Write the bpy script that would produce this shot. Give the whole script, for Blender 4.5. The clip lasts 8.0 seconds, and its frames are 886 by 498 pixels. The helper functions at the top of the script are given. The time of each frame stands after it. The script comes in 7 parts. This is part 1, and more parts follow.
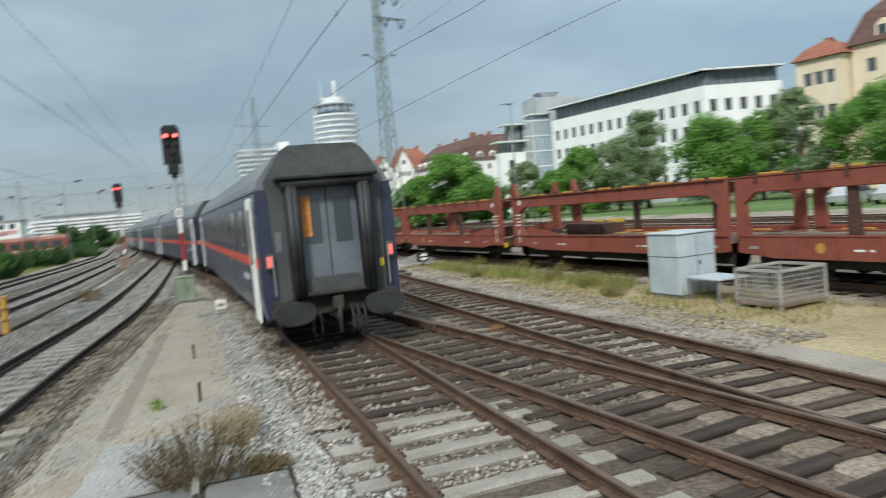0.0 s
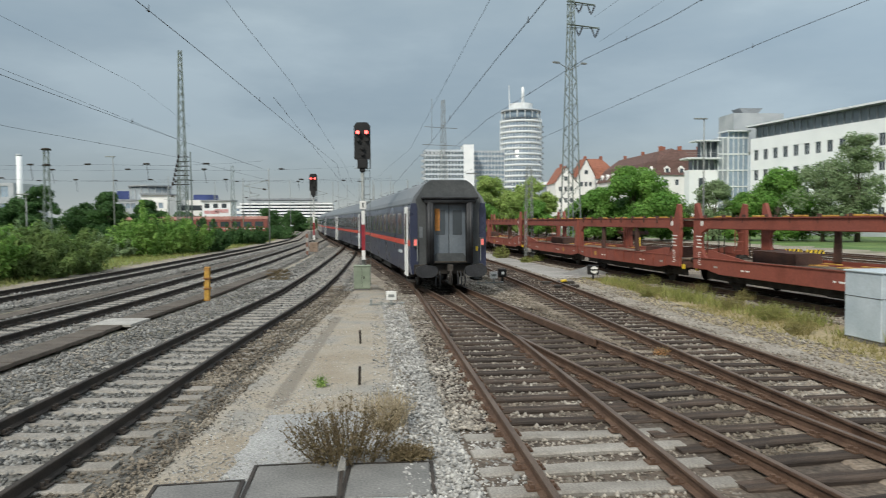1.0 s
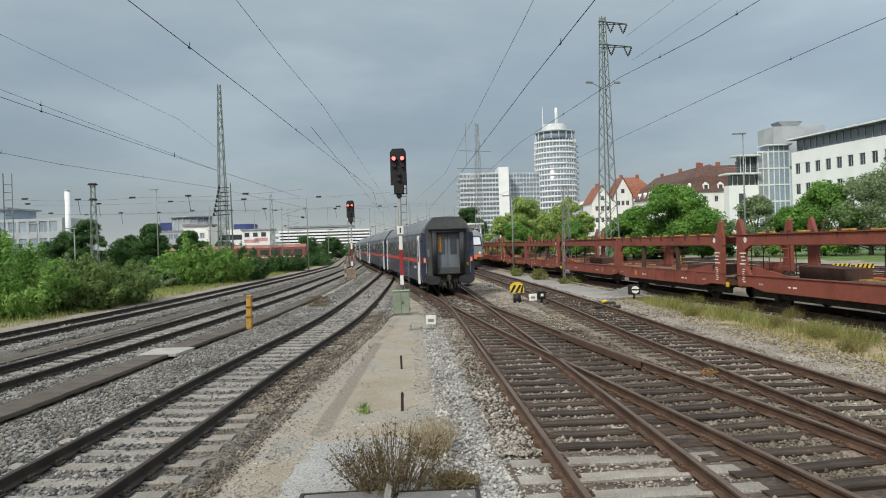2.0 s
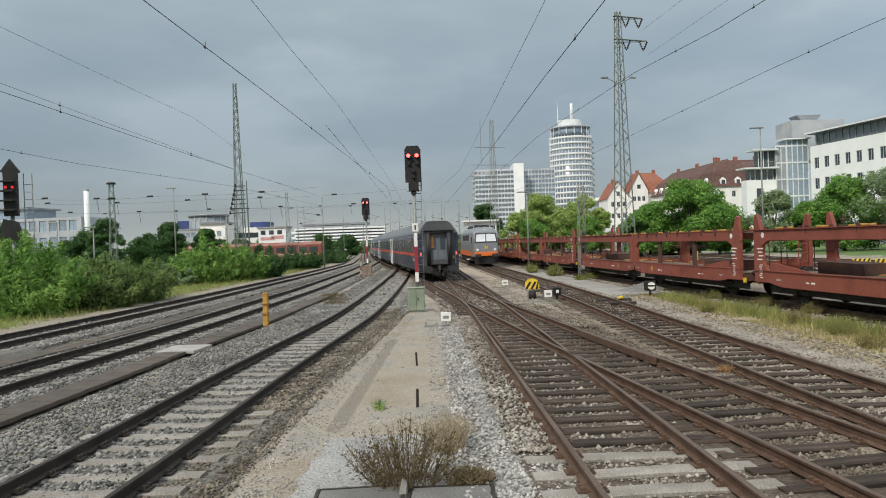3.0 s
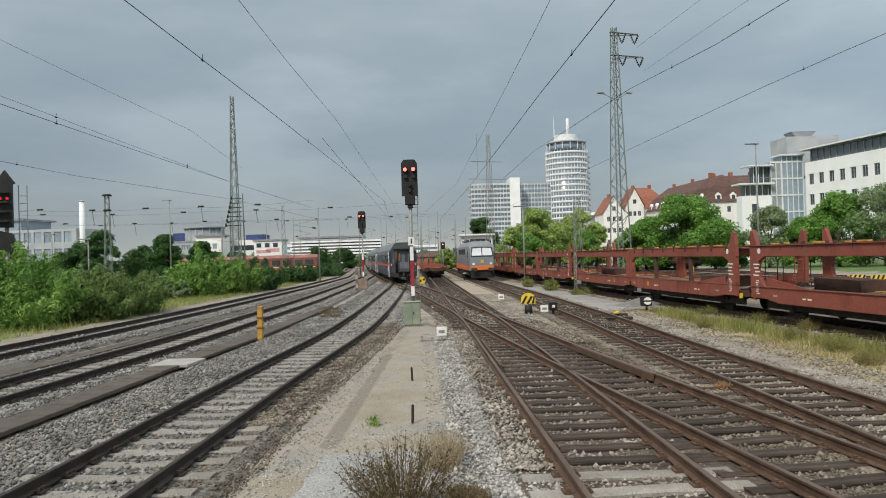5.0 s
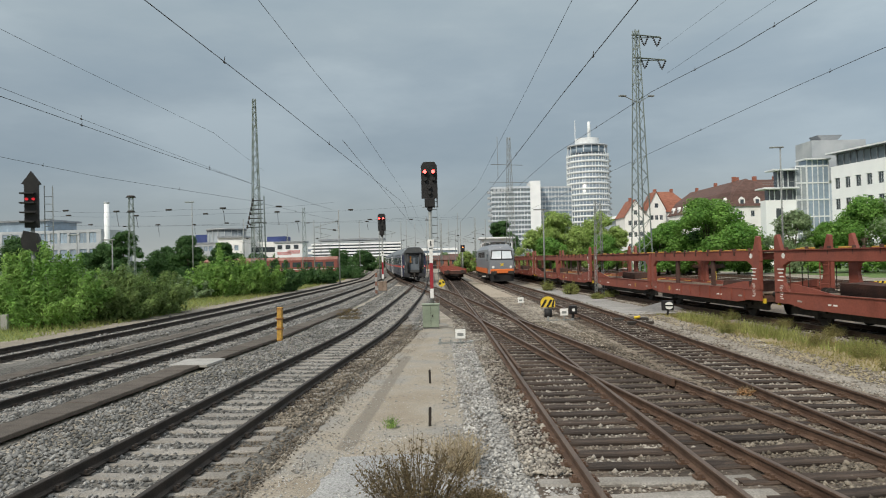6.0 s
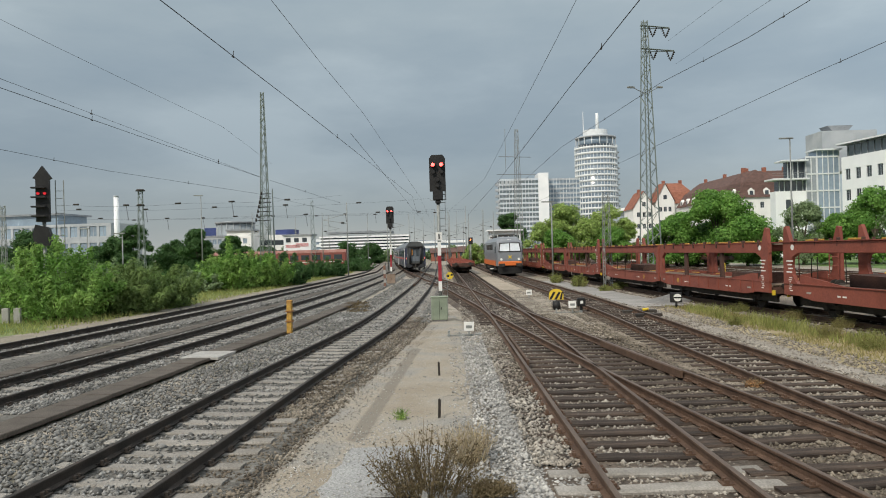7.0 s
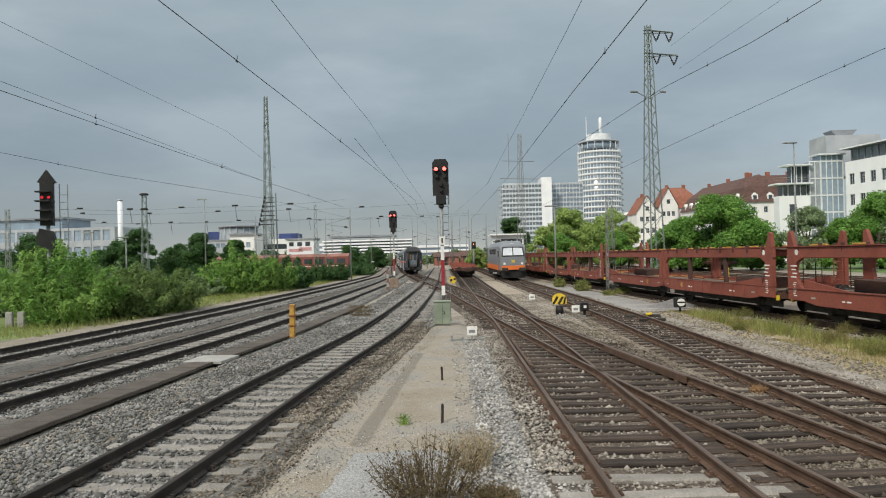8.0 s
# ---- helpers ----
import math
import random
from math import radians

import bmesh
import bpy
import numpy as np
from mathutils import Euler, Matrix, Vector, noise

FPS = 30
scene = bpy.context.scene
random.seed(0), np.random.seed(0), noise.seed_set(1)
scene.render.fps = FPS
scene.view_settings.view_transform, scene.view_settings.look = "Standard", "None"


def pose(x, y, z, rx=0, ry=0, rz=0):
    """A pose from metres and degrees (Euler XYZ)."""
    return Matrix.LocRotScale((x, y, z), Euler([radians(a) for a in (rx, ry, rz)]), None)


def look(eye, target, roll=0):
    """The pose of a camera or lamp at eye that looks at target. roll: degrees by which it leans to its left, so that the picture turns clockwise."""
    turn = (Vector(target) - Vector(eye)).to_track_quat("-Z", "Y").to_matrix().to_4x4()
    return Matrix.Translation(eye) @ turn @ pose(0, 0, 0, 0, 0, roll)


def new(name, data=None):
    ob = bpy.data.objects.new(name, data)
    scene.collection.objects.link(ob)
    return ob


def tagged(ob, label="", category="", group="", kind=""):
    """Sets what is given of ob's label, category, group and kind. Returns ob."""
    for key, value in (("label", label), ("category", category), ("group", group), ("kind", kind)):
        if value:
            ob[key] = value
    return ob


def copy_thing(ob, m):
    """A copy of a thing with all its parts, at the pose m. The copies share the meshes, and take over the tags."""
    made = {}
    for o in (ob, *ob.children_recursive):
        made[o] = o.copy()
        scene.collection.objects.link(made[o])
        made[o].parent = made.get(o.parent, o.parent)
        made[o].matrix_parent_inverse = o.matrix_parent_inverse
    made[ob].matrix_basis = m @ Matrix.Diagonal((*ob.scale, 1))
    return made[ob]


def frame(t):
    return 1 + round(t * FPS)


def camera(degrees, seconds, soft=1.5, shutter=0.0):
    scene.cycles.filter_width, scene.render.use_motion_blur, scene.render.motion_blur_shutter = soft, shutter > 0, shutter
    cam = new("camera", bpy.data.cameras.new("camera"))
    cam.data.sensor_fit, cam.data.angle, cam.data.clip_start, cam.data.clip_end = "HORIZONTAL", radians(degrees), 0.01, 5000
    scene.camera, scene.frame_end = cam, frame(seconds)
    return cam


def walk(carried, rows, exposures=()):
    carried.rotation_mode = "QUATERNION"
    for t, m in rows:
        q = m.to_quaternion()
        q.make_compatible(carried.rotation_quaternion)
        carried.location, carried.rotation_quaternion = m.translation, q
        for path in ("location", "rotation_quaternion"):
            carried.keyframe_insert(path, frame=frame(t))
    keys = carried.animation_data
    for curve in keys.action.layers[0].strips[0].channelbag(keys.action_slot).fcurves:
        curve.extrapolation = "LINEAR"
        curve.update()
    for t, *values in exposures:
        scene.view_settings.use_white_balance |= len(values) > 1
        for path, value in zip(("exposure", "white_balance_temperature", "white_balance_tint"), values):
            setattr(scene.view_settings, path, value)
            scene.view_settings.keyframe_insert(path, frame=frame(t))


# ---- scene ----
cam = camera(64.0, 8.0, soft=1.0, shutter=0.5)
PATH = [
    (0.0, pose(-0.128, -0.046, 2.581, 86.468, 5.211, -20.084)),
    (0.1, pose(-0.111, -0.059, 2.583, 86.257, 4.331, -17.988)),
    (0.2, pose(-0.093, -0.072, 2.584, 87.168, 3.693, -14.876)),
    (0.3, pose(-0.076, -0.084, 2.586, 86.972, 3.020, -12.573)),
    (0.4, pose(-0.058, -0.097, 2.587, 87.094, 2.518, -10.997)),
    (0.5, pose(-0.041, -0.110, 2.588, 86.835, 2.000, -10.224)),
    (1.0, pose(0.027, -0.062, 2.570, 87.695, 0.363, -5.834)),
    (1.5, pose(0.020, -0.069, 2.578, 88.375, 1.074, -3.575)),
    (2.0, pose(-0.018, -0.047, 2.584, 89.634, 1.827, -2.902)),
    (3.5, pose(0.004, -0.094, 2.589, 89.344, 2.067, -1.381)),
    (4.0, pose(-0.002, -0.096, 2.596, 89.601, 1.825, -1.804)),
    (5.5, pose(-0.007, 0.037, 2.602, 90.748, 1.802, -1.998)),
    (6.0, pose(0.018, 0.063, 2.580, 90.801, 1.404, -0.388)),
    (6.5, pose(0.043, 0.238, 2.577, 90.503, 1.546, 0.237)),
    (7.0, pose(0.003, -0.022, 2.594, 90.203, 1.578, 0.256)),
    (7.5, pose(-0.014, -0.102, 2.600, 90.281, 1.285, -0.358)),
    (8.0, pose(0.000, -0.000, 2.600, 90.548, 1.500, 0.500)),
]
walk(cam, PATH, exposures=[(0.0, 0.14, 6080, 5), (0.6, 0.05, 6230, 7), (1.5, 0.03, 6350, 9), (3.0, 0.0, 6450, 10), (8.0, -0.04, 6500, 10)])

# ---- light ----
SUN_ELEV, SUN_AZ = 42.0, 215.0
world = bpy.data.worlds.new("overcast")
scene.world = world
world.use_nodes = True
wn, wl = world.node_tree.nodes, world.node_tree.links
wn.clear()


def wnode(kind, **inputs):
    n = wn.new(kind)
    for k, v in inputs.items():
        n.inputs[k].default_value = v
    return n


def ramp(node, stops):
    cr = node.color_ramp
    while len(cr.elements) < len(stops):
        cr.elements.new(0.5)
    for e, (p, c) in zip(cr.elements, stops):
        e.position, e.color = p, (*c, 1)


w_out = wn.new("ShaderNodeOutputWorld")
w_bg = wnode("ShaderNodeBackground", Strength=1.13)
w_co = wn.new("ShaderNodeTexCoord")
w_sep = wn.new("ShaderNodeSeparateXYZ")
wl.new(w_co.outputs["Generated"], w_sep.inputs[0])
w_grad = wn.new("ShaderNodeValToRGB")
ramp(w_grad, [(0.0, (0.41, 0.43, 0.42)), (0.05, (0.285, 0.322, 0.34)), (0.13, (0.25, 0.305, 0.345)),
              (0.24, (0.305, 0.37, 0.41)), (0.36, (0.395, 0.465, 0.49)), (1.0, (1.14, 1.17, 1.18))])
wl.new(w_sep.outputs["Z"], w_grad.inputs[0])
w_map = wn.new("ShaderNodeMapping")
w_map.inputs["Scale"].default_value = (1.0, 1.0, 3.2)
wl.new(w_co.outputs["Generated"], w_map.inputs[0])
w_noise = wnode("ShaderNodeTexNoise", Scale=1.9, Detail=7.0, Roughness=0.55)
wl.new(w_map.outputs[0], w_noise.inputs["Vector"])
w_cl = wn.new("ShaderNodeValToRGB")
ramp(w_cl, [(0.32, (0.80, 0.84, 0.88)), (0.5, (1.0, 1.0, 1.0)), (0.66, (1.30, 1.26, 1.22))])
wl.new(w_noise.outputs["Fac"], w_cl.inputs[0])
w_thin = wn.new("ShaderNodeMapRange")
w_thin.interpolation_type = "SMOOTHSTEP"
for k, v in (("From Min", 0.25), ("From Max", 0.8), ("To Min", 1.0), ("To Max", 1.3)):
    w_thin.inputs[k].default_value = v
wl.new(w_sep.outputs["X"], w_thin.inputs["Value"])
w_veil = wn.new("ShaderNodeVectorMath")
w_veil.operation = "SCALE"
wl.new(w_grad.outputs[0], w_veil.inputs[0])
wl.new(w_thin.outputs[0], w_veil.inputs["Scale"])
w_mul = wn.new("ShaderNodeMix")
w_mul.data_type, w_mul.blend_type = "RGBA", "MULTIPLY"
w_mul.inputs["Factor"].default_value = 1.0
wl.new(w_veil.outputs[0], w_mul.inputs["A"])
wl.new(w_cl.outputs[0], w_mul.inputs["B"])
w_sky = wn.new("ShaderNodeTexSky")
w_sky.sky_type, w_sky.sun_disc = "NISHITA", False
w_sky.sun_elevation, w_sky.sun_rotation = radians(SUN_ELEV), radians(SUN_AZ)
w_dim = wn.new("ShaderNodeMix")
w_dim.data_type, w_dim.blend_type = "RGBA", "MULTIPLY"
w_dim.inputs["Factor"].default_value = 1.0
w_dim.inputs["B"].default_value = (0.10, 0.10, 0.10, 1)
wl.new(w_sky.outputs[0], w_dim.inputs["A"])
w_mix = wn.new("ShaderNodeMix")
w_mix.data_type = "RGBA"
w_mix.inputs["Factor"].default_value = 0.12
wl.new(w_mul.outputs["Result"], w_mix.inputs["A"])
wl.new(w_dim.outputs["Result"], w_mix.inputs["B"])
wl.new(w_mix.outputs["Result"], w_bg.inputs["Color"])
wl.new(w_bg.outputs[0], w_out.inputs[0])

sun_data = bpy.data.lights.new("sun", "SUN")
sun_data.energy, sun_data.angle, sun_data.color = 2.9, radians(10), (1.0, 0.92, 0.79)
sun = new("sun", sun_data)
az, el = radians(SUN_AZ), radians(SUN_ELEV)
sun.matrix_world = look((60 * math.sin(az) * math.cos(el), 60 * math.cos(az) * math.cos(el), 60 * math.sin(el)), (0, 0, 0))

# ---- materials ----


def mat(name, c1, c2, rough=0.8, metal=0.0, scale=2.0, fine=40.0, bump=0.25, rand=0.0, island=0.0, emit=None, spec=0.4, stretch=(1, 1, 1), c3=None, amount=0.55, world_space=False):
    """Two tones mixed at a large scale, a fine grain over them, relief from the grain, and variation from piece to piece."""
    m = bpy.data.materials.new(name)
    m.use_nodes = True
    n, l = m.node_tree.nodes, m.node_tree.links
    b = n["Principled BSDF"]
    b.inputs["Metallic"].default_value = metal
    b.inputs["Specular IOR Level"].default_value = spec
    if emit:
        b.inputs["Emission Color"].default_value = (*emit[:3], 1)
        b.inputs["Emission Strength"].default_value = emit[3]
    if world_space:
        vec = n.new("ShaderNodeNewGeometry").outputs["Position"]
    else:
        vec = n.new("ShaderNodeTexCoord").outputs["Object"]
    mp = n.new("ShaderNodeMapping")
    mp.inputs["Scale"].default_value = stretch
    l.new(vec, mp.inputs[0])
    big = n.new("ShaderNodeTexNoise")
    big.inputs["Scale"].default_value, big.inputs["Detail"].default_value = scale, 5
    small = n.new("ShaderNodeTexNoise")
    small.inputs["Scale"].default_value, small.inputs["Detail"].default_value = fine, 4
    for t in (big, small):
        l.new(mp.outputs[0], t.inputs["Vector"])
    r = n.new("ShaderNodeValToRGB")
    ramp(r, [(0.36, c1), (0.66, c2)] if c3 is None else [(0.34, c1), (0.5, c2), (0.66, c3)])
    l.new(big.outputs["Fac"], r.inputs[0])
    g = n.new("ShaderNodeMapRange")
    g.inputs["From Min"].default_value, g.inputs["From Max"].default_value = 0.3, 0.7
    g.inputs["To Min"].default_value, g.inputs["To Max"].default_value = 1 - amount / 2, 1 + amount / 2
    l.new(small.outputs["Fac"], g.inputs["Value"])
    value = g.outputs[0]
    for amt, node, sock in ((rand, "ShaderNodeObjectInfo", "Random"), (island, "ShaderNodeNewGeometry", "Random Per Island")):
        if amt:
            o = n.new(node)
            k = n.new("ShaderNodeMapRange")
            k.inputs["To Min"].default_value, k.inputs["To Max"].default_value = 1 - amt, 1 + amt
            l.new(o.outputs[sock], k.inputs["Value"])
            t = n.new("ShaderNodeMath")
            t.operation = "MULTIPLY"
            l.new(value, t.inputs[0])
            l.new(k.outputs[0], t.inputs[1])
            value = t.outputs[0]
    x = n.new("ShaderNodeVectorMath")
    x.operation = "SCALE"
    l.new(r.outputs[0], x.inputs[0])
    l.new(value, x.inputs["Scale"])
    l.new(x.outputs[0], b.inputs["Base Color"])
    rr = n.new("ShaderNodeMapRange")
    rr.inputs["To Min"].default_value, rr.inputs["To Max"].default_value = max(0.02, rough - 0.12), min(1, rough + 0.12)
    l.new(big.outputs["Fac"], rr.inputs["Value"])
    l.new(rr.outputs[0], b.inputs["Roughness"])
    if bump:
        bp = n.new("ShaderNodeBump")
        bp.inputs["Strength"].default_value, bp.inputs["Distance"].default_value = bump, 0.02
        l.new(small.outputs["Fac"], bp.inputs["Height"])
        l.new(bp.outputs[0], b.inputs["Normal"])
    return m


def leaf_mat(name, c1, c2, island=0.35):
    m = mat(name, c1, c2, rough=0.6, scale=0.5, fine=3, bump=0, island=island, spec=0.25, amount=0.3)
    n, l = m.node_tree.nodes, m.node_tree.links
    b = n["Principled BSDF"]
    tr = n.new("ShaderNodeBsdfTranslucent")
    src = b.inputs["Base Color"].links[0].from_socket
    l.new(src, tr.inputs["Color"])
    mx = n.new("ShaderNodeMixShader")
    mx.inputs[0].default_value = 0.45
    l.new(b.outputs[0], mx.inputs[1])
    l.new(tr.outputs[0], mx.inputs[2])
    l.new(mx.outputs[0], n["Material Output"].inputs[0])
    return m


def glass_mat(name, tint, rough=0.06):
    return mat(name, tint, tuple(c * 1.25 for c in tint), rough=rough + 0.1, scale=0.3, fine=2, bump=0, spec=0.9, amount=0.2, rand=0.25)


M_SOIL = mat("soil_stony", (0.20, 0.17, 0.135), (0.30, 0.27, 0.225), rough=0.95, scale=0.35, fine=14, bump=0.6, c3=(0.16, 0.15, 0.10), amount=0.8)
M_PATH = mat("fine_gravel", (0.25, 0.213, 0.162), (0.295, 0.262, 0.212), rough=0.95, scale=0.8, fine=42, bump=0.5, c3=(0.245, 0.235, 0.212), amount=0.55)


def damp_mark(m, x0, slope, y0, tone, ya, yb):
    """A darker damp wheel mark, a wavering line in the gravel."""
    n, l = m.node_tree.nodes, m.node_tree.links
    b = n["Principled BSDF"]
    src = b.inputs["Base Color"].links[0].from_socket
    sep = n.new("ShaderNodeSeparateXYZ")
    l.new(n.new("ShaderNodeTexCoord").outputs["Object"], sep.inputs[0])

    def op(kind, a, c):
        k = n.new("ShaderNodeMath")
        k.operation = kind
        for i, q in enumerate((a, c)):
            if isinstance(q, (int, float)):
                k.inputs[i].default_value = q
            elif q is not None:
                l.new(q, k.inputs[i])
        return k.outputs[0]
    wob = n.new("ShaderNodeTexNoise")
    wob.inputs["Scale"].default_value, wob.inputs["Detail"].default_value = 1.6, 6
    along = op("MULTIPLY", op("SUBTRACT", sep.outputs["Y"], y0), slope)
    side = op("SUBTRACT", op("SUBTRACT", sep.outputs["X"], x0), along)
    side = op("ABSOLUTE", op("ADD", side, op("MULTIPLY", op("SUBTRACT", wob.outputs["Fac"], 0.5), 0.28)), None)
    g = n.new("ShaderNodeMapRange")
    g.interpolation_type = "SMOOTHSTEP"
    g.inputs["From Min"].default_value, g.inputs["From Max"].default_value = 0.10, 0.17
    g.inputs["To Min"].default_value, g.inputs["To Max"].default_value = 0.75, 0.0
    # the mark ends where the wheel left the ground
    far = op("ABSOLUTE", op("SUBTRACT", sep.outputs["Y"], (ya + yb) / 2), None)
    l.new(op("ADD", side, op("MAXIMUM", op("SUBTRACT", far, (yb - ya) / 2), 0.0)), g.inputs["Value"])
    mx = n.new("ShaderNodeMix")
    mx.data_type = "RGBA"
    l.new(g.outputs[0], mx.inputs["Factor"])
    l.new(src, mx.inputs["A"])
    mx.inputs["B"].default_value = (*tone, 1)
    l.new(mx.outputs["Result"], b.inputs["Base Color"])


damp_mark(M_PATH, -1.41, 0.05, 10.8, (0.165, 0.145, 0.118), 10.7, 20.6)
M_BALLAST = mat("ballast_bed", (0.098, 0.093, 0.083), (0.148, 0.142, 0.128), rough=0.95, scale=0.7, fine=17, bump=1.0, amount=1.0)
M_BALLAST_OLD = mat("ballast_oily", (0.14, 0.106, 0.078), (0.25, 0.213, 0.17), rough=0.95, scale=0.9, fine=17, bump=1.0, amount=1.0)
M_STONE = mat("ballast_stone", (0.115, 0.115, 0.109), (0.225, 0.222, 0.212), rough=0.9, scale=1.2, fine=45, bump=0.3, island=0.6, amount=0.3)
M_STONE_DIRTY = mat("ballast_stone_dirty", (0.10, 0.082, 0.062), (0.215, 0.188, 0.15), rough=0.9, scale=0.9, fine=45, bump=0.3, island=0.5, amount=0.3)
M_STONE_PALE = mat("ballast_stone_pale", (0.25, 0.246, 0.235), (0.385, 0.377, 0.356), rough=0.9, scale=1.2, fine=45, bump=0.3, island=0.45, amount=0.3)
M_STONE_BROWN = mat("ballast_stone_rusty", (0.18, 0.155, 0.125), (0.32, 0.298, 0.262), rough=0.9, scale=0.9, fine=45, bump=0.3, island=0.5, amount=0.3)
M_RAIL = mat("rail_rust", (0.072, 0.042, 0.028), (0.125, 0.077, 0.052), rough=0.75, metal=0.15, scale=3, fine=50, bump=0.2)
M_RAIL_TOP = mat("rail_running_face", (0.10, 0.066, 0.047), (0.16, 0.118, 0.09), rough=0.5, metal=0.45, scale=2, fine=30, bump=0.1, stretch=(4, 0.3, 1))
M_RAIL_BRIGHT = mat("rail_polished", (0.34, 0.31, 0.28), (0.47, 0.44, 0.40), rough=0.4, metal=0.5, scale=2, fine=30, bump=0.05, stretch=(4, 0.3, 1))
M_RAIL_DARK = mat("rail_dark", (0.026, 0.022, 0.019), (0.05, 0.04, 0.033), rough=0.7, metal=0.2, scale=3, fine=50, bump=0.2)
M_WOOD = mat("sleeper_wood", (0.024, 0.017, 0.013), (0.068, 0.048, 0.036), rough=0.9, scale=3, fine=30, bump=0.6, rand=0.35, stretch=(0.25, 3, 3), amount=0.7)
M_CONC = mat("sleeper_concrete", (0.195, 0.18, 0.158), (0.285, 0.268, 0.242), rough=0.9, scale=2, fine=45, bump=0.3, rand=0.12)
M_TROUGH = mat("trough_lid", (0.07, 0.058, 0.048), (0.108, 0.092, 0.077), rough=0.9, scale=2.5, fine=40, bump=0.3, rand=0.14)
M_SLAB = mat("concrete_slab", (0.125, 0.124, 0.12), (0.18, 0.178, 0.17), rough=0.9, scale=1.5, fine=40, bump=0.3)
M_SLAB_PALE = mat("concrete_pale", (0.29, 0.283, 0.265), (0.37, 0.36, 0.34), rough=0.9, scale=2, fine=40, bump=0.2)
M_ASPHALT = mat("worn_asphalt", (0.235, 0.228, 0.218), (0.32, 0.31, 0.29), rough=0.9, scale=0.8, fine=35, bump=0.3)
M_RED = mat("wagon_oxide_red", (0.18, 0.05, 0.034), (0.238, 0.069, 0.047), rough=0.6, scale=0.9, fine=18, bump=0.12, c3=(0.205, 0.062, 0.045), amount=0.28)
M_RED_DARK = mat("wagon_dark_brown", (0.045, 0.025, 0.02), (0.09, 0.045, 0.034), rough=0.8, scale=1.5, fine=20, bump=0.2)
M_DECK = mat("wagon_deck_plank", (0.15, 0.11, 0.08), (0.25, 0.19, 0.14), rough=0.9, scale=2, fine=20, bump=0.3)
M_BLACK = mat("black_paint", (0.008, 0.008, 0.009), (0.018, 0.018, 0.018), rough=0.6, scale=2, fine=20, bump=0.1)
M_RUBBER = mat("rubber", (0.015, 0.016, 0.018), (0.035, 0.036, 0.04), rough=0.55, scale=2, fine=20, bump=0.1)
M_UNDER = mat("underframe_grime", (0.02, 0.018, 0.016), (0.05, 0.044, 0.038), rough=0.85, scale=3, fine=25, bump=0.3)
M_STEEL = mat("galvanised_steel", (0.20, 0.215, 0.21), (0.30, 0.315, 0.305), rough=0.6, metal=0.35, scale=3, fine=30, bump=0.1)
M_MAST = mat("mast_green_grey", (0.135, 0.17, 0.155), (0.215, 0.25, 0.232), rough=0.75, metal=0.1, scale=1.5, fine=20, bump=0.1)
M_WIRE = mat("wire", (0.02, 0.02, 0.022), (0.045, 0.042, 0.04), rough=0.6, metal=0.4, scale=2, fine=20, bump=0)
M_WHITE = mat("white_paint", (0.66, 0.66, 0.64), (0.78, 0.78, 0.76), rough=0.6, scale=2, fine=25, bump=0.08, amount=0.15)
M_SIGRED = mat("red_paint", (0.25, 0.02, 0.03), (0.33, 0.03, 0.04), rough=0.5, scale=3, fine=25, bump=0.05, amount=0.2)
M_YELLOW = mat("yellow_paint", (0.36, 0.20, 0.035), (0.47, 0.28, 0.055), rough=0.65, scale=3, fine=18, bump=0.15, c3=(0.28, 0.13, 0.04), amount=0.4)
M_YELLOW2 = mat("bright_yellow_paint", (0.62, 0.44, 0.03), (0.72, 0.52, 0.05), rough=0.6, scale=3, fine=20, bump=0.1, amount=0.25)
M_GREENBOX = mat("green_grey_cabinet", (0.19, 0.23, 0.17), (0.26, 0.30, 0.23), rough=0.65, scale=2, fine=25, bump=0.1, amount=0.2)
M_GREYBOX = mat("light_grey_cabinet", (0.37, 0.43, 0.47), (0.46, 0.52, 0.56), rough=0.6, scale=1.5, fine=25, bump=0.08, amount=0.15)
M_LAMP_RED = mat("lit_red_lamp", (0.6, 0.02, 0.01), (0.6, 0.02, 0.01), emit=(1.0, 0.05, 0.042, 10.0), bump=0, amount=0)
M_TAIL = mat("lit_tail_lamp", (0.7, 0.16, 0.14), (0.7, 0.16, 0.14), emit=(1.0, 0.2, 0.18, 0.32), bump=0, amount=0)
M_ORANGE_LAMP = mat("lit_orange_lamp", (0.8, 0.3, 0.1), (0.8, 0.3, 0.1), emit=(1.0, 0.22, 0.06, 4.0), bump=0, amount=0)
M_COACH = mat("coach_blue", (0.027, 0.033, 0.066), (0.040, 0.047, 0.088), rough=0.3, scale=0.8, fine=12, bump=0.03, spec=0.6, amount=0.2)
M_COACH_ROOF = mat("coach_roof_grey", (0.12, 0.135, 0.15), (0.18, 0.195, 0.21), rough=0.5, scale=0.7, fine=10, bump=0.05, amount=0.25)
M_COACH_END = mat("coach_end_grey", (0.055, 0.060, 0.063), (0.085, 0.09, 0.092), rough=0.6, scale=1.2, fine=15, bump=0.08, amount=0.3)
M_STRIPE = mat("coach_red_stripe", (0.50, 0.055, 0.035), (0.58, 0.075, 0.05), rough=0.4, scale=1, fine=12, bump=0, amount=0.15)
M_DOOR = mat("coach_grey_door", (0.105, 0.125, 0.15), (0.155, 0.178, 0.20), rough=0.5, scale=1, fine=12, bump=0.04, amount=0.2)
M_CURTAIN = mat("orange_cloth", (0.50, 0.20, 0.05), (0.62, 0.28, 0.08), rough=0.9, scale=4, fine=30, bump=0.2)
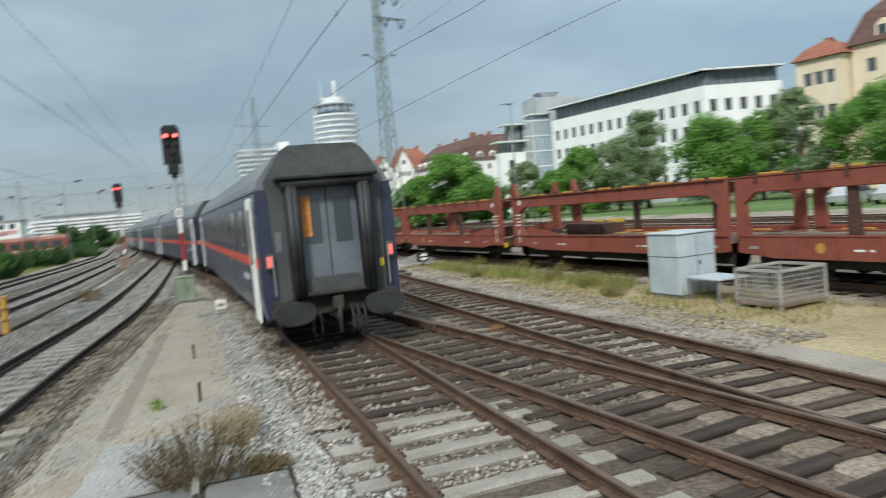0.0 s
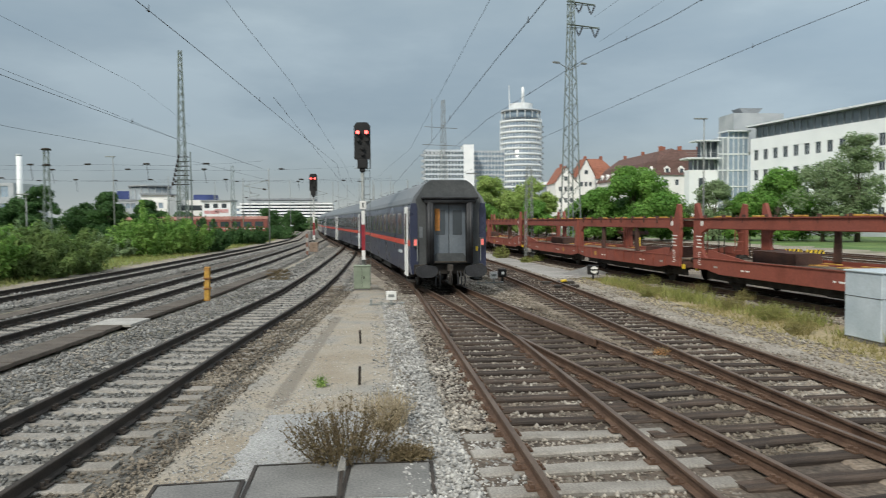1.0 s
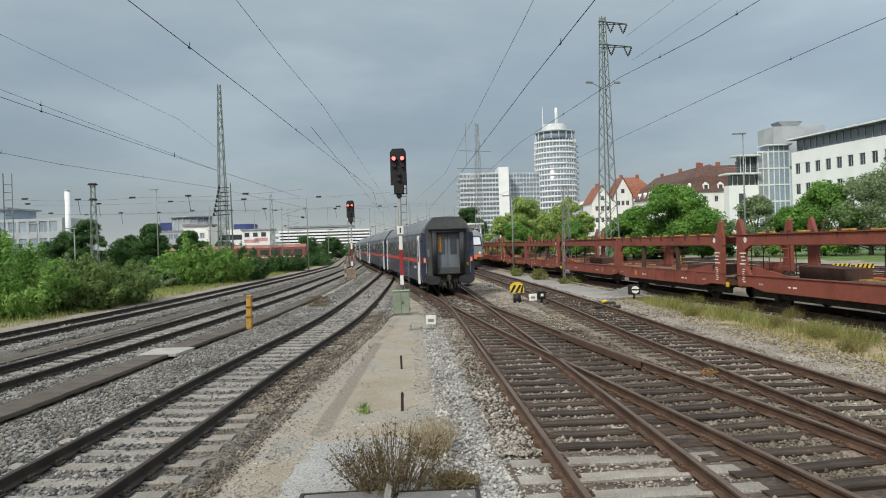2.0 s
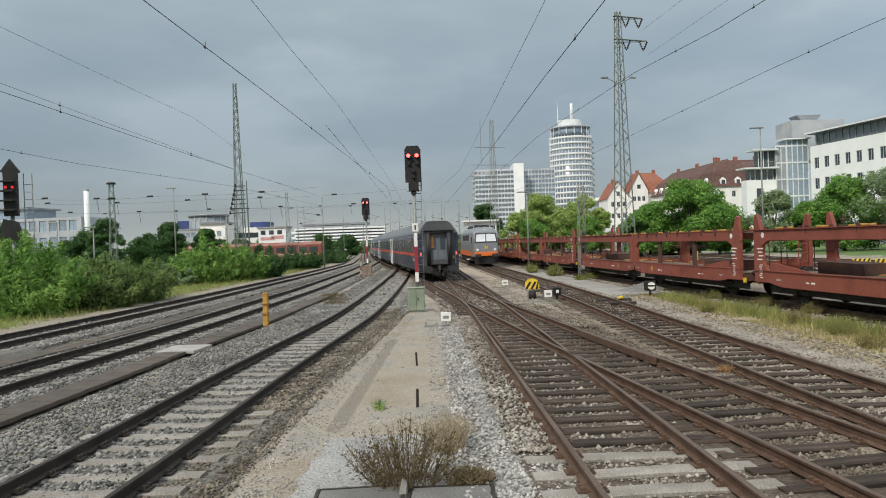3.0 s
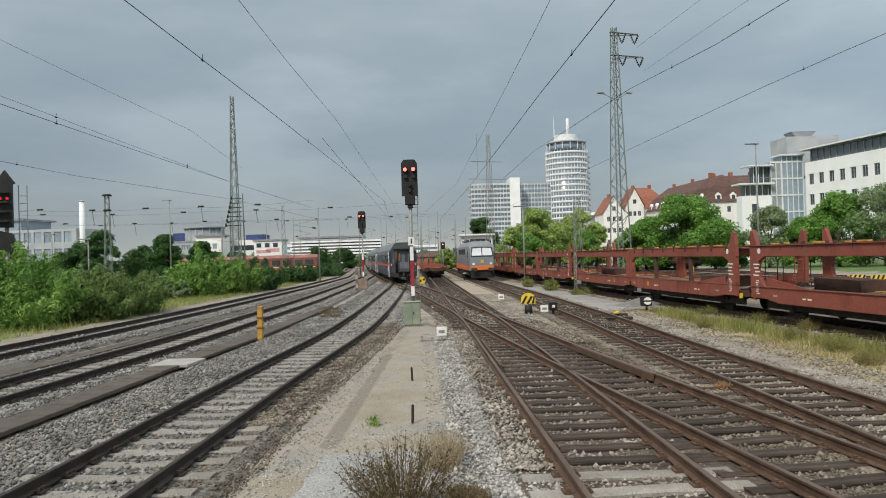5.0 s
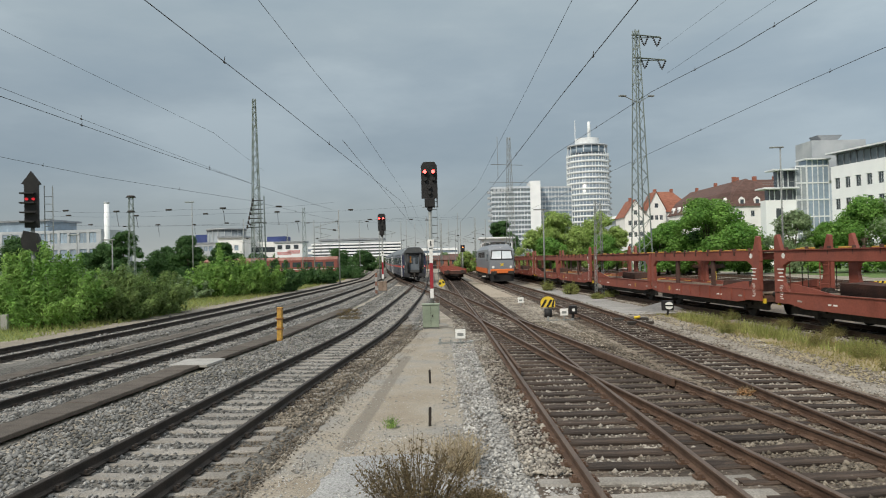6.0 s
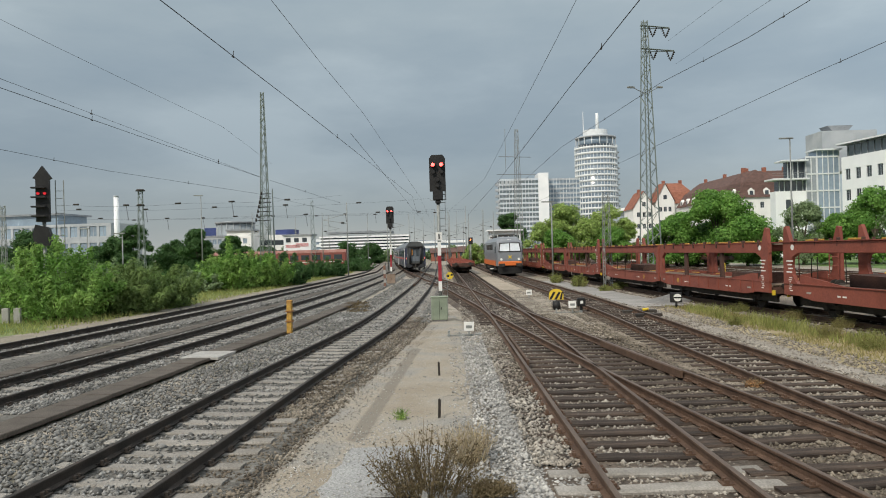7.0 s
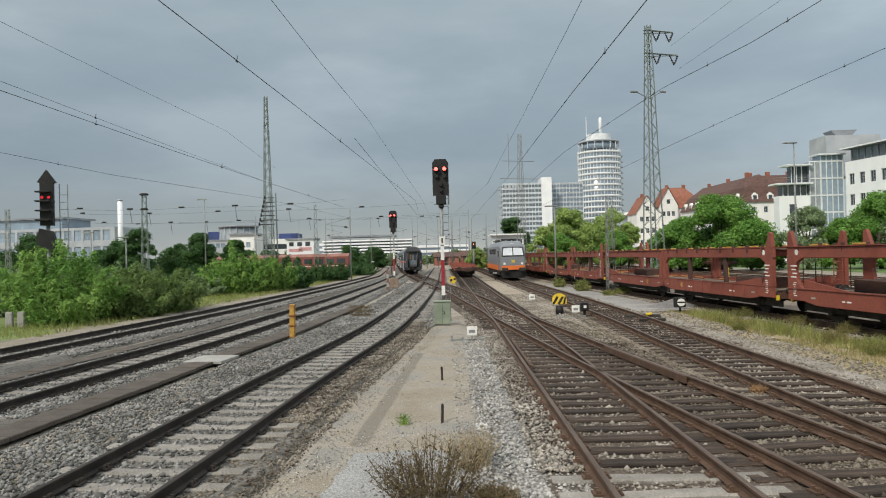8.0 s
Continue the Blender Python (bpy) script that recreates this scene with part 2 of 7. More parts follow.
M_GLASS = glass_mat("dark_window_glass", (0.035, 0.045, 0.055))
M_GLASS_BLUE = glass_mat("sky_window_glass", (0.20, 0.26, 0.32), rough=0.12)
M_GLASS_PALE = glass_mat("pale_window_glass", (0.30, 0.34, 0.37), rough=0.15)
M_WALL_WHITE = mat("white_render", (0.76, 0.785, 0.80), (0.84, 0.86, 0.87), rough=0.85, scale=0.25, fine=6, bump=0.05, amount=0.08)
M_WALL_PALE = mat("pale_metal_panel", (0.62, 0.65, 0.66), (0.72, 0.75, 0.76), rough=0.6, scale=0.3, fine=6, bump=0.03, amount=0.12)
M_WALL_STEEL = mat("blue_grey_panel", (0.47, 0.52, 0.57), (0.56, 0.61, 0.66), rough=0.55, scale=0.3, fine=6, bump=0.03, amount=0.12)
M_WALL_BEIGE = mat("beige_render", (0.70, 0.60, 0.45), (0.78, 0.69, 0.54), rough=0.85, scale=0.3, fine=6, bump=0.05, amount=0.12)
M_GLASS_DIM = glass_mat("grey_window_glass", (0.11, 0.135, 0.15), rough=0.1)
M_WALL_CREAM = mat("cream_render", (0.71, 0.71, 0.69), (0.80, 0.80, 0.78), rough=0.85, scale=0.3, fine=6, bump=0.05, amount=0.12)
M_WALL_GREY = mat("grey_panel", (0.34, 0.37, 0.40), (0.45, 0.48, 0.50), rough=0.7, scale=0.3, fine=6, bump=0.04, amount=0.12)
M_TILE_RED = mat("red_roof_tile", (0.22, 0.085, 0.052), (0.30, 0.122, 0.08), rough=0.85, scale=0.8, fine=9, bump=0.4, stretch=(1, 1, 3))
M_TILE_BROWN = mat("brown_roof_tile", (0.085, 0.048, 0.04), (0.135, 0.078, 0.066), rough=0.85, scale=0.8, fine=9, bump=0.4, stretch=(1, 1, 3))
M_ROOF_GREY = mat("metal_roof", (0.22, 0.24, 0.26), (0.32, 0.34, 0.36), rough=0.5, metal=0.3, scale=0.4, fine=8, bump=0.05)
M_BRICK = mat("chimney_brick", (0.24, 0.09, 0.06), (0.32, 0.13, 0.09), rough=0.9, scale=2, fine=12, bump=0.3)
M_BLUE_WALL = mat("blue_panel", (0.03, 0.05, 0.16), (0.05, 0.075, 0.22), rough=0.6, scale=0.5, fine=8, bump=0.03)
M_LOCO_GREY = mat("loco_grey", (0.165, 0.18, 0.20), (0.215, 0.23, 0.25), rough=0.35, scale=0.8, fine=12, bump=0.03, amount=0.15)
# the whitish reflection in the panes is put into this pale colour
M_WINDSCREEN = mat("windscreen_blind", (0.55, 0.60, 0.64), (0.68, 0.72, 0.75), rough=0.25, scale=1, fine=5, bump=0, amount=0.1)
M_LOCO_ORANGE = mat("loco_orange", (0.62, 0.14, 0.03), (0.72, 0.19, 0.05), rough=0.4, scale=0.8, fine=12, bump=0.03, amount=0.15)
M_TRAIN_RED = mat("local_train_red", (0.20, 0.06, 0.05), (0.28, 0.09, 0.072), rough=0.5, scale=0.5, fine=10, bump=0.03, amount=0.2)
M_BARK = mat("bark", (0.075, 0.06, 0.045), (0.14, 0.115, 0.09), rough=0.95, scale=3, fine=20, bump=0.8, stretch=(2, 2, 0.5))
M_LEAF = leaf_mat("leaf_green", (0.11, 0.25, 0.045), (0.21, 0.38, 0.085))
M_LEAF_DARK = leaf_mat("leaf_dark", (0.05, 0.115, 0.035), (0.085, 0.17, 0.055))
M_LEAF_LIGHT = leaf_mat("leaf_yellow_green", (0.25, 0.36, 0.095), (0.37, 0.48, 0.155))
M_LEAF_GREY = leaf_mat("leaf_grey_green", (0.18, 0.265, 0.125), (0.27, 0.35, 0.19))
M_LEAF_SHRUB = leaf_mat("shrub_green", (0.15, 0.295, 0.06), (0.275, 0.425, 0.11))
M_LEAF_OLIVE = leaf_mat("shrub_olive", (0.115, 0.185, 0.05), (0.195, 0.275, 0.09))
M_GRASS = leaf_mat("grass_blade", (0.26, 0.25, 0.09), (0.40, 0.34, 0.17))
M_GRASS_GREEN = leaf_mat("green_grass_blade", (0.21, 0.245, 0.065), (0.34, 0.35, 0.13))
M_DRY = leaf_mat("dry_stem", (0.27, 0.205, 0.12), (0.44, 0.36, 0.23))
M_WEED = leaf_mat("weed_leaf", (0.14, 0.11, 0.057), (0.235, 0.185, 0.105))
M_WEEDSTEM = leaf_mat("weed_stem", (0.15, 0.11, 0.062), (0.26, 0.20, 0.12))
M_STRAW = leaf_mat("straw", (0.46, 0.385, 0.255), (0.64, 0.55, 0.39))
M_BALLAST_DARK = mat("ballast_tarred", (0.058, 0.045, 0.035), (0.125, 0.10, 0.078), rough=0.95, scale=1.1, fine=17, bump=1.0, amount=1.0)
M_TURF = mat("turf", (0.25, 0.205, 0.115), (0.34, 0.285, 0.175), rough=0.95, scale=0.6, fine=14, bump=0.6, amount=0.6)

# ---- building blocks ----


def part(name, bm, material, parent=None, label="", at=None):
    me = bpy.data.meshes.new(name)
    if isinstance(bm, bmesh.types.BMesh):
        bm.to_mesh(me)
        bm.free()
    else:
        me.from_pydata(*bm)
    for m in material if isinstance(material, (list, tuple)) else [material]:
        me.materials.append(m)
    ob = new(name, me)
    if parent is not None:
        ob.parent = parent
    if at is not None:
        ob.matrix_basis = at
    if label:
        ob["label"] = label
    return ob


def again(ob, m, parent=None):
    """Another piece on the same mesh."""
    o = new(ob.name.split(".")[0], ob.data)
    o.parent = parent if parent is not None else ob.parent
    o.matrix_basis = m
    return o


def thing(name, label, category, m=None, group="", kind=""):
    e = new(name)
    e.empty_display_size = 0.3
    if m is not None:
        e.matrix_basis = m
    return tagged(e, label, category, group, kind)


def box(bm, x0, x1, y0, y1, z0, z1, bevel=0.0, m=None):
    vs = [bm.verts.new(v) for v in ((x0, y0, z0), (x1, y0, z0), (x1, y1, z0), (x0, y1, z0), (x0, y0, z1), (x1, y0, z1), (x1, y1, z1), (x0, y1, z1))]
    fs = [bm.faces.new([vs[i] for i in q]) for q in ((3, 2, 1, 0), (4, 5, 6, 7), (0, 1, 5, 4), (1, 2, 6, 5), (2, 3, 7, 6), (3, 0, 4, 7))]
    if bevel:
        es = list({e for f in fs for e in f.edges})
        got = bmesh.ops.bevel(bm, geom=es, offset=bevel, segments=1, affect="EDGES")
        vs = list({v for f in got["faces"] for v in f.verts} | {v for v in vs if v.is_valid})
    if m is not None:
        bmesh.ops.transform(bm, matrix=m, verts=[v for v in vs if v.is_valid])
    return bm


def boxes(*rows, bevel=0.0):
    bm = bmesh.new()
    for r in rows:
        box(bm, *r, bevel=bevel)
    return bm


def rod(bm, a, b, r0, r1=None, n=8, cap=True):
    a, b = Vector(a), Vector(b)
    r1 = r0 if r1 is None else r1
    q = (b - a).to_track_quat("Z", "Y")
    ring = []
    for p, r in ((a, r0), (b, r1)):
        ring.append([bm.verts.new(p + q @ Vector((r * math.cos(2 * math.pi * i / n), r * math.sin(2 * math.pi * i / n), 0))) for i in range(n)])
    for i in range(n):
        f = bm.faces.new((ring[0][i], ring[0][(i + 1) % n], ring[1][(i + 1) % n], ring[1][i]))
        f.smooth = n > 6
    if cap:
        bm.faces.new(ring[0][::-1])
        bm.faces.new(ring[1])
    return bm


def prism(bm, outline, y0, y1, axis="y"):
    """An outline (x, z) pushed from y0 to y1."""
    def place(p, d):
        return (p[0], d, p[1]) if axis == "y" else ((d, p[0], p[1]) if axis == "x" else (p[0], p[1], d))
    a = [bm.verts.new(place(p, y0)) for p in outline]
    b = [bm.verts.new(place(p, y1)) for p in outline]
    n = len(outline)
    bm.faces.new(a)
    bm.faces.new(b[::-1])
    for i in range(n):
        bm.faces.new((a[i], b[i], b[(i + 1) % n], a[(i + 1) % n]))
    bmesh.ops.recalc_face_normals(bm, faces=bm.faces[:])
    return bm


def sweep(profile, pts, closed=True, top=None):
    """A profile (across, up) drawn along a line of points; top: the index of the faces that take the second material."""
    verts, faces, marks = [], [], []
    pts = [Vector(p) for p in pts]
    k = len(profile)
    for i, p in enumerate(pts):
        d = (pts[min(i + 1, len(pts) - 1)] - pts[max(i - 1, 0)])
        d.z = 0
        d.normalize()
        s = Vector((d.y, -d.x, 0))
        verts += [tuple(p + s * u + Vector((0, 0, w))) for u, w in profile]
    for i in range(len(pts) - 1):
        for j in range(k if closed else k - 1):
            a, b = i * k + j, i * k + (j + 1) % k
            faces.append((a, b, b + k, a + k))
            marks.append(1 if top is not None and j in top else 0)
    if closed:
        faces += [tuple(range(k))[::-1], tuple(range((len(pts) - 1) * k, len(pts) * k))]
        marks += [0, 0]
    return verts, faces, marks


def swept(name, profile, pts, material, parent=None, closed=True, top=None, label=""):
    v, f, marks = sweep(profile, pts, closed, top)
    ob = part(name, (v, [], f), material, parent, label)
    if top is not None:
        ob.data.polygons.foreach_set("material_index", marks)
    return ob


def tube(pts, r, n=5):
    """A round wire along points, in one piece."""
    pts = [Vector(p) for p in pts]
    v, f = [], []
    for i, p in enumerate(pts):
        q = (pts[min(i + 1, len(pts) - 1)] - pts[max(i - 1, 0)]).to_track_quat("Z", "Y")
        v += [tuple(p + q @ Vector((r * math.cos(2 * math.pi * k / n), r * math.sin(2 * math.pi * k / n), 0))) for k in range(n)]
    for i in range(len(pts) - 1):
        f += [(i * n + k, i * n + (k + 1) % n, (i + 1) * n + (k + 1) % n, (i + 1) * n + k) for k in range(n)]
    return v, [], f


def stones(name, centres, sizes, material, label, seed, rough_cut=False):
    """Loose stones: squashed, turned, uneven little solids in one mesh."""
    r = np.random.default_rng(seed)
    g = (1 + 5 ** 0.5) / 2
    ico = np.array([(-1, g, 0), (1, g, 0), (-1, -g, 0), (1, -g, 0), (0, -1, g), (0, 1, g), (0, -1, -g), (0, 1, -g), (g, 0, -1), (g, 0, 1), (-g, 0, -1), (-g, 0, 1)]) / 1.9
    tri = np.array([(0, 11, 5), (0, 5, 1), (0, 1, 7), (0, 7, 10), (0, 10, 11), (1, 5, 9), (5, 11, 4), (11, 10, 2), (10, 7, 6), (7, 1, 8), (3, 9, 4), (3, 4, 2), (3, 2, 6), (3, 6, 8), (3, 8, 9), (4, 9, 5), (2, 4, 11), (6, 2, 10), (8, 6, 7), (9, 8, 1)])
    if rough_cut:
        ico = np.array([(1, 0, 0), (0, 1, 0), (-1, 0, 0), (0, -1, 0), (0, 0, 1), (0, 0, -1)], float)
        tri = np.array([(0, 1, 4), (1, 2, 4), (2, 3, 4), (3, 0, 4), (1, 0, 5), (2, 1, 5), (3, 2, 5), (0, 3, 5)])
    n, corners = len(centres), len(ico)
    v = ico[None] * r.uniform(0.72, 1.2, (n, corners, 1)) * r.uniform(0.65, 1.35, (n, 1, 3))
    a = r.uniform(0, 6.28, n)
    c, s = np.cos(a)[:, None], np.sin(a)[:, None]
    v = np.stack([v[..., 0] * c - v[..., 1] * s, v[..., 0] * s + v[..., 1] * c, v[..., 2] * 0.75], -1) * sizes[:, None, None] + centres[:, None, :]
    f = (tri[None] + corners * np.arange(n)[:, None, None]).reshape(-1, 3)
    return fast(name, v.reshape(-1, 3), f, material, label, "stones")


def fast(name, v, f, material, label="", category="", kind="stuff", parent=None):
    me = bpy.data.meshes.new(name)
    k = f.shape[1]
    me.vertices.add(len(v))
    me.vertices.foreach_set("co", np.ascontiguousarray(v, dtype=np.float32).ravel())
    me.loops.add(f.size)
    me.loops.foreach_set("vertex_index", np.ascontiguousarray(f, dtype=np.int32).ravel())
    me.polygons.add(len(f))
    me.polygons.foreach_set("loop_start", np.arange(0, f.size, k, dtype=np.int32))
    me.update(calc_edges=True)
    me.materials.append(material)
    ob = new(name, me)
    if parent is not None:
        ob.parent = parent
    return tagged(ob, label, category, "", kind)


def leaves(centres, sizes, normals, r, slim=0.55):
    """Pointed leaves, folded along the midrib: four corners each, two faces."""
    n = len(centres)
    a = r.normal(size=(n, 3))
    nn = normals / np.linalg.norm(normals, axis=1, keepdims=True)
    u = np.cross(nn, a)
    u /= np.linalg.norm(u, axis=1, keepdims=True) + 1e-9
    w = np.cross(nn, u)
    s = sizes[:, None]
    p = np.stack([centres - u * s, centres + w * s * slim + nn * s * 0.18, centres + u * s, centres - w * s * slim + nn * s * 0.18], 1)
    f = np.array([(0, 1, 2), (0, 2, 3)])[None] + 4 * np.arange(n)[:, None, None]
    return p.reshape(-1, 3), f.reshape(-1, 3)


def crown_cloud(r, n, lumps, leaf):
    """Leaves over the shells of many lumps; lumps: rows of (x, y, z, radius)."""
    lumps = np.array(lumps)
    w = lumps[:, 3] ** 2
    pick = r.choice(len(lumps), n, p=w / w.sum())
    d = r.normal(size=(n, 3))
    d /= np.linalg.norm(d, axis=1, keepdims=True)
    rad = lumps[pick, 3] * (1.06 - np.abs(r.normal(0, 0.3, n))) * (1 + 0.25 * np.sin(d[:, 0] * 7 + pick) * np.cos(d[:, 2] * 6 + pick * 2))
    c = lumps[pick, :3] + d * rad[:, None] * np.array([1, 1, 0.72])
    nrm = d + r.normal(0, 0.45, (n, 3)) + np.array([0, 0, 0.35])
    return leaves(c, leaf * r.uniform(0.6, 1.35, n), nrm, r)

# ---- plan of the tracks: x of each centre line along y ----
YS = np.arange(-30, 300.1, 0.5)


def line(*knots, soft=9):
    xs = np.interp(YS, [k[0] for k in knots], [k[1] for k in knots])
    slope = (knots[0][1] - knots[1][1]) / (knots[0][0] - knots[1][0])
    xs = np.where(YS < knots[0][0], knots[0][1] + slope * (YS - knots[0][0]), xs)
    pad = np.pad(xs, soft, mode="reflect", reflect_type="odd")
    return np.convolve(pad, np.ones(2 * soft + 1) / (2 * soft + 1), mode="valid")


def x_on(path, y):
    return float(np.interp(y, YS, path))


def turn_on(path, y):
    """Heading at y, in degrees to the left of +y."""
    return math.degrees(math.atan2(-(x_on(path, y + 0.5) - x_on(path, y - 0.5)), 1.0))


P_STRAIGHT = line((-30, 2.48), (30, 2.48), (58, 2.25), (86, 2.05), (140, 1.4), (300, -0.6))
P_DIAGONAL = line((3, 5.45), (8.5, 4.86), (12.4, 4.37), (17, 3.82), (30.5, 2.48), (44, 1.25), (52, 0.57), (60, -0.28), (71, -1.67), (76, -2.08), (97, -4.42), (115, -6.36), (160, -10.26), (300, -21.5))
P_SLIP = np.where(YS < 34.5, np.maximum(P_STRAIGHT, -99), P_DIAGONAL).copy()
P_SLIP = np.convolve(np.pad(P_SLIP, 12, mode="edge"), np.ones(25) / 25, mode="valid")
P_LEFT = line((-10, -5.9), (8.5, -4.12), (10.4, -3.98), (13.4, -3.8), (17.4, -3.47), (22.4, -2.97), (27, -2.6), (36, -2.3), (50, -2.05), (66, -1.95), (100, -2.2), (160, -2.7), (300, -3.4), soft=5)
P_MAIN = line((0, -10.9), (14.6, -9.35), (26, -8.25), (45, -7.3), (70, -6.95), (97, -7.2), (112, -7.5), (300, -22.4), soft=7)
P_OUTER = line((0, -15.6), (21.6, -13.75), (38, -12.5), (70, -11.2), (102, -10.8), (160, -14.6), (300, -26))
P_SIDE = line((-30, 6.78), (20, 6.78), (27, 7.0), (40, 7.05), (70, 6.55), (140, 5.6), (300, 3.5), soft=7)
P_WAGON = line((0, 15.4), (12, 14.55), (27, 13.45), (42, 12.45), (70, 11.3), (110, 10.4), (300, 6.5), soft=14)
P_BACK = [line((-30, 21.5 + d), (300, 12.0 + d * 1.2)) for d in (0, 4.6, 9.2, 13.8)]

GROUND = -0.27

# ---- ground ----


def ground_sheet():
    xs = np.concatenate([[-2500, -600, -200, -90, -45], np.arange(-30, 40.1, 1.0), [60, 120, 300, 800, 2500]])
    ys = np.concatenate([[-2500, -300, -60], np.arange(-20, 130.1, 1.5), [160, 240, 400, 900, 2600]])
    v = np.array([(x, y, GROUND - 0.03 + 0.035 * noise.noise((x * 0.35, y * 0.35, 0)) if abs(x) < 50 and -20 < y < 130 else GROUND - 0.03) for y in ys for x in xs])
    k = len(xs)
    f = np.array([(j * k + i, j * k + i + 1, (j + 1) * k + i + 1, (j + 1) * k + i) for j in range(len(ys) - 1) for i in range(k - 1)])
    return fast("ground", v, f, M_SOIL, "brown-grey stony railway yard soil", "ground", "structure")


ground_sheet()


def patch(name, left, right, y0, y1, z, material, label, step=0.5, wob=0.12, kind="structure", rise=0.02):
    """A sheet between two lines x(y), with uneven edges and a gently uneven top."""
    v, f = [], []
    ys = np.arange(y0, y1 + 0.01, step)
    k = 13
    for y in ys:
        a = left(y) + wob * noise.noise((y * 0.8, 3.1, 0)) + wob * 0.5 * noise.noise((y * 3, 7, 0))
        b = right(y) + wob * noise.noise((y * 0.8, 9.7, 0)) + wob * 0.5 * noise.noise((y * 3, 17, 0))
        for i in range(k):
            u = i / (k - 1)
            x = a + (b - a) * u
            edge = min(u, 1 - u) * (k - 1)
            v.append((x, y, z + (rise * noise.noise((x * 0.9, y * 0.9, 2))) - (0.07 if edge < 0.5 else 0)))
    n = len(ys)
    f = [(j * k + i, j * k + i + 1, (j + 1) * k + i + 1, (j + 1) * k + i) for j in range(n - 1) for i in range(k - 1)]
    ob = part(name, (v, [], f), material)
    for p in ob.data.polygons:
        p.use_smooth = True
    return tagged(ob, label, "ground", "", kind)


def bed(name, path, y0, y1, material, label, half=1.75, z=-0.185):
    prof = [(-half - 0.35, GROUND - 0.06), (-half, z + 0.01), (-0.9, z), (0, z - 0.015), (0.9, z), (half, z + 0.01), (half + 0.35, GROUND - 0.06)]
    pts = [(x_on(path, y), y, 0) for y in np.arange(y0, y1, 1.0)]
    ob = swept(name, prof, pts, material, closed=False)
    return tagged(ob, label, "ballast", "", "structure")


patch("gravel_path", lambda y: np.interp(y, [-26, 8, 14, 22, 28, 36], [-3.6, -2.6, -2.3, -2.0, -1.75, -1.3]), lambda y: np.interp(y, [-26, 8, 14, 24, 28, 36], [0.35, 0.45, 0.72, 1.05, 0.6, 0.0]), -26, 34, GROUND + 0.05, M_PATH, "pale fine gravel walkway between the tracks", wob=0.3)
patch("chipping_patch", lambda y: -2.2 + 0.05 * max(y, 0), lambda y: 0.55, -26, 10.3, GROUND + 0.058, mat("grey_chippings", (0.25, 0.252, 0.248), (0.33, 0.33, 0.322), rough=0.95, scale=1.1, fine=45, bump=0.7, amount=0.8), "grey fine chippings round the weed and slabs", step=0.25, wob=0.3)
patch("pale_shoulder", lambda y: np.interp(y, [2, 12, 24], [0.5, 0.72, 1.0]), lambda y: x_on(P_STRAIGHT, y) - 0.95, -26, 26, GROUND + 0.055, mat("pale_shoulder_stone", (0.22, 0.215, 0.20), (0.36, 0.35, 0.33), rough=0.95, scale=5, fine=22, bump=1.0, amount=1.0), "pale crushed stone shoulder beside the rusty rail", step=0.25, wob=0.25)
patch("dusty_patch", lambda y: x_on(P_STRAIGHT, y) + 1.35, lambda y: x_on(P_SIDE, y) - 1.3, 22, 75, GROUND + 0.045, mat("pale_dust", (0.285, 0.24, 0.185), (0.36, 0.31, 0.245), rough=0.95, scale=0.8, fine=30, bump=0.4), "dusty pale stones between two tracks", step=1.0)
patch("asphalt_pad", lambda y: x_on(P_SIDE, y) + 1.45, lambda y: x_on(P_WAGON, y) - 1.7, 33, 62, GROUND + 0.06, M_ASPHALT, "worn grey asphalt between siding and wagons", step=1.0)
patch("verge_turf", lambda y: x_on(P_SIDE, y) + 2.0, lambda y: x_on(P_WAGON, y) - 1.7, -26, 33, GROUND + 0.035, M_TURF, "dry grassy verge beside the wagon track")
patch("gravel_strip", lambda y: x_on(P_SIDE, y) + 1.2, lambda y: x_on(P_SIDE, y) + 2.3, -26, 34, GROUND + 0.05, mat("grey_grit", (0.225, 0.205, 0.175), (0.295, 0.27, 0.235), rough=0.95, scale=0.8, fine=30, bump=0.5), "grey grit strip along the siding")
patch("main_verge", lambda y: x_on(P_OUTER, y) - 3.6, lambda y: x_on(P_OUTER, y) - 1.6, 5, 120, GROUND + 0.05, mat("pale_verge", (0.20, 0.175, 0.138), (0.27, 0.24, 0.195), rough=0.95, scale=0.8, fine=25, bump=0.5), "pale grit strip beside the outer track", step=1.0)
patch("embankment_turf", lambda y: -70, lambda y: x_on(P_OUTER, y) - 3.2, 10, 160, GROUND + 0.02, mat("rough_grass", (0.10, 0.16, 0.04), (0.20, 0.235, 0.09), rough=0.95, scale=0.5, fine=12, bump=0.7, amount=0.6), "rough green grass beside the tracks", step=2.0, wob=0.5)
patch("far_turf", lambda y: x_on(P_BACK[3], y) + 9, lambda y: x_on(P_BACK[3], y) + 60, -30, 200, GROUND + 0.02, mat("far_lawn", (0.06, 0.12, 0.03), (0.13, 0.19, 0.06), rough=0.95, scale=0.3, fine=6, bump=0.6), "green grass slope in front of the trees", step=3.0, wob=0.8)
bed("ballast_1", P_LEFT, -26, 150, M_BALLAST, "grey crushed stone ballast bed", half=1.45, z=-0.205)
bed("ballast_2", P_MAIN, -26, 200, M_BALLAST, "grey crushed stone ballast bed", half=1.8, z=-0.20)
bed("ballast_3", P_OUTER, -26, 200, M_BALLAST, "grey crushed stone ballast bed", half=1.7)
bed("ballast_4", P_STRAIGHT, -26, 150, M_BALLAST_DARK, "rust-stained stone ballast bed", half=1.3, z=-0.195)
bed("ballast_5", P_DIAGONAL, -26, 110, M_BALLAST_DARK, "dark tarred stone ballast bed", half=1.35, z=-0.20)
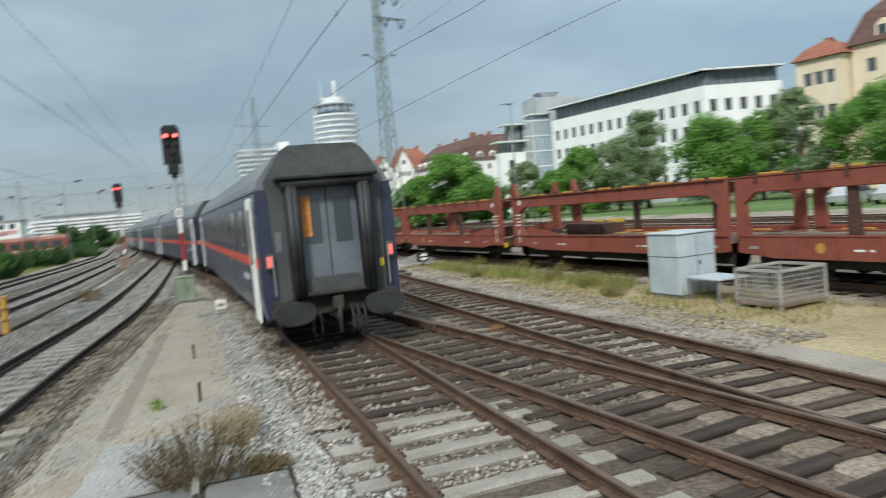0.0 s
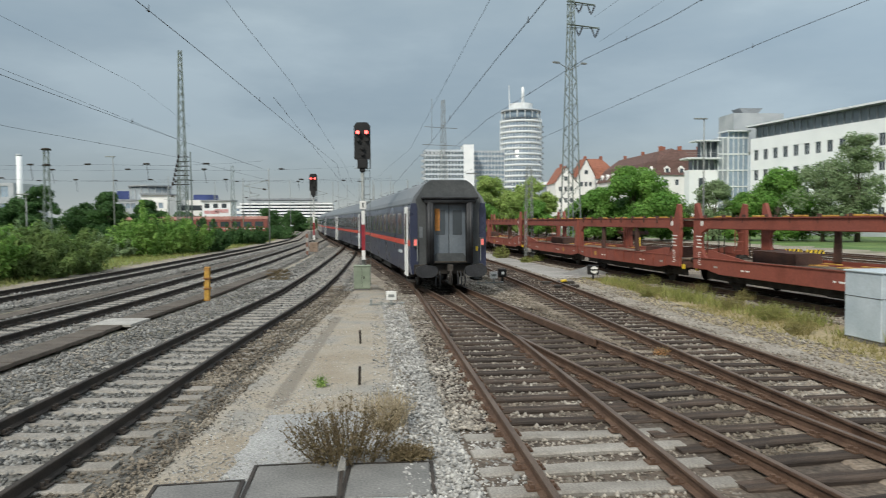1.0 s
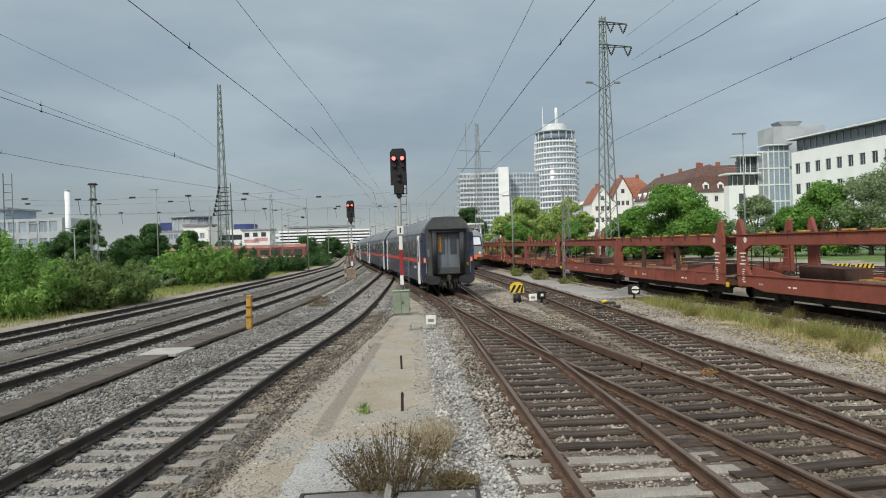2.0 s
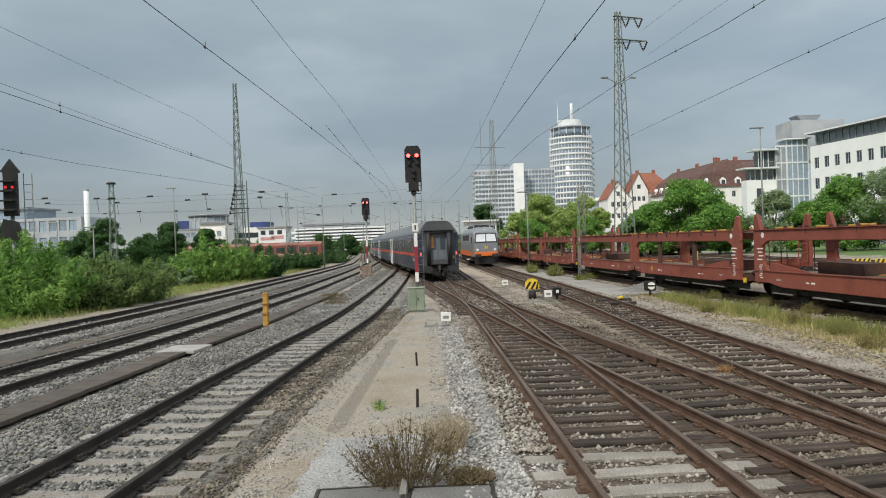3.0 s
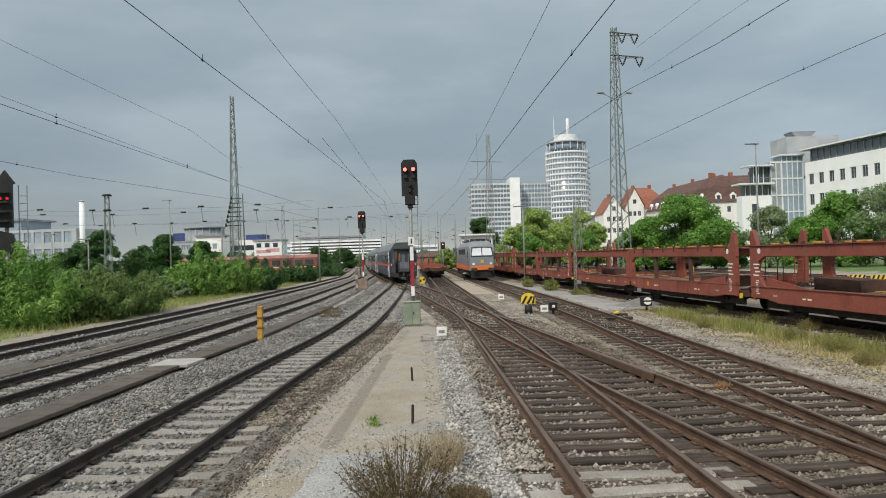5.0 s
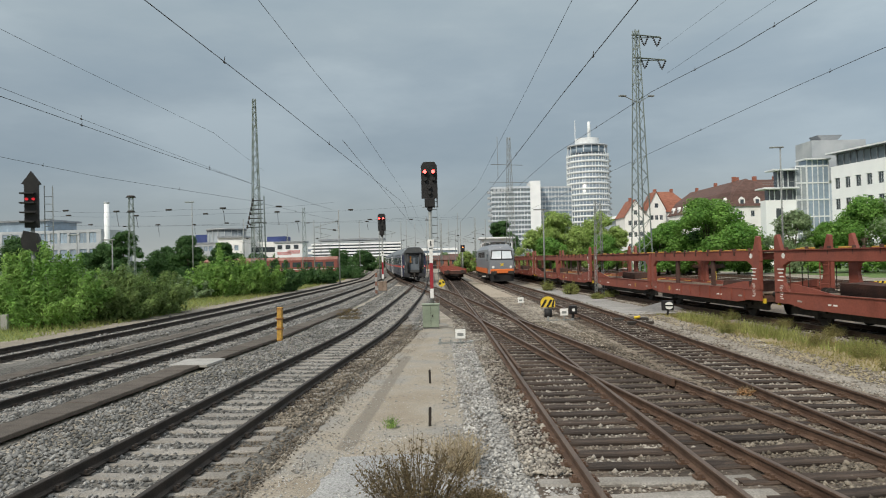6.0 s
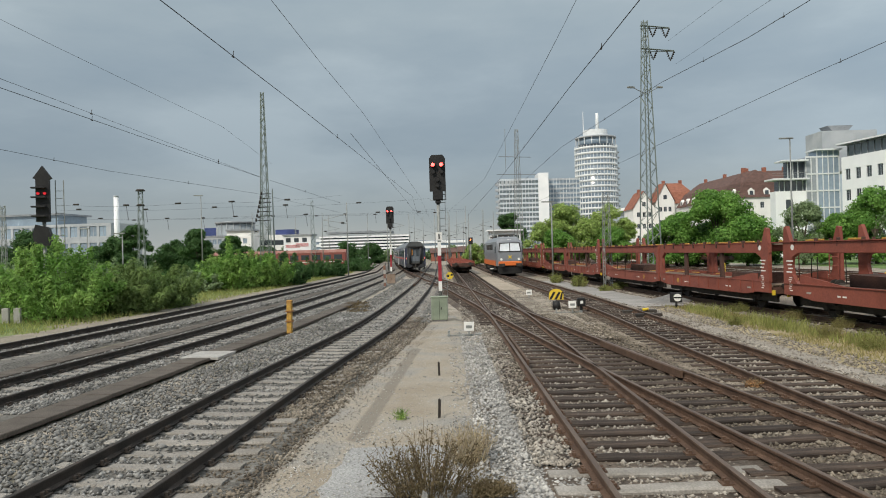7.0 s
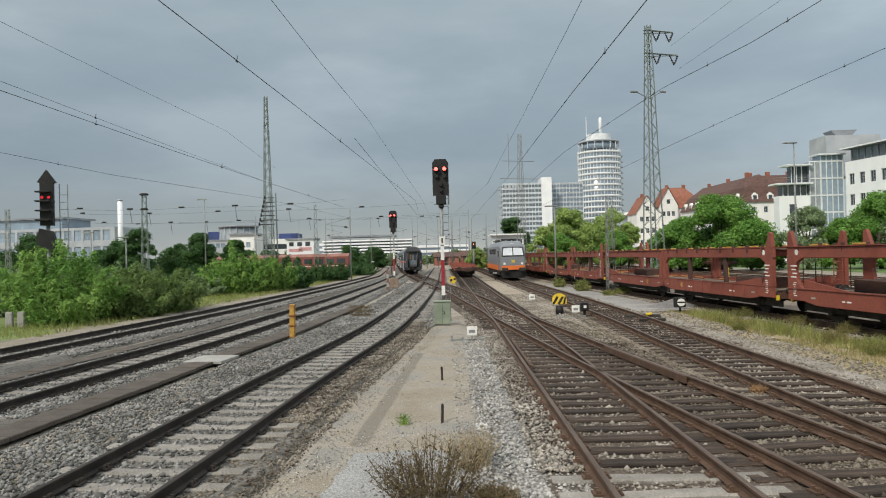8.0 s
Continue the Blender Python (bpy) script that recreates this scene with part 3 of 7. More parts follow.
bed("ballast_6", P_SIDE, -26, 150, M_BALLAST_OLD, "rust-stained stone ballast bed", half=1.4, z=-0.195)
bed("ballast_7", P_WAGON, -26, 200, M_BALLAST_OLD, "dark stained ballast under the wagons", half=1.5, z=-0.2)
# brown like the siding beds, laid to darken the strip seen beneath the wagons
patch("siding_grit", lambda y: x_on(P_WAGON, y) + 1.35, lambda y: x_on(P_BACK[0], y) - 1.8, -26, 150, GROUND + 0.045, M_BALLAST_OLD, "brown grit between wagon siding and far sidings", step=1.5)
for i, p in enumerate(P_BACK):
    bed("ballast_%d" % (8 + i), p, -26, 200, M_BALLAST_OLD, "brown ballast of a far siding", half=2.0, z=-0.2)

# ---- tracks ----
RAIL = [(-0.07, -0.16), (0.07, -0.16), (0.07, -0.148), (0.012, -0.125), (0.01, -0.045), (0.036, -0.036), (0.036, -0.006), (0.028, 0.0), (-0.028, 0.0), (-0.036, -0.006), (-0.036, -0.036), (-0.01, -0.045), (-0.012, -0.125), (-0.07, -0.148)]
GAUGE = 0.7535


def rail_line(path, y0, y1, off, step=1.0):
    out = []
    for y in np.arange(y0, y1 + 0.01, step):
        a = math.radians(turn_on(path, y))
        out.append((x_on(path, y) + off * math.cos(a), y + off * math.sin(a), 0))
    return out


def sleeper_mesh(half, width=0.13, h=0.13, worn=0.012, seed=0, dip=0.0):
    r = random.Random(seed)
    bm = bmesh.new()
    rows = []
    for i in range(9):
        u = -1 + i / 4
        x = u * half
        z = -dip * (1 - abs(u)) if dip else r.uniform(-worn, worn) * 0.6
        w = width + r.uniform(-worn, worn)
        rows.append([bm.verts.new(p) for p in ((x, -w, -h), (x, -w, z - 0.02), (x, -w + 0.025, z), (x, w - 0.025, z + r.uniform(-worn, worn) * 0.4), (x, w, z - 0.02), (x, w, -h))])
    for a, b in zip(rows, rows[1:]):
        for j in range(5):
            bm.faces.new((a[j], a[j + 1], b[j + 1], b[j]))
    bm.faces.new(rows[0])
    bm.faces.new(rows[-1][::-1])
    bmesh.ops.recalc_face_normals(bm, faces=bm.faces[:])
    return bm


def clip_mesh(base):
    """Base plates and screws of one sleeper, both rails."""
    bm = bmesh.new()
    for s in (-GAUGE, GAUGE):
        box(bm, s - 0.17, s + 0.17, -0.08, 0.08, base, base + 0.022)
        for d in (-0.115, 0.115):
            for e in (-0.045, 0.045):
                box(bm, s + d - 0.022, s + d + 0.022, e - 0.022, e + 0.022, base + 0.02, base + 0.062)
    return bm


def track(name, path, y0, y1, rail_mats, sleeper_mat, label, pieces=(5, 62), pitch=0.62, half=1.3, z=-0.155, dip=0.0, skip=None, width=0.13):
    t = thing(name, label, "railway track", kind="structure")
    for off in (-GAUGE, GAUGE):
        swept("rail", RAIL, rail_line(path, y0, y1, off), rail_mats, t, top=(6, 7, 8))
    first = None
    kinds = []
    rest_v, rest_f, base = [], [], 0
    r = random.Random(hash(len(name)) + 5)
    y, i = y0 + 0.3, 0
    while y < y1:
        if skip and skip[0] < y < skip[1]:
            y += pitch
            continue
        m = pose(x_on(path, y), y, z + r.uniform(-0.008, 0.006), 0, 0, turn_on(path, y) + r.uniform(-1.2, 1.2))
        if pieces[0] <= y <= pieces[1]:
            sm = sleeper_mat(y) if callable(sleeper_mat) else sleeper_mat
            key = (sm.name, i % 3)
            got = [k for k in kinds if k[0] == key]
            if not got:
                o = part("sleeper", sleeper_mesh(half, width, seed=i, dip=dip), sm, t, at=m)
                kinds.append((key, o))
            else:
                again(got[0][1], m, t)
            if y < 34:
                if first is None:
                    first = part("rail_fastening", clip_mesh(0.002), rail_mats[0], t, at=m)
                else:
                    again(first, m, t)
        else:
            for s in ((-half, -width), (half, -width), (half, width), (-half, width)):
                p = m @ Vector((*s, 0))
                rest_v.append(tuple(p))
            for s in ((-half, -width), (half, -width), (half, width), (-half, width)):
                rest_v.append(tuple(m @ Vector((*s, -0.1))))
            rest_f += [(base, base + 1, base + 2, base + 3), (base, base + 4, base + 5, base + 1), (base + 2, base + 6, base + 7, base + 3)]
            base += 8
        y += pitch * r.uniform(0.97, 1.03)
        i += 1
    if rest_v:
        o = part("distant_sleepers", (rest_v, [], rest_f), sleeper_mat(70) if callable(sleeper_mat) else sleeper_mat, t)
        o["kind"] = "stuff"
    return t


RUST = (M_RAIL, M_RAIL_TOP)
DARK = (M_RAIL_DARK, M_RAIL_TOP)
track("track_left", P_LEFT, -25, 170, (M_RAIL_DARK, M_RAIL_DARK), M_CONC, "curving track on pale concrete sleepers with dark rails", dip=0.035, z=-0.16)
track("track_main", P_MAIN, -25, 120, (M_RAIL_DARK, M_RAIL_DARK), M_CONC, "main line track on concrete sleepers with dark rails", dip=0.03, z=-0.165, pieces=(12, 62))
track("track_outer", P_OUTER, -25, 200, (M_RAIL_DARK, M_RAIL_DARK), M_CONC, "outer main line track on concrete sleepers", dip=0.03, z=-0.165, pieces=(18, 62))
T_STRAIGHT = track("track_straight", P_STRAIGHT, -25, 150, RUST, lambda y: M_CONC if y < 8.9 else M_WOOD, "rusty track on dark wooden sleepers", skip=(15.2, 41))
T_DIAGONAL = track("track_diagonal", P_DIAGONAL, -25, 240, RUST, M_WOOD, "rusty track crossing its neighbours on dark timbers", skip=(15.2, 41), half=1.27)
track("track_siding", P_SIDE, -25, 160, RUST, M_WOOD, "rusty siding track on weathered wooden sleepers", half=1.25, width=0.11)
track("track_wagon", P_WAGON, -25, 200, RUST, M_WOOD, "rusty siding under the car carrier wagons", pieces=(14, 16))
for i, p in enumerate(P_BACK):
    track("track_back_%d" % i, p, -25, 200, (M_RAIL, M_RAIL_BRIGHT), M_WOOD, "brown rusty siding behind the wagons", pieces=(14, 15), pitch=0.8)

# long timbers, blades and check rails of the crossing
y, i = 15.5, 0
while y < 41:
    a = min(x_on(P_STRAIGHT, y), x_on(P_DIAGONAL, y)) - 1.28
    b = max(x_on(P_STRAIGHT, y), x_on(P_DIAGONAL, y)) + 1.28
    part("sleeper", sleeper_mesh((b - a) / 2, 0.125, seed=i), M_WOOD, T_STRAIGHT, at=pose((a + b) / 2, y, -0.158, 0, 0, random.uniform(-1, 1)))
    y += 0.62
    i += 1
CHECK = [(-0.03, -0.14), (0.03, -0.14), (0.03, 0.012), (-0.03, 0.012)]
for path, off, y0, y1, name in ((P_STRAIGHT, -GAUGE + 0.11, 16.5, 21.5, "check_rail"), (P_DIAGONAL, GAUGE - 0.11, 14.5, 20.0, "check_rail"), (P_STRAIGHT, -GAUGE + 0.1, 30, 35, "check_rail"), (P_DIAGONAL, GAUGE - 0.1, 33, 38, "check_rail"),
                                (P_LEFT, GAUGE - 0.1, 57, 75, "check_rail"), (P_LEFT, -GAUGE + 0.1, 57, 75, "check_rail")):
    swept(name, CHECK, rail_line(path, y0, y1, off), M_RAIL, T_STRAIGHT)
for off in (-GAUGE, GAUGE):
    swept("switch_blade", RAIL, [(x, y, 0.003) for x, y, z in rail_line(P_SLIP, 18, 38, off, 0.5)], RUST, T_STRAIGHT, top=(6, 7, 8))
# outer chairs of the diagonal rail
chair = None
for y in np.arange(11.5, 24, 0.62):
    x, yy, _ = rail_line(P_DIAGONAL, y, y, GAUGE)[0]
    m = pose(x + 0.11, yy, -0.15, 0, 0, turn_on(P_DIAGONAL, y))
    if chair is None:
        bm = bmesh.new()
        prism(bm, [(-0.09, 0), (0.12, 0), (0.10, 0.03), (-0.02, 0.12), (-0.07, 0.12)], -0.05, 0.05)
        chair = part("rail_chair", bm, M_RAIL, T_DIAGONAL, at=m)
    else:
        again(chair, m)

# ---- loose stones ----
def scatter(name, zones, per_m2, size, material, label, seed, rough_cut=False):
    r = np.random.default_rng(seed)
    allc = []
    for path, a, b, y0, y1, z in zones:
        w = b - a
        n = int(per_m2 * w * (y1 - y0))
        # denser towards the viewer
        y = y0 + (y1 - y0) * r.random(n) ** 1.35
        x = np.interp(y, YS, path) + a + w * r.random(n)
        keep = np.abs(np.abs(x - np.interp(y, YS, path)) - GAUGE) > 0.075
        allc.append(np.stack([x, y, np.full(n, z) + r.uniform(-0.012, 0.014, n)], 1)[keep])
    c = np.concatenate(allc)
    s = size * r.lognormal(0, 0.32, len(c))
    stones(name, c, s, material, label, seed, rough_cut)


scatter("ballast_stones", [(P_LEFT, -2.85, -0.82, 8, 34, -0.175), (P_MAIN, 0.8, 1.68, 13, 34, -0.182), (P_MAIN, -1.7, -0.8, 16, 36, -0.185)], 225, 0.030, M_STONE, "loose grey and white ballast stones", 21, True)
scatter("ballast_stones", [(P_LEFT, -0.7, 0.7, 7, 28, -0.207), (P_MAIN, -0.7, 0.7, 14, 34, -0.207)], 200, 0.028, M_STONE, "loose grey ballast between the sleepers", 29, True)
scatter("ballast_stones", [(P_STRAIGHT, -2.1, -0.82, 6.5, 24, -0.205)], 340, 0.027, M_STONE_PALE, "loose white ballast stones beside the rusty rail", 22, True)
scatter("ballast_stones", [(P_STRAIGHT, -1.42, -0.82, 9, 26, -0.158)], 300, 0.027, M_STONE_BROWN, "rust-tinted stones over the sleeper ends", 28, True)
scatter("ballast_stones", [(P_LEFT, 0.82, 1.5, 12, 30, -0.165), (P_DIAGONAL, -0.7, 0.7, 7.5, 28, -0.206), (P_DIAGONAL, 0.85, 2.2, 8, 30, -0.20), (P_SIDE, -1.7, -0.85, 9, 34, -0.195)], 260, 0.026, M_STONE_DIRTY, "dirty brown stones along the old rails", 36, True)
scatter("ballast_stones", [(P_STRAIGHT, -0.7, 0.7, 6.5, 30, -0.202), (P_STRAIGHT, 0.8, 1.3, 6.5, 15, -0.205), (P_SIDE, -0.7, 0.7, 9, 34, -0.20), (P_SIDE, 0.85, 1.6, 9, 34, -0.195), (P_SIDE, 1.6, 3.2, 9, 34, -0.222), (P_STRAIGHT, 1.4, 3.2, 26, 50, -0.222), (P_STRAIGHT, 0.8, 2.4, 22, 42, -0.215)], 145, 0.027, M_STONE_BROWN, "loose rust-tinted ballast stones", 23, True)
scatter("ballast_stones", [(P_LEFT, 1.7, 2.25, 7, 30, -0.215)], 120, 0.015, M_STONE_BROWN, "sparse brownish stones at the walkway edge", 33, True)
scatter("ballast_stones", [(P_STRAIGHT, -2.45, -1.7, 7, 26, -0.215)], 110, 0.02, M_STONE_PALE, "sparse pale stones at the walkway edge", 34, True)
scatter("ballast_stones", [(P_LEFT, 0.8, 1.85, 7, 30, -0.20)], 330, 0.020, M_STONE_DIRTY, "brownish loose stones beside the curving rail", 27, True)
scatter("path_pebbles", [(P_LEFT, 2.0, 3.2, 7, 20, -0.222), (P_STRAIGHT, -4.6, -1.9, 6.5, 26, -0.222)], 90, 0.011, M_STONE_PALE, "small pebbles on the walkway", 24, True)
scatter("path_pebbles", [(P_STRAIGHT, -4.7, -2.0, 6.5, 11.5, -0.222)], 420, 0.013, M_STONE_PALE, "fine grey chippings round the cover slabs", 30, True)
scatter("ballast_stones", [(P_LEFT, 0.8, 1.9, 28, 75, -0.20), (P_LEFT, -2.6, -0.82, 30, 75, -0.19), (P_LEFT, -0.7, 0.7, 26, 75, -0.205), (P_MAIN, 0.8, 2.0, 32, 80, -0.19), (P_MAIN, -0.7, 0.7, 32, 70, -0.205), (P_MAIN, -1.8, -0.8, 32, 80, -0.19), (P_OUTER, 0.8, 2.0, 22, 80, -0.19), (P_OUTER, -0.7, 0.7, 22, 60, -0.205), (P_OUTER, -1.9, -0.8, 22, 80, -0.19)], 52, 0.045, M_STONE, "loose grey ballast stones further along", 25, True)
scatter("ballast_stones", [(P_DIAGONAL, -0.7, 0.7, 28, 60, -0.195), (P_STRAIGHT, -0.7, 0.7, 28, 70, -0.195), (P_STRAIGHT, -1.9, -0.8, 22, 60, -0.205), (P_SIDE, -1.6, 1.6, 34, 75, -0.20), (P_WAGON, -2.0, 1.5, 16, 70, -0.2)], 42, 0.04, M_STONE_BROWN, "loose rust-tinted stones further along", 26, True)

# ---- cable troughs ----


def trough(name, path, off, y0, y1, label, mat_lid, half=0.34, pitch=1.0):
    t = thing(name, label, "cable trough", kind="structure")
    first, r = None, random.Random(3)
    y = y0
    while y < y1:
        m = pose(x_on(path, y) + off(y), y, -0.148 + r.uniform(-0.006, 0.006), r.uniform(-0.4, 0.4), r.uniform(-0.5, 0.5), turn_on(path, y) + r.uniform(-0.6, 0.6))
        if first is None:
            first = part("trough_lid", boxes((-half, half, -pitch / 2 + 0.008, pitch / 2 - 0.008, -0.09, 0.0), bevel=0.012), mat_lid, t, at=m)
        else:
            again(first, m, t)
        y += pitch
    return t


trough("cable_trough", P_MAIN, lambda y: float(np.interp(y, [0, 12, 20, 26, 40], [2.2, 2.15, 1.95, 2.05, 2.1])), -20, 42, "row of brown weathered concrete cable trough lids", M_TROUGH)
trough("cable_trough", P_MAIN, lambda y: -2.05, -20, 70, "row of dark weathered concrete cable trough lids", M_TROUGH, half=0.3)
tagged(part("cover_slab", boxes((-0.55, 0.55, -0.62, 0.62, -0.08, 0.0), bevel=0.01), M_SLAB_PALE, at=pose(-6.82, 20.1, -0.135, 0, 0, -6)), "pale concrete cover slab on the trough", "slab")
g = "cover slabs by the weed"
for x, y, w, d, rz in ((-0.80, 7.52, 0.46, 0.48, 0.5), (0.20, 7.45, 0.44, 0.46, -3), (-1.78, 7.1, 0.42, 0.42, 2), (-0.8, 6.5, 0.46, 0.46, 0)):
    tagged(part("cover_slab", boxes((-w, w, -d, d, -0.09, 0.0), bevel=0.012), M_SLAB, at=pose(x, y, GROUND + 0.085, 0.6, -0.5, rz)), "grey concrete cable shaft cover slab", "slab", g)
    fr = boxes((-w - 0.045, -w - 0.005, -d - 0.04, d + 0.04, -0.09, 0.012), (w + 0.005, w + 0.045, -d - 0.04, d + 0.04, -0.09, 0.012), (-w - 0.005, w + 0.005, d + 0.005, d + 0.04, -0.09, 0.012))
    tagged(part("shaft_frame", fr, M_RAIL_DARK, at=pose(x, y, GROUND + 0.075, 0.6, -0.5, rz)), "rusty dark steel angle frame round a slab", "frame", g)

# ---- passenger train ----
COACH_LEN = 26.2


def build_coach():
    c = thing("passenger_coach", "dark blue sleeping coach with grey roof and red stripe", "railway coach", group="coaches of the departing train")
    h = COACH_LEN / 2
    prof = [(-1.35, 0.62), (-1.41, 1.0), (-1.41, 2.95), (-1.37, 3.2), (1.37, 3.2), (1.41, 2.95), (1.41, 1.0), (1.35, 0.62)]
    part("body", prism(bmesh.new(), prof, -h, h), M_COACH, c)
    roof = [(-1.372, 3.2), (-1.28, 3.42), (-0.92, 3.86), (-0.72, 3.98), (-0.3, 4.05), (0.3, 4.05), (0.72, 3.98), (0.92, 3.86), (1.28, 3.42), (1.372, 3.2)]
    rf = part("roof", prism(bmesh.new(), roof, -h + 0.02, h - 0.02), M_COACH_ROOF, c)
    vent = None
    for i in range(9):
        m = pose(0, -h + 2.4 + i * 2.8, 4.04)
        vent = again(vent, m) if vent else part("roof_vent", boxes((-0.55, 0.55, -0.45, 0.45, -0.05, 0.06), bevel=0.03), M_COACH_ROOF, rf, at=m)
    for s in (-1, 1):
        part("stripe", boxes((s * 1.413 - 0.006, s * 1.413 + 0.006, -h + 0.02, h - 0.02, 1.65, 1.85)), M_STRIPE, c, "red-orange stripe")
        part("roof_edge", boxes((s * 1.385 - 0.025, s * 1.385 + 0.025, -h + 0.02, h - 0.02, 3.17, 3.23)), M_COACH_ROOF, c)
        win = None
        for i in range(11):
            y = -h + 3.0 + i * 2.02
            m = pose(s * 1.412, y, 2.45)
            if win is None:
                win = part("window", boxes((-0.008, 0.008, -0.62, 0.62, -0.42, 0.42), bevel=0.005), M_GLASS, c, at=m)
            else:
                again(win, m)
        for yy in (-h + 1.05, h - 1.05):
            d = part("side_door", boxes((s * 1.414 - 0.02, s * 1.414 + 0.02, yy - 0.42, yy + 0.42, 0.5, 3.08), bevel=0.012), M_WHITE, c, "pale grey-white entrance door")
            part("door_window", boxes((s * 1.436 - 0.006, s * 1.436 + 0.006, yy - 0.2, yy + 0.2, 1.7, 2.85), bevel=0.004), M_GLASS, d)
            part("lettering", boxes((s * 1.419 - 0.004, s * 1.419 + 0.004, yy + (1.2 if yy < 0 else -2.4), yy + (2.4 if yy < 0 else -1.2), 1.3, 1.42)), M_WALL_GREY, c, "pale band of small unreadable lettering")
    for e in (-1, 1):
        y0 = e * h
        # end wall with its chamfered roof hood
        hood = [(-1.12, 0.98), (-1.14, 3.0), (-1.20, 3.34), (-0.84, 3.92), (-0.66, 4.03), (0.66, 4.03), (0.84, 3.92), (1.20, 3.34), (1.14, 3.0), (1.12, 0.98)]
        w = part("end_wall", prism(bmesh.new(), hood, min(y0, y0 + e * 0.07), max(y0, y0 + e * 0.07)), M_COACH_END, c, "dark grey end wall")
        y1 = y0 + e * 0.07
        part("end_door", boxes((-0.62, -0.012, *sorted((y1, y1 + e * 0.025)), 1.12, 3.18), (0.012, 0.62, *sorted((y1, y1 + e * 0.025)), 1.12, 3.18), bevel=0.008), M_DOOR, c, "blue-grey double gangway door")
        for s in (-1, 1):
            part("door_pane", boxes((s * 0.31 - 0.17, s * 0.31 + 0.17, *sorted((y1 + e * 0.02, y1 + e * 0.035)), 2.05, 2.95)), M_GLASS, c)
            bm = bmesh.new()
            for k in range(2):
                rod(bm, (s * (0.67 + 0.09 * k), y1 + e * (0.26 + 0.02 * (1 - abs(k - 1))), 1.02), (s * (0.67 + 0.09 * k), y1 + e * (0.26 + 0.02 * (1 - abs(k - 1))), 3.22), 0.085, n=10)
            box(bm, s * 0.73 - 0.11, s * 0.73 + 0.11, *sorted((y1, y1 + e * 0.2)), 1.0, 3.25)
            part("gangway_bellows", bm, M_RUBBER, c, "black rubber gangway cushion")
            lamp = part("tail_light_housing", boxes((s * 1.23 - 0.08, s * 1.23 + 0.08, *sorted((y0, y1 + e * 0.05)), 1.62, 1.94), bevel=0.01), M_COACH_END, c)
            part("tail_light", boxes((s * 1.23 - 0.06, s * 1.23 + 0.06, *sorted((y1 + e * 0.05, y1 + e * 0.07)), 1.67, 1.89)), M_TAIL, lamp, "lit red tail light")
            buf = bmesh.new()
            prism(buf, [(s * 0.9 + 0.40 * (-1 if a < 0 else 1) * abs(a) ** 0.75, 0.80 + (0.17 if b > 0 else 0.27) * (-1 if b < 0 else 1) * abs(b) ** 0.75) for a, b in ((math.cos(k * math.pi / 12), math.sin(k * math.pi / 12)) for k in range(24))], *sorted((y1 + e * 0.4, y1 + e * 0.52)))
            rod(buf, (s * 0.87, y0 - e * 0.1, 0.84), (s * 0.87, y1 + e * 0.44, 0.84), 0.14, n=12)
            part("buffer", buf, M_RUBBER, c, "large dark rectangular buffer")
            part("step_board", boxes((s * 1.25 - 0.14, s * 1.25 + 0.14, *sorted((y0 - e * 1.5, y0 - e * 0.6)), 0.3, 0.36), (s * 1.3 - 0.05, s * 1.3 + 0.05, *sorted((y0 - e * 1.5, y0 - e * 1.4)), 0.3, 0.7)), M_UNDER, c)
        bm = bmesh.new()
        rod(bm, (-0.92, y1 + e * 0.24, 3.27), (0.92, y1 + e * 0.24, 3.27), 0.12, n=10)
        box(bm, -1.02, 1.02, *sorted((y1, y1 + e * 0.42)), 3.34, 3.42, bevel=0.02)
        part("gangway_hood", bm, M_RUBBER, c, "black rubber hood over the gangway")
        part("buffer_beam", boxes((-1.28, 1.28, *sorted((y0 - e * 0.2, y1 + e * 0.03)), 0.62, 0.98), bevel=0.02), M_UNDER, c)
        part("foot_plate", boxes((-0.7, 0.7, *sorted((y1, y1 + e * 0.3)), 1.04, 1.1), bevel=0.01), M_UNDER, c)
        part("folded_bridge", prism(bmesh.new(), [(-0.6, 1.1), (0.6, 1.1), (0.6, 1.26), (0.5, 1.38), (-0.5, 1.38), (-0.6, 1.26)], *sorted((y1 + e * 0.06, y1 + e * 0.12))), M_COACH_END, c, "folded grey bridge plate")
        bm = bmesh.new()
        box(bm, -0.1, 0.1, *sorted((y1, y1 + e * 0.35)), 0.72, 0.98, bevel=0.02)
        rod(bm, (0, y1 + e * 0.3, 0.85), (0, y1 + e * 0.36, 0.25), 0.05, n=8)
        part("coupling", bm, M_UNDER, c)
        for x in (-0.52, -0.36, 0.3, 0.42, 0.55):
            bm = bmesh.new()
            pts = [(x, y1 + e * 0.05, 0.72), (x, y1 + e * 0.2, 0.5), (x * 1.02, y1 + e * 0.22, 0.3), (x * 0.95, y1 + e * 0.12, 0.2)]
            for a, b in zip(pts, pts[1:]):
                rod(bm, a, b, 0.028, n=6)
            part("brake_hose", bm, M_RUBBER, c)
        part("end_notice", boxes((-1.08, -0.96, *sorted((y1, y1 + e * 0.008)), 1.95, 2.35)), M_COACH_ROOF, c, "pale square notice")
        part("warning_mark", boxes((1.0, 1.09, *sorted((y1, y1 + e * 0.008)), 1.45, 1.62)), M_YELLOW2, c, "small yellow warning mark")
        part("curtain", boxes((-0.52, -0.34, *sorted((y1 + e * 0.036, y1 + e * 0.04)), 2.2, 3.0)), M_CURTAIN, c, "orange cloth seen in the door pane")
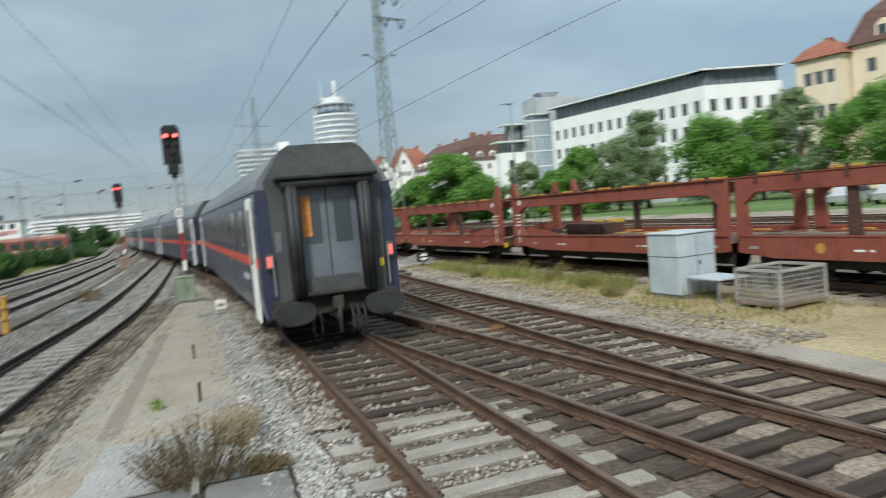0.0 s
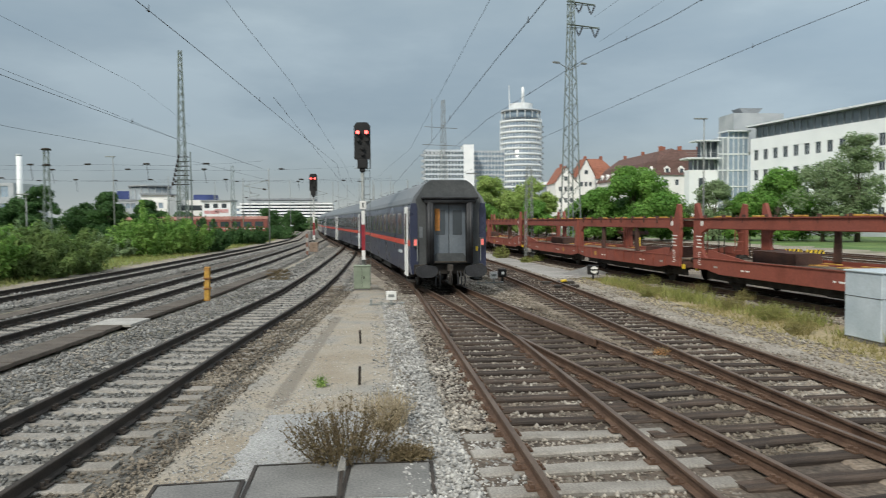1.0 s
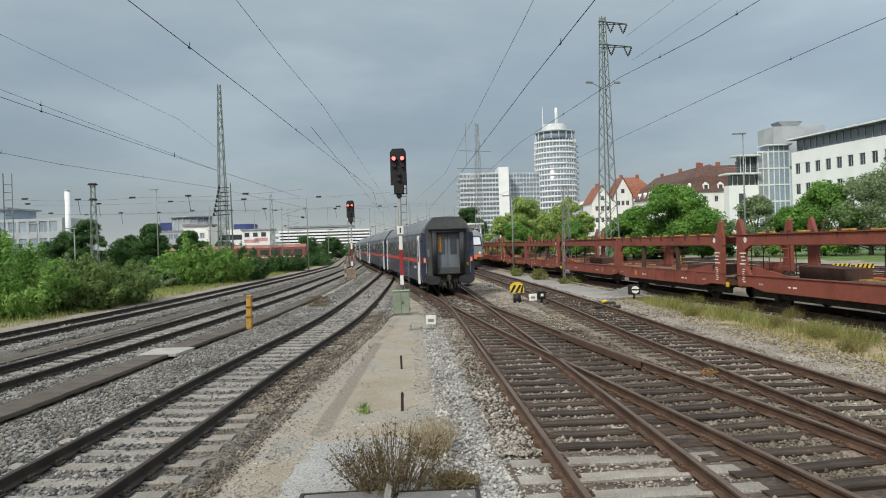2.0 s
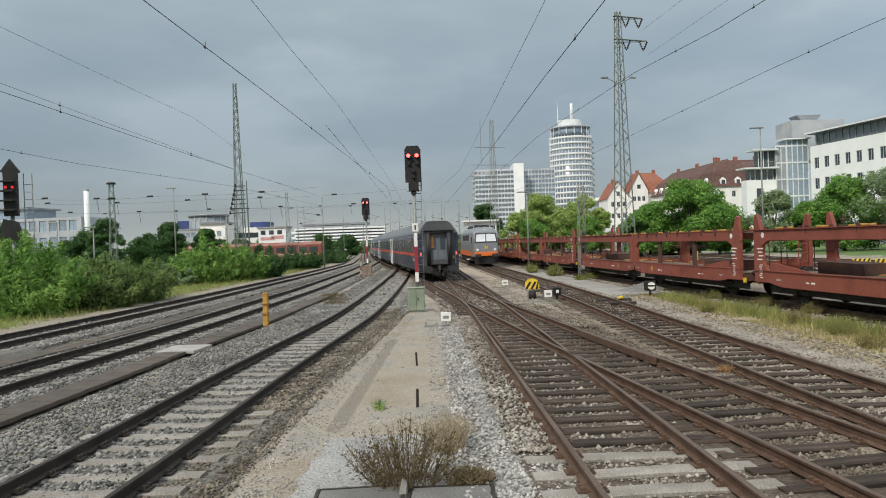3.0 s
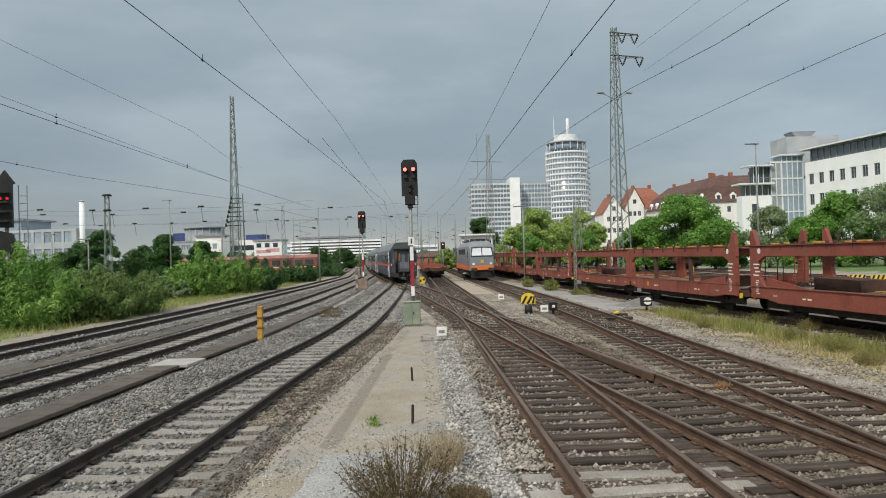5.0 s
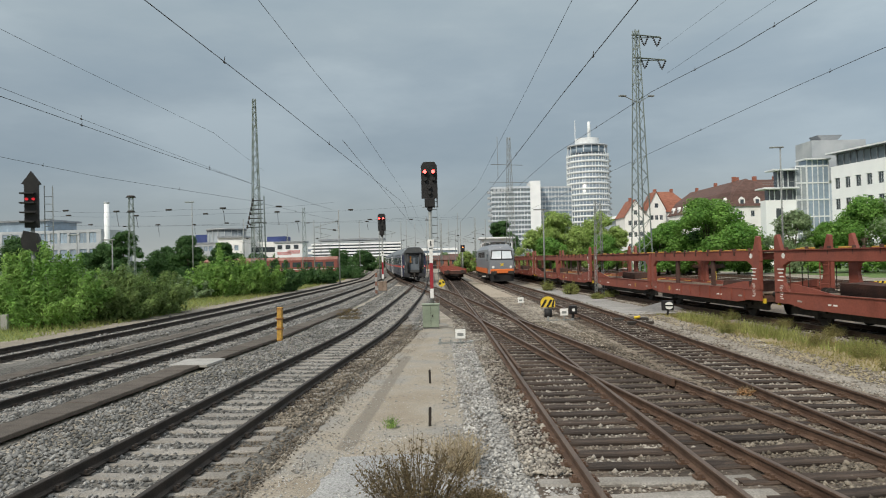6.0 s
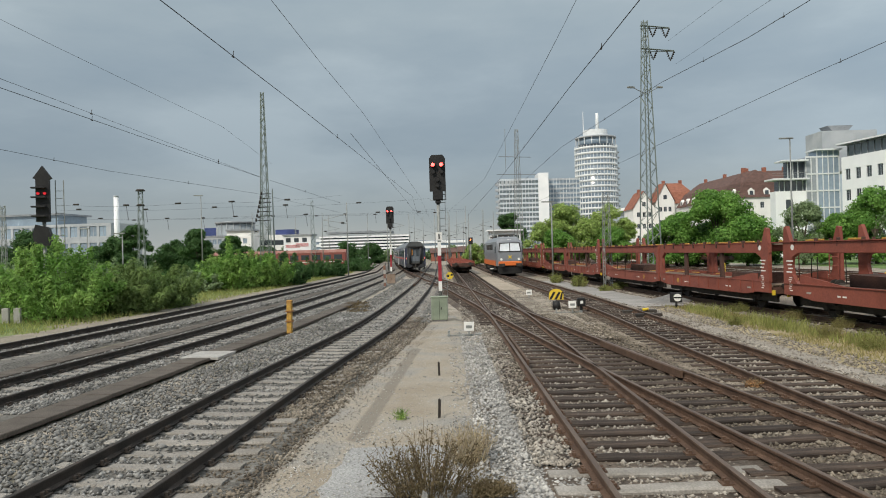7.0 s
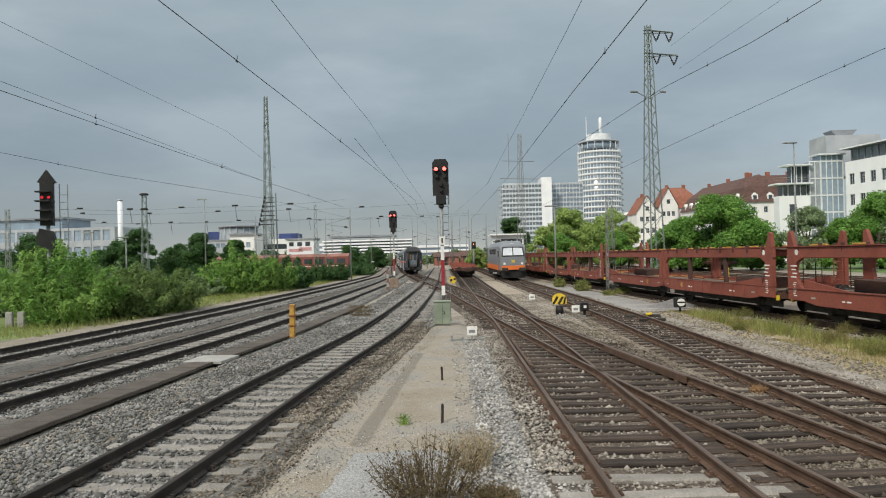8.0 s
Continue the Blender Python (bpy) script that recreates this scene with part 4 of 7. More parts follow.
        for x in (-1.17, 1.17):
            part("end_handrail", rod(bmesh.new(), (x, y1 + e * 0.08, 1.1), (x, y1 + e * 0.08, 1.9), 0.018, n=6), M_STEEL, c)
        bg = part("bogie", boxes((-1.05, -0.93, -1.75, 1.75, 0.42, 0.66), (0.93, 1.05, -1.75, 1.75, 0.42, 0.66), (-1.0, 1.0, -0.2, 0.2, 0.5, 0.72), bevel=0.02), M_UNDER, c, at=pose(0, e * 9.4, 0))
        for yy in (-1.25, 1.25):
            for s in (-1, 1):
                bm = bmesh.new()
                rod(bm, (s * 0.70, yy, 0.46), (s * 0.82, yy, 0.46), 0.46, n=24)
                rod(bm, (s * 0.82, yy, 0.46), (s * 1.1, yy, 0.46), 0.13, n=10)
                part("wheel", bm, M_UNDER, bg)
    part("underframe_box", boxes((-1.2, 1.2, -4.5, -1.2, 0.3, 0.75), (-1.2, 1.2, 0.4, 3.8, 0.35, 0.75), (-1.15, 1.15, 4.3, 5.6, 0.28, 0.75), bevel=0.03), M_UNDER, c)
    return c


COACHES = [build_coach()]
for i in range(5):
    COACHES.append(copy_thing(COACHES[0], Matrix()))
COACHES[0]["label"] = "last dark blue coach of the train with lit red tail lights"

# arc length along the train's way
ARC = np.concatenate([[0], np.cumsum(np.hypot(np.diff(P_SLIP), np.diff(YS)))])


def on_way(s):
    return Vector((float(np.interp(s, ARC, P_SLIP)), float(np.interp(s, ARC, YS)), 0))


def coach_pose(index, t):
    rear = np.interp(14.3, YS, ARC) + 11.3 * t + 0.075 * t * t + index * (COACH_LEN + 0.8)
    a, b = on_way(rear + 3.7), on_way(rear + COACH_LEN - 3.7)
    for p in (a, b):
        p.x += float(np.interp(p.y, [16, 24, 36, 60], [0.02, 0.08, 0.2, 0.17]))
    d = b - a
    m = (a + b) / 2
    return pose(m.x, m.y, 0, 0, 0, math.degrees(math.atan2(-d.x, d.y)))


# ---- car carrier wagons ----
UNIT = 11.35


def build_carrier():
    """One of the two halves of a carrier; the horned end is at +y, the joint at -y."""
    w = thing("car_carrier_wagon", "rust-red two-deck car carrier wagon, empty, with yellow wheel chocks", "railway wagon", group="car carrier wagons on the siding")
    h = UNIT / 2
    for s in (-1, 1):
        o = [(-h + 0.15, 0.72), (-h + 1.2, 0.60), (h - 2.0, 0.60), (h - 1.2, 0.72), (h - 0.25, 0.72), (h - 0.25, 1.12), (-h + 0.15, 1.12)]
        part("side_sill", prism(bmesh.new(), o, s * 1.42 - 0.05, s * 1.42 + 0.05, axis="x"), M_RED, w)
        part("upper_beam", boxes((s * 1.40 - 0.06, s * 1.40 + 0.06, -h + 0.12, h - 0.2, 2.2, 2.58), bevel=0.02), M_RED, w)
        for yy in (-2.6, 1.2) if s > 0 else ():
            part("knee_brace", prism(bmesh.new(), [(yy, 1.12), (yy + 0.34, 1.12), (yy + 0.26, 2.22), (yy + 0.02, 2.22)], 1.30, 1.38, axis="x"), M_RED_DARK, w)
        part("upper_flange", boxes((s * 1.36 - 0.16, s * 1.36 + 0.12, -h + 0.12, h - 0.2, 2.58, 2.61)), M_RED, w)
        part("upper_track", boxes((s * 0.95 - 0.28, s * 0.95 + 0.28, -h + 0.2, h - 0.3, 2.50, 2.54)), M_DECK, w)
        # posts: broad gusset at the horned end, narrow at the joint
        part("end_post", prism(bmesh.new(), [(h - 1.25, 1.1), (h - 0.25, 1.1), (h - 0.25, 2.4), (h - 0.32, 3.12), (h - 0.46, 3.16), (h - 0.72, 2.58), (h - 1.2, 2.22), (h - 0.80, 2.05), (h - 0.72, 1.78), (h - 0.80, 1.45), (h - 0.98, 1.22)], s * 1.405 - 0.07, s * 1.405 + 0.07, axis="x"), M_RED, w)
        part("joint_post", prism(bmesh.new(), [(-h + 0.12, 1.1), (-h + 0.52, 1.1), (-h + 0.42, 1.95), (-h + 0.8, 2.24), (-h + 0.12, 2.24)], s * 1.405 - 0.07, s * 1.405 + 0.07, axis="x"), M_RED, w)
        r = random.Random(4)
        for i in range(9):
            yy = -h + 0.8 + i * 1.2
            part("stake", boxes((s * 1.43 - 0.03, s * 1.43 + 0.07, yy - 0.04, yy + 0.04, 2.42, 2.70), bevel=0.01), M_RED_DARK, w)
        for i in range(5):
            yy = -h + 1.3 + i * 2.1 + r.uniform(-0.4, 0.4)
            part("wheel_chock", boxes((s * 1.28 - 0.05, s * 1.28 + 0.05, yy - 0.35, yy + 0.35, 2.612, 2.67), bevel=0.012), M_YELLOW, w, "worn yellow chock")
        # marks
        x = s * 1.474
        part("white_disc", rod(bmesh.new(), (s * 1.47, h - 0.85, 2.40), (s * 1.482, h - 0.85, 2.40), 0.1, n=14), M_WHITE, w)
        for k in range(4):
            part("lettering", boxes((x - 0.003, x + 0.004, h - 0.85 + 0.05 * (k % 2), h - 0.45 - 0.06 * (k % 3), 1.9 - 0.13 * k, 1.945 - 0.13 * k)), M_WHITE, w, "row of small white lettering, unreadable")
        for yy, ww in ((2.2, 0.16), (1.9, 0.2), (-2.4, 0.24), (-2.05, 0.1)):
            part("lettering", boxes((x - 0.003, x + 0.002, yy, yy + ww, 0.80, 0.85)), M_WHITE, w)
        for k in range(7):
            part("lettering", boxes((x - 0.003, x + 0.004, h - 0.80 + 0.04 * (k % 3), h - 0.62 + 0.05 * (k % 2), 1.32 - 0.075 * k, 1.352 - 0.075 * k)), M_WHITE, w)
        part("yellow_ring", rod(bmesh.new(), (s * 1.465, -3.2, 0.86), (s * 1.478, -3.2, 0.86), 0.12, n=14), M_YELLOW, w)
        part("deck_rail", boxes((s * 1.0 - 0.03, s * 1.0 + 0.03, -h + 0.6, h - 1.4, 1.0, 1.05), bevel=0.01), M_RED, w)
        for i in range(5):
            yy = -h + 1.6 + i * 1.75 + r.uniform(-0.3, 0.3)
            part("deck_chock", boxes((s * 1.12 - 0.06, s * 1.12 + 0.06, yy - 0.42, yy + 0.42, 1.0, 1.085), bevel=0.012), M_YELLOW, w, "worn yellow chock")
        # brake gear is assumed, added to fill the shaded gap under the wagon
        part("brake_cylinder", boxes((s * 0.7 - 0.16, s * 0.7 + 0.16, -2.3, -0.9, 0.28, 0.66), bevel=0.03), M_UNDER, w)
        part("air_tank", rod(bmesh.new(), (s * 0.72, 0.2, 0.48), (s * 0.72, 2.1, 0.48), 0.19, n=12), M_UNDER, w)
        # dark strip added to stand for the shade under the wagon
        part("solebar", boxes((s * 0.98 - 0.05, s * 0.98 + 0.05, -h + 0.4, h - 0.5, 0.34, 0.66), bevel=0.01), M_UNDER, w)
        part("edge_flange", boxes((s * 1.46 - 0.05, s * 1.46 + 0.03, -h + 0.15, h - 0.25, 1.12, 1.15)), M_RED, w)
        for i in range(10):
            yy = -h + 0.9 + i * 1.0
            part("stiffener", boxes((s * 1.47 - 0.005, s * 1.47 + 0.035, yy - 0.02, yy + 0.02, 0.66, 1.12)), M_RED, w)
        part("tread_plate", prism(bmesh.new(), [(h - 3.6, 1.15), (h - 1.2, 1.15), (h - 1.2, 1.42), (h - 1.5, 1.42)], s * 1.41 - 0.03, s * 1.41 + 0.03, axis="x"), M_RED, w)
        for k in range(2):
            part("strap", boxes((s * 0.8 - 0.2, s * 0.8 + 0.25, -0.6 + k * 1.9, 0.5 + k * 1.9, 1.0, 1.03), bevel=0.008), M_YELLOW, w, "yellow lashing strap left on the deck")
        for yy in (h - 1.9, -h + 0.5):
            part("worn_patch", boxes((x - 0.003, x + 0.0015, yy, yy + 0.26, 0.82, 0.88)), M_SLAB_PALE, w, "pale worn stencil patch")
        for yy in (-h + 1.9, h - 2.1):
            bm = bmesh.new()
            rod(bm, (s * 0.70, yy, 0.36), (s * 0.82, yy, 0.36), 0.36, n=20)
            rod(bm, (s * 0.82, yy, 0.36), (s * 1.12, yy, 0.36), 0.11, n=10)
            box(bm, s * 1.05 - 0.06, s * 1.05 + 0.06, yy - 0.5, yy + 0.5, 0.48, 0.58)
            part("wheel", bm, M_UNDER, w)
        bm = bmesh.new()
        rod(bm, (s * 0.87, h - 0.3, 0.95), (s * 0.87, h + 0.12, 0.95), 0.1, n=10)
        rod(bm, (s * 0.87, h + 0.1, 0.95), (s * 0.87, h + 0.16, 0.95), 0.22, n=16)
        part("buffer", bm, M_UNDER, w)
        part("yellow_handle", boxes((s * 1.3 - 0.05, s * 1.3 + 0.05, h - 0.28, h - 0.2, 0.62, 0.8)), M_YELLOW2, w)
    part("lower_deck", boxes((-1.37, 1.37, -h + 0.15, h - 0.3, 0.92, 1.0)), M_DECK, w)
    part("underframe", boxes((-0.35, 0.35, -h + 0.1, h - 0.2, 0.62, 0.92), (-1.3, 1.3, -0.15, 0.15, 0.66, 0.92), (-1.3, 1.3, h - 0.6, h - 0.3, 0.66, 0.98)), M_RED_DARK, w)
    part("wheel_well", prism(bmesh.new(), [(h - 3.9, 1.0), (h - 1.5, 1.0), (h - 1.5, 1.42), (h - 3.8, 1.38)], 0.15, 1.15, axis="x"), M_RED_DARK, w, "dark raised wheel well cover")
    for yy in (-h + 0.6, h - 0.6):
        part("cross_beam", boxes((-1.35, 1.35, yy - 0.08, yy + 0.08, 2.36, 2.5)), M_RED, w)
    for x in (-1.2, -0.85):
        part("ladder_stile", rod(bmesh.new(), (x, h - 0.18, 1.1), (x, h - 0.18, 2.6), 0.02, n=6), M_RED, w)
    for k in range(4):
        part("ladder_rung", rod(bmesh.new(), (-1.2, h - 0.18, 1.3 + k * 0.35), (-0.85, h - 0.18, 1.3 + k * 0.35), 0.016, n=6), M_RED, w)
    for x in (-0.4, 0.9):
        part("end_rail", rod(bmesh.new(), (x, h - 0.2, 1.0), (x, h - 0.2, 2.0), 0.02, n=6), M_UNDER, w)
    return w


def on_line(path, y, half):
    a, b = Vector((x_on(path, y - half), y - half, 0)), Vector((x_on(path, y + half), y + half, 0))
    m, d = (a + b) / 2, b - a
    return m.x, m.y, math.degrees(math.atan2(-d.x, d.y))


carrier = build_carrier()
JOINT = 26.1
slots = []
for k in range(-1, 7):
    c0 = JOINT + (2 * k) * (UNIT + 0.25) / 1.0
    slots += [(c0 - UNIT / 2 - 0.25, False), (c0 + UNIT / 2 + 0.25, True)]
for i, (yc, flip) in enumerate(slots):
    x, y, a = on_line(P_WAGON, yc, 4)
    m = pose(x, y, 0, 0, 0, a + (180 if flip else 0))
    if i == 0:
        carrier.matrix_basis = m
    else:
        copy_thing(carrier, m)


# ---- flat wagons on the straight track ----
def build_flat(paint, label, group=""):
    w = thing("flat_wagon", label, "railway wagon", group=group)
    h = 6.6
    for s in (-1, 1):
        part("side_sill", boxes((s * 1.38 - 0.06, s * 1.38 + 0.06, -h, h, 0.72, 1.05), bevel=0.02), paint, w)
        for i in range(8):
            part("stake", boxes((s * 1.40 - 0.04, s * 1.40 + 0.04, -h + 0.4 + i * 1.75, -h + 0.52 + i * 1.75, 1.05, 1.32)), paint, w)
        for e in (-1, 1):
            bm = bmesh.new()
            rod(bm, (s * 0.87, e * h, 0.98), (s * 0.87, e * (h + 0.45), 0.98), 0.1, n=10)
            rod(bm, (s * 0.87, e * (h + 0.42), 0.98), (s * 0.87, e * (h + 0.5), 0.98), 0.22, n=14)
            part("buffer", bm, M_UNDER, w)
            part("wheel", rod(bmesh.new(), (s * 0.7, e * 4.6, 0.42), (s * 0.83, e * 4.6, 0.42), 0.42, n=18), M_UNDER, w)
    part("deck", boxes((-1.34, 1.34, -h + 0.05, h - 0.05, 0.98, 1.07)), mat("pale_red_deck", (0.26, 0.10, 0.07), (0.38, 0.17, 0.12), rough=0.85, scale=1.2, fine=14), w)
    for e in (-1, 1):
        part("end_beam", boxes((-1.35, 1.35, e * h - 0.06, e * h + 0.06, 0.66, 1.1)), M_RED_DARK, w)
    part("underframe", boxes((-0.5, 0.5, -h, h, 0.5, 0.9), (-1.1, 1.1, -5.3, -3.9, 0.25, 0.7), (-1.1, 1.1, 3.9, 5.3, 0.25, 0.7)), M_UNDER, w)
    for yy in (-3, 0, 3):
        part("cross_rib", boxes((-1.3, 1.3, yy - 0.1, yy + 0.1, 1.07, 1.22)), paint, w)
    return w


flat = build_flat(M_RED, "low rust-red empty flat wagon", "flat wagons on the straight track")
for i in range(4):
    x, y, a = on_line(P_STRAIGHT, 94 + i * 14.4, 4)
    if i == 0:
        flat.matrix_basis = pose(x, y, 0, 0, 0, a)
    else:
        copy_thing(flat, pose(x, y, 0, 0, 0, a))


x, y, a = on_line(P_BACK[3], 91.5, 4)
build_flat(M_RED_DARK, "low dark brown flat wagon on a far siding").matrix_basis = pose(x, y, 0, 0, 0, a)


# ---- locomotive ----
def build_loco(m):
    c = thing("locomotive", "grey electric locomotive with orange lower band, standing", "locomotive", m)
    # nose rows: (y, half width, lower z, shoulder z, roof z)
    rows = [(-9.55, 1.05, 1.0, 1.55, 1.6), (-9.5, 1.20, 0.95, 2.25, 2.35), (-9.15, 1.32, 0.95, 3.25, 3.45), (-8.6, 1.38, 0.95, 3.45, 3.85), (-7.9, 1.42, 0.95, 3.45, 3.95), (7.9, 1.42, 0.95, 3.45, 3.95), (8.6, 1.38, 0.95, 3.45, 3.85), (9.15, 1.32, 0.95, 3.25, 3.45), (9.5, 1.20, 0.95, 2.25, 2.35), (9.55, 1.05, 1.0, 1.55, 1.6)]
    v, f = [], []
    for y, w, z0, zs, zr in rows:
        v += [(-w, y, z0), (-w, y, z0 + (zs - z0) * 0.6), (-w * 0.96, y, zs), (-w * 0.6, y, zr), (w * 0.6, y, zr), (w * 0.96, y, zs), (w, y, z0 + (zs - z0) * 0.6), (w, y, z0)]
    for i in range(len(rows) - 1):
        for j in range(8):
            a, b = i * 8 + j, i * 8 + (j + 1) % 8
            f.append((a, a + 8, b + 8, b))
    f += [tuple(range(7, -1, -1))[::-1], tuple(range(len(v) - 8, len(v)))[::-1]]
    part("body", (v, [], f), M_LOCO_GREY, c)
    for s in (-1, 1):
        part("orange_band", boxes((s * 1.425 - 0.012, s * 1.425 + 0.012, -8.6, 8.6, 0.95, 1.5)), M_LOCO_ORANGE, c, "orange lower band")
        part("side_grille", boxes(*[(s * 1.415 - 0.012, s * 1.415 + 0.012, -5 + i * 2.4, -3.2 + i * 2.4, 2.6, 3.2) for i in range(4)]), M_UNDER, c)
        for e in (-1, 1):
            part("cab_side_window", boxes((s * 1.40 - 0.03, s * 1.40 + 0.03, e * 8.2 - 0.35, e * 8.2 + 0.35, 2.3, 2.95)), M_GLASS, c)
            bm = bmesh.new()
            rod(bm, (s * 0.87, e * 9.3, 1.02), (s * 0.87, e * 9.85, 1.02), 0.12, n=12)
            box(bm, s * 0.87 - 0.3, s * 0.87 + 0.3, *sorted((e * 9.82, e * 9.92)), 0.84, 1.2, bevel=0.03)
            part("buffer", bm, M_UNDER, c)
            part("headlight", rod(bmesh.new(), (s * 0.9, e * 9.45, 1.62), (s * 0.9, e * 9.60, 1.62), 0.13, n=12), M_WHITE, c)
            part("windscreen", prism(bmesh.new(), [(s * 0.05, -0.42), (s * 1.06, -0.42), (s * 0.94, 0.36), (s * 0.05, 0.40)], -0.02, 0.02), M_WINDSCREEN, c, "windscreen pane with painted pale reflection", at=pose(0, e * 9.39, 2.86, e * 18, 0, 0))
    for e in (-1, 1):
        part("windscreen_surround", prism(bmesh.new(), [(-1.18, -0.52), (1.18, -0.52), (1.04, 0.48), (-1.04, 0.48)], -0.02, 0.02), M_BLACK, c, at=pose(0, e * 9.36, 2.86, e * 18, 0, 0))
        part("nose_band", boxes((-1.2, 1.2, *sorted((e * 9.3, e * 9.6)), 0.95, 1.42), bevel=0.06), M_LOCO_ORANGE, c, "orange nose band")
        part("snow_plough", prism(bmesh.new(), [(-1.3, 0.95), (1.3, 0.95), (1.15, 0.15), (-1.15, 0.15)], *sorted((e * 9.1, e * 9.4))), M_BLACK, c)
        part("emblem", prism(bmesh.new(), [(-0.2, 1.68), (-0.1, 1.68), (0, 1.8), (0.1, 1.68), (0.2, 1.68), (0.1, 1.85), (0.2, 2.0), (0.1, 2.0), (0, 1.9), (-0.1, 2.0), (-0.2, 2.0), (-0.1, 1.85)], *sorted((e * 9.5, e * 9.57))), M_YELLOW2, c, "small yellow emblem shape")
        part("roof_light", boxes((-0.2, 0.2, *sorted((e * 8.7, e * 8.9)), 3.5, 3.66), bevel=0.03), M_WHITE, c)
        bg = part("bogie", boxes((-1.25, -1.05, -2.1, 2.1, 0.45, 0.8), (1.05, 1.25, -2.1, 2.1, 0.45, 0.8), bevel=0.03), M_UNDER, c, at=pose(0, e * 5.2, 0))
        for yy in (-1.5, 1.5):
            part("wheel", rod(bmesh.new(), (-0.8, yy, 0.55), (0.8, yy, 0.55), 0.55, n=20), M_UNDER, bg)
    bm = bmesh.new()
    for y0 in (-6.2, 5.2):
        for a, b in (((-0.7, y0, 3.9), (-0.7, y0 + 1.6, 4.15)), ((0.7, y0, 3.9), (0.7, y0 + 1.6, 4.15)), ((-0.7, y0 + 1.6, 4.15), (0.7, y0 + 1.6, 4.15)), ((-0.9, y0, 4.2), (0.9, y0, 4.2))):
            rod(bm, a, b, 0.04, n=6)
        for x in (-0.5, 0.5):
            rod(bm, (x, y0 + 0.4, 3.8), (x, y0 + 0.4, 4.1), 0.09, n=8)
    part("pantograph", bm, M_UNDER, c)
    part("underframe", boxes((-1.3, 1.3, -2.6, 2.6, 0.3, 0.98), (-1.25, 1.25, -9.2, 9.2, 0.8, 0.98)), M_UNDER, c)
    return c


x, y, a = on_line(P_SIDE, 82, 5)
build_loco(pose(x, y, 0, 0, 0, a))

# ---- signals and trackside things ----


def disc(bm, x, y0, y1, z, r, n=16):
    return rod(bm, (x, y0, z), (x, y1, z), r, n=n)


def main_signal(m, head_z, label, lit_mat=M_LAMP_RED):
    s = thing("light_signal", label, "railway signal", m)
    z = head_z
    plate = [(-0.35, z - 1.58), (0.35, z - 1.58), (0.35, z - 0.16), (0.24, z), (-0.24, z), (-0.35, z - 0.16)]
    part("signal_head", prism(bmesh.new(), plate, -0.12, 0.12), M_BLACK, s, "black signal screen")
    for x in (-0.18, 0.18):
        lens = part("lamp_hood", rod(bmesh.new(), (x, -0.32, z - 0.44), (x, -0.12, z - 0.44), 0.115, n=14), M_BLACK, s)
        part("red_lamp", disc(bmesh.new(), x, -0.335, -0.30, z - 0.45, 0.078), lit_mat, lens, "lit red lamp")
    for x, dz in ((-0.18, 0.75), (0.18, 0.75), (0, 1.1), (0, 1.35)):
        part("dark_lamp", rod(bmesh.new(), (x, -0.26, z - dz), (x, -0.12, z - dz), 0.085, n=12), M_BLACK, s)
    part("lower_lamp_box", boxes((-0.22, 0.22, -0.16, 0.16, z - 1.98, z - 1.57), (-0.12, 0.12, -0.1, 0.1, z - 2.12, z - 1.98), bevel=0.03), M_BLACK, s)
    part("cage", rod(rod(rod(bmesh.new(), (0.34, 0.1, z - 1.95), (0.34, 0.1, z - 1.1), 0.018, n=6), (-0.34, 0.15, z - 1.95), (0.36, 0.15, z - 1.95), 0.018, n=6), (0.2, 0.3, z - 2.0), (0.2, 0.3, z - 0.2), 0.018, n=6), M_STEEL, s)
    part("pole", rod(bmesh.new(), (0, 0.05, -0.2), (0, 0.05, z - 1.6), 0.075, n=12), M_STEEL, s)
    for z0, z1, mm in ((0.88, 1.30, M_WHITE), (1.30, 2.42, M_SIGRED), (2.42, 3.02, M_WHITE)):
        part("mast_plate", boxes((-0.075, 0.075, -0.055, -0.035, z0, z1 - 0.006)), mm, s, "red band" if mm is M_SIGRED else "white band")
    part("name_plate", boxes((-0.14, 0.14, -0.06, -0.04, 3.08, 3.44), bevel=0.008), M_WHITE, s, "small white plate with a dark bar")
    part("plate_mark", boxes((-0.03, 0.03, -0.066, -0.06, 3.15, 3.37)), M_BLACK, s)
    part("ladder", boxes((-0.03, -0.01, 0.3, 0.33, -0.2, z - 0.6), (0.29, 0.31, 0.3, 0.33, -0.2, z - 0.6), *[(-0.02, 0.3, 0.305, 0.325, 0.2 + 0.35 * i, 0.225 + 0.35 * i) for i in range(int((z - 0.9) / 0.35))]), M_STEEL, s)
    part("foundation", boxes((-0.3, 0.3, -0.3, 0.4, -0.3, -0.12), bevel=0.02), M_SLAB, s)
    return s


main_signal(pose(-0.29, 31.0, 0, 0, 0, -1), 6.82, "tall black light signal showing two red lights on a red-white pole")
main_signal(pose(-5.15, 66.0, 0, 0, 0, -3), 6.92, "far black light signal showing two red lights")


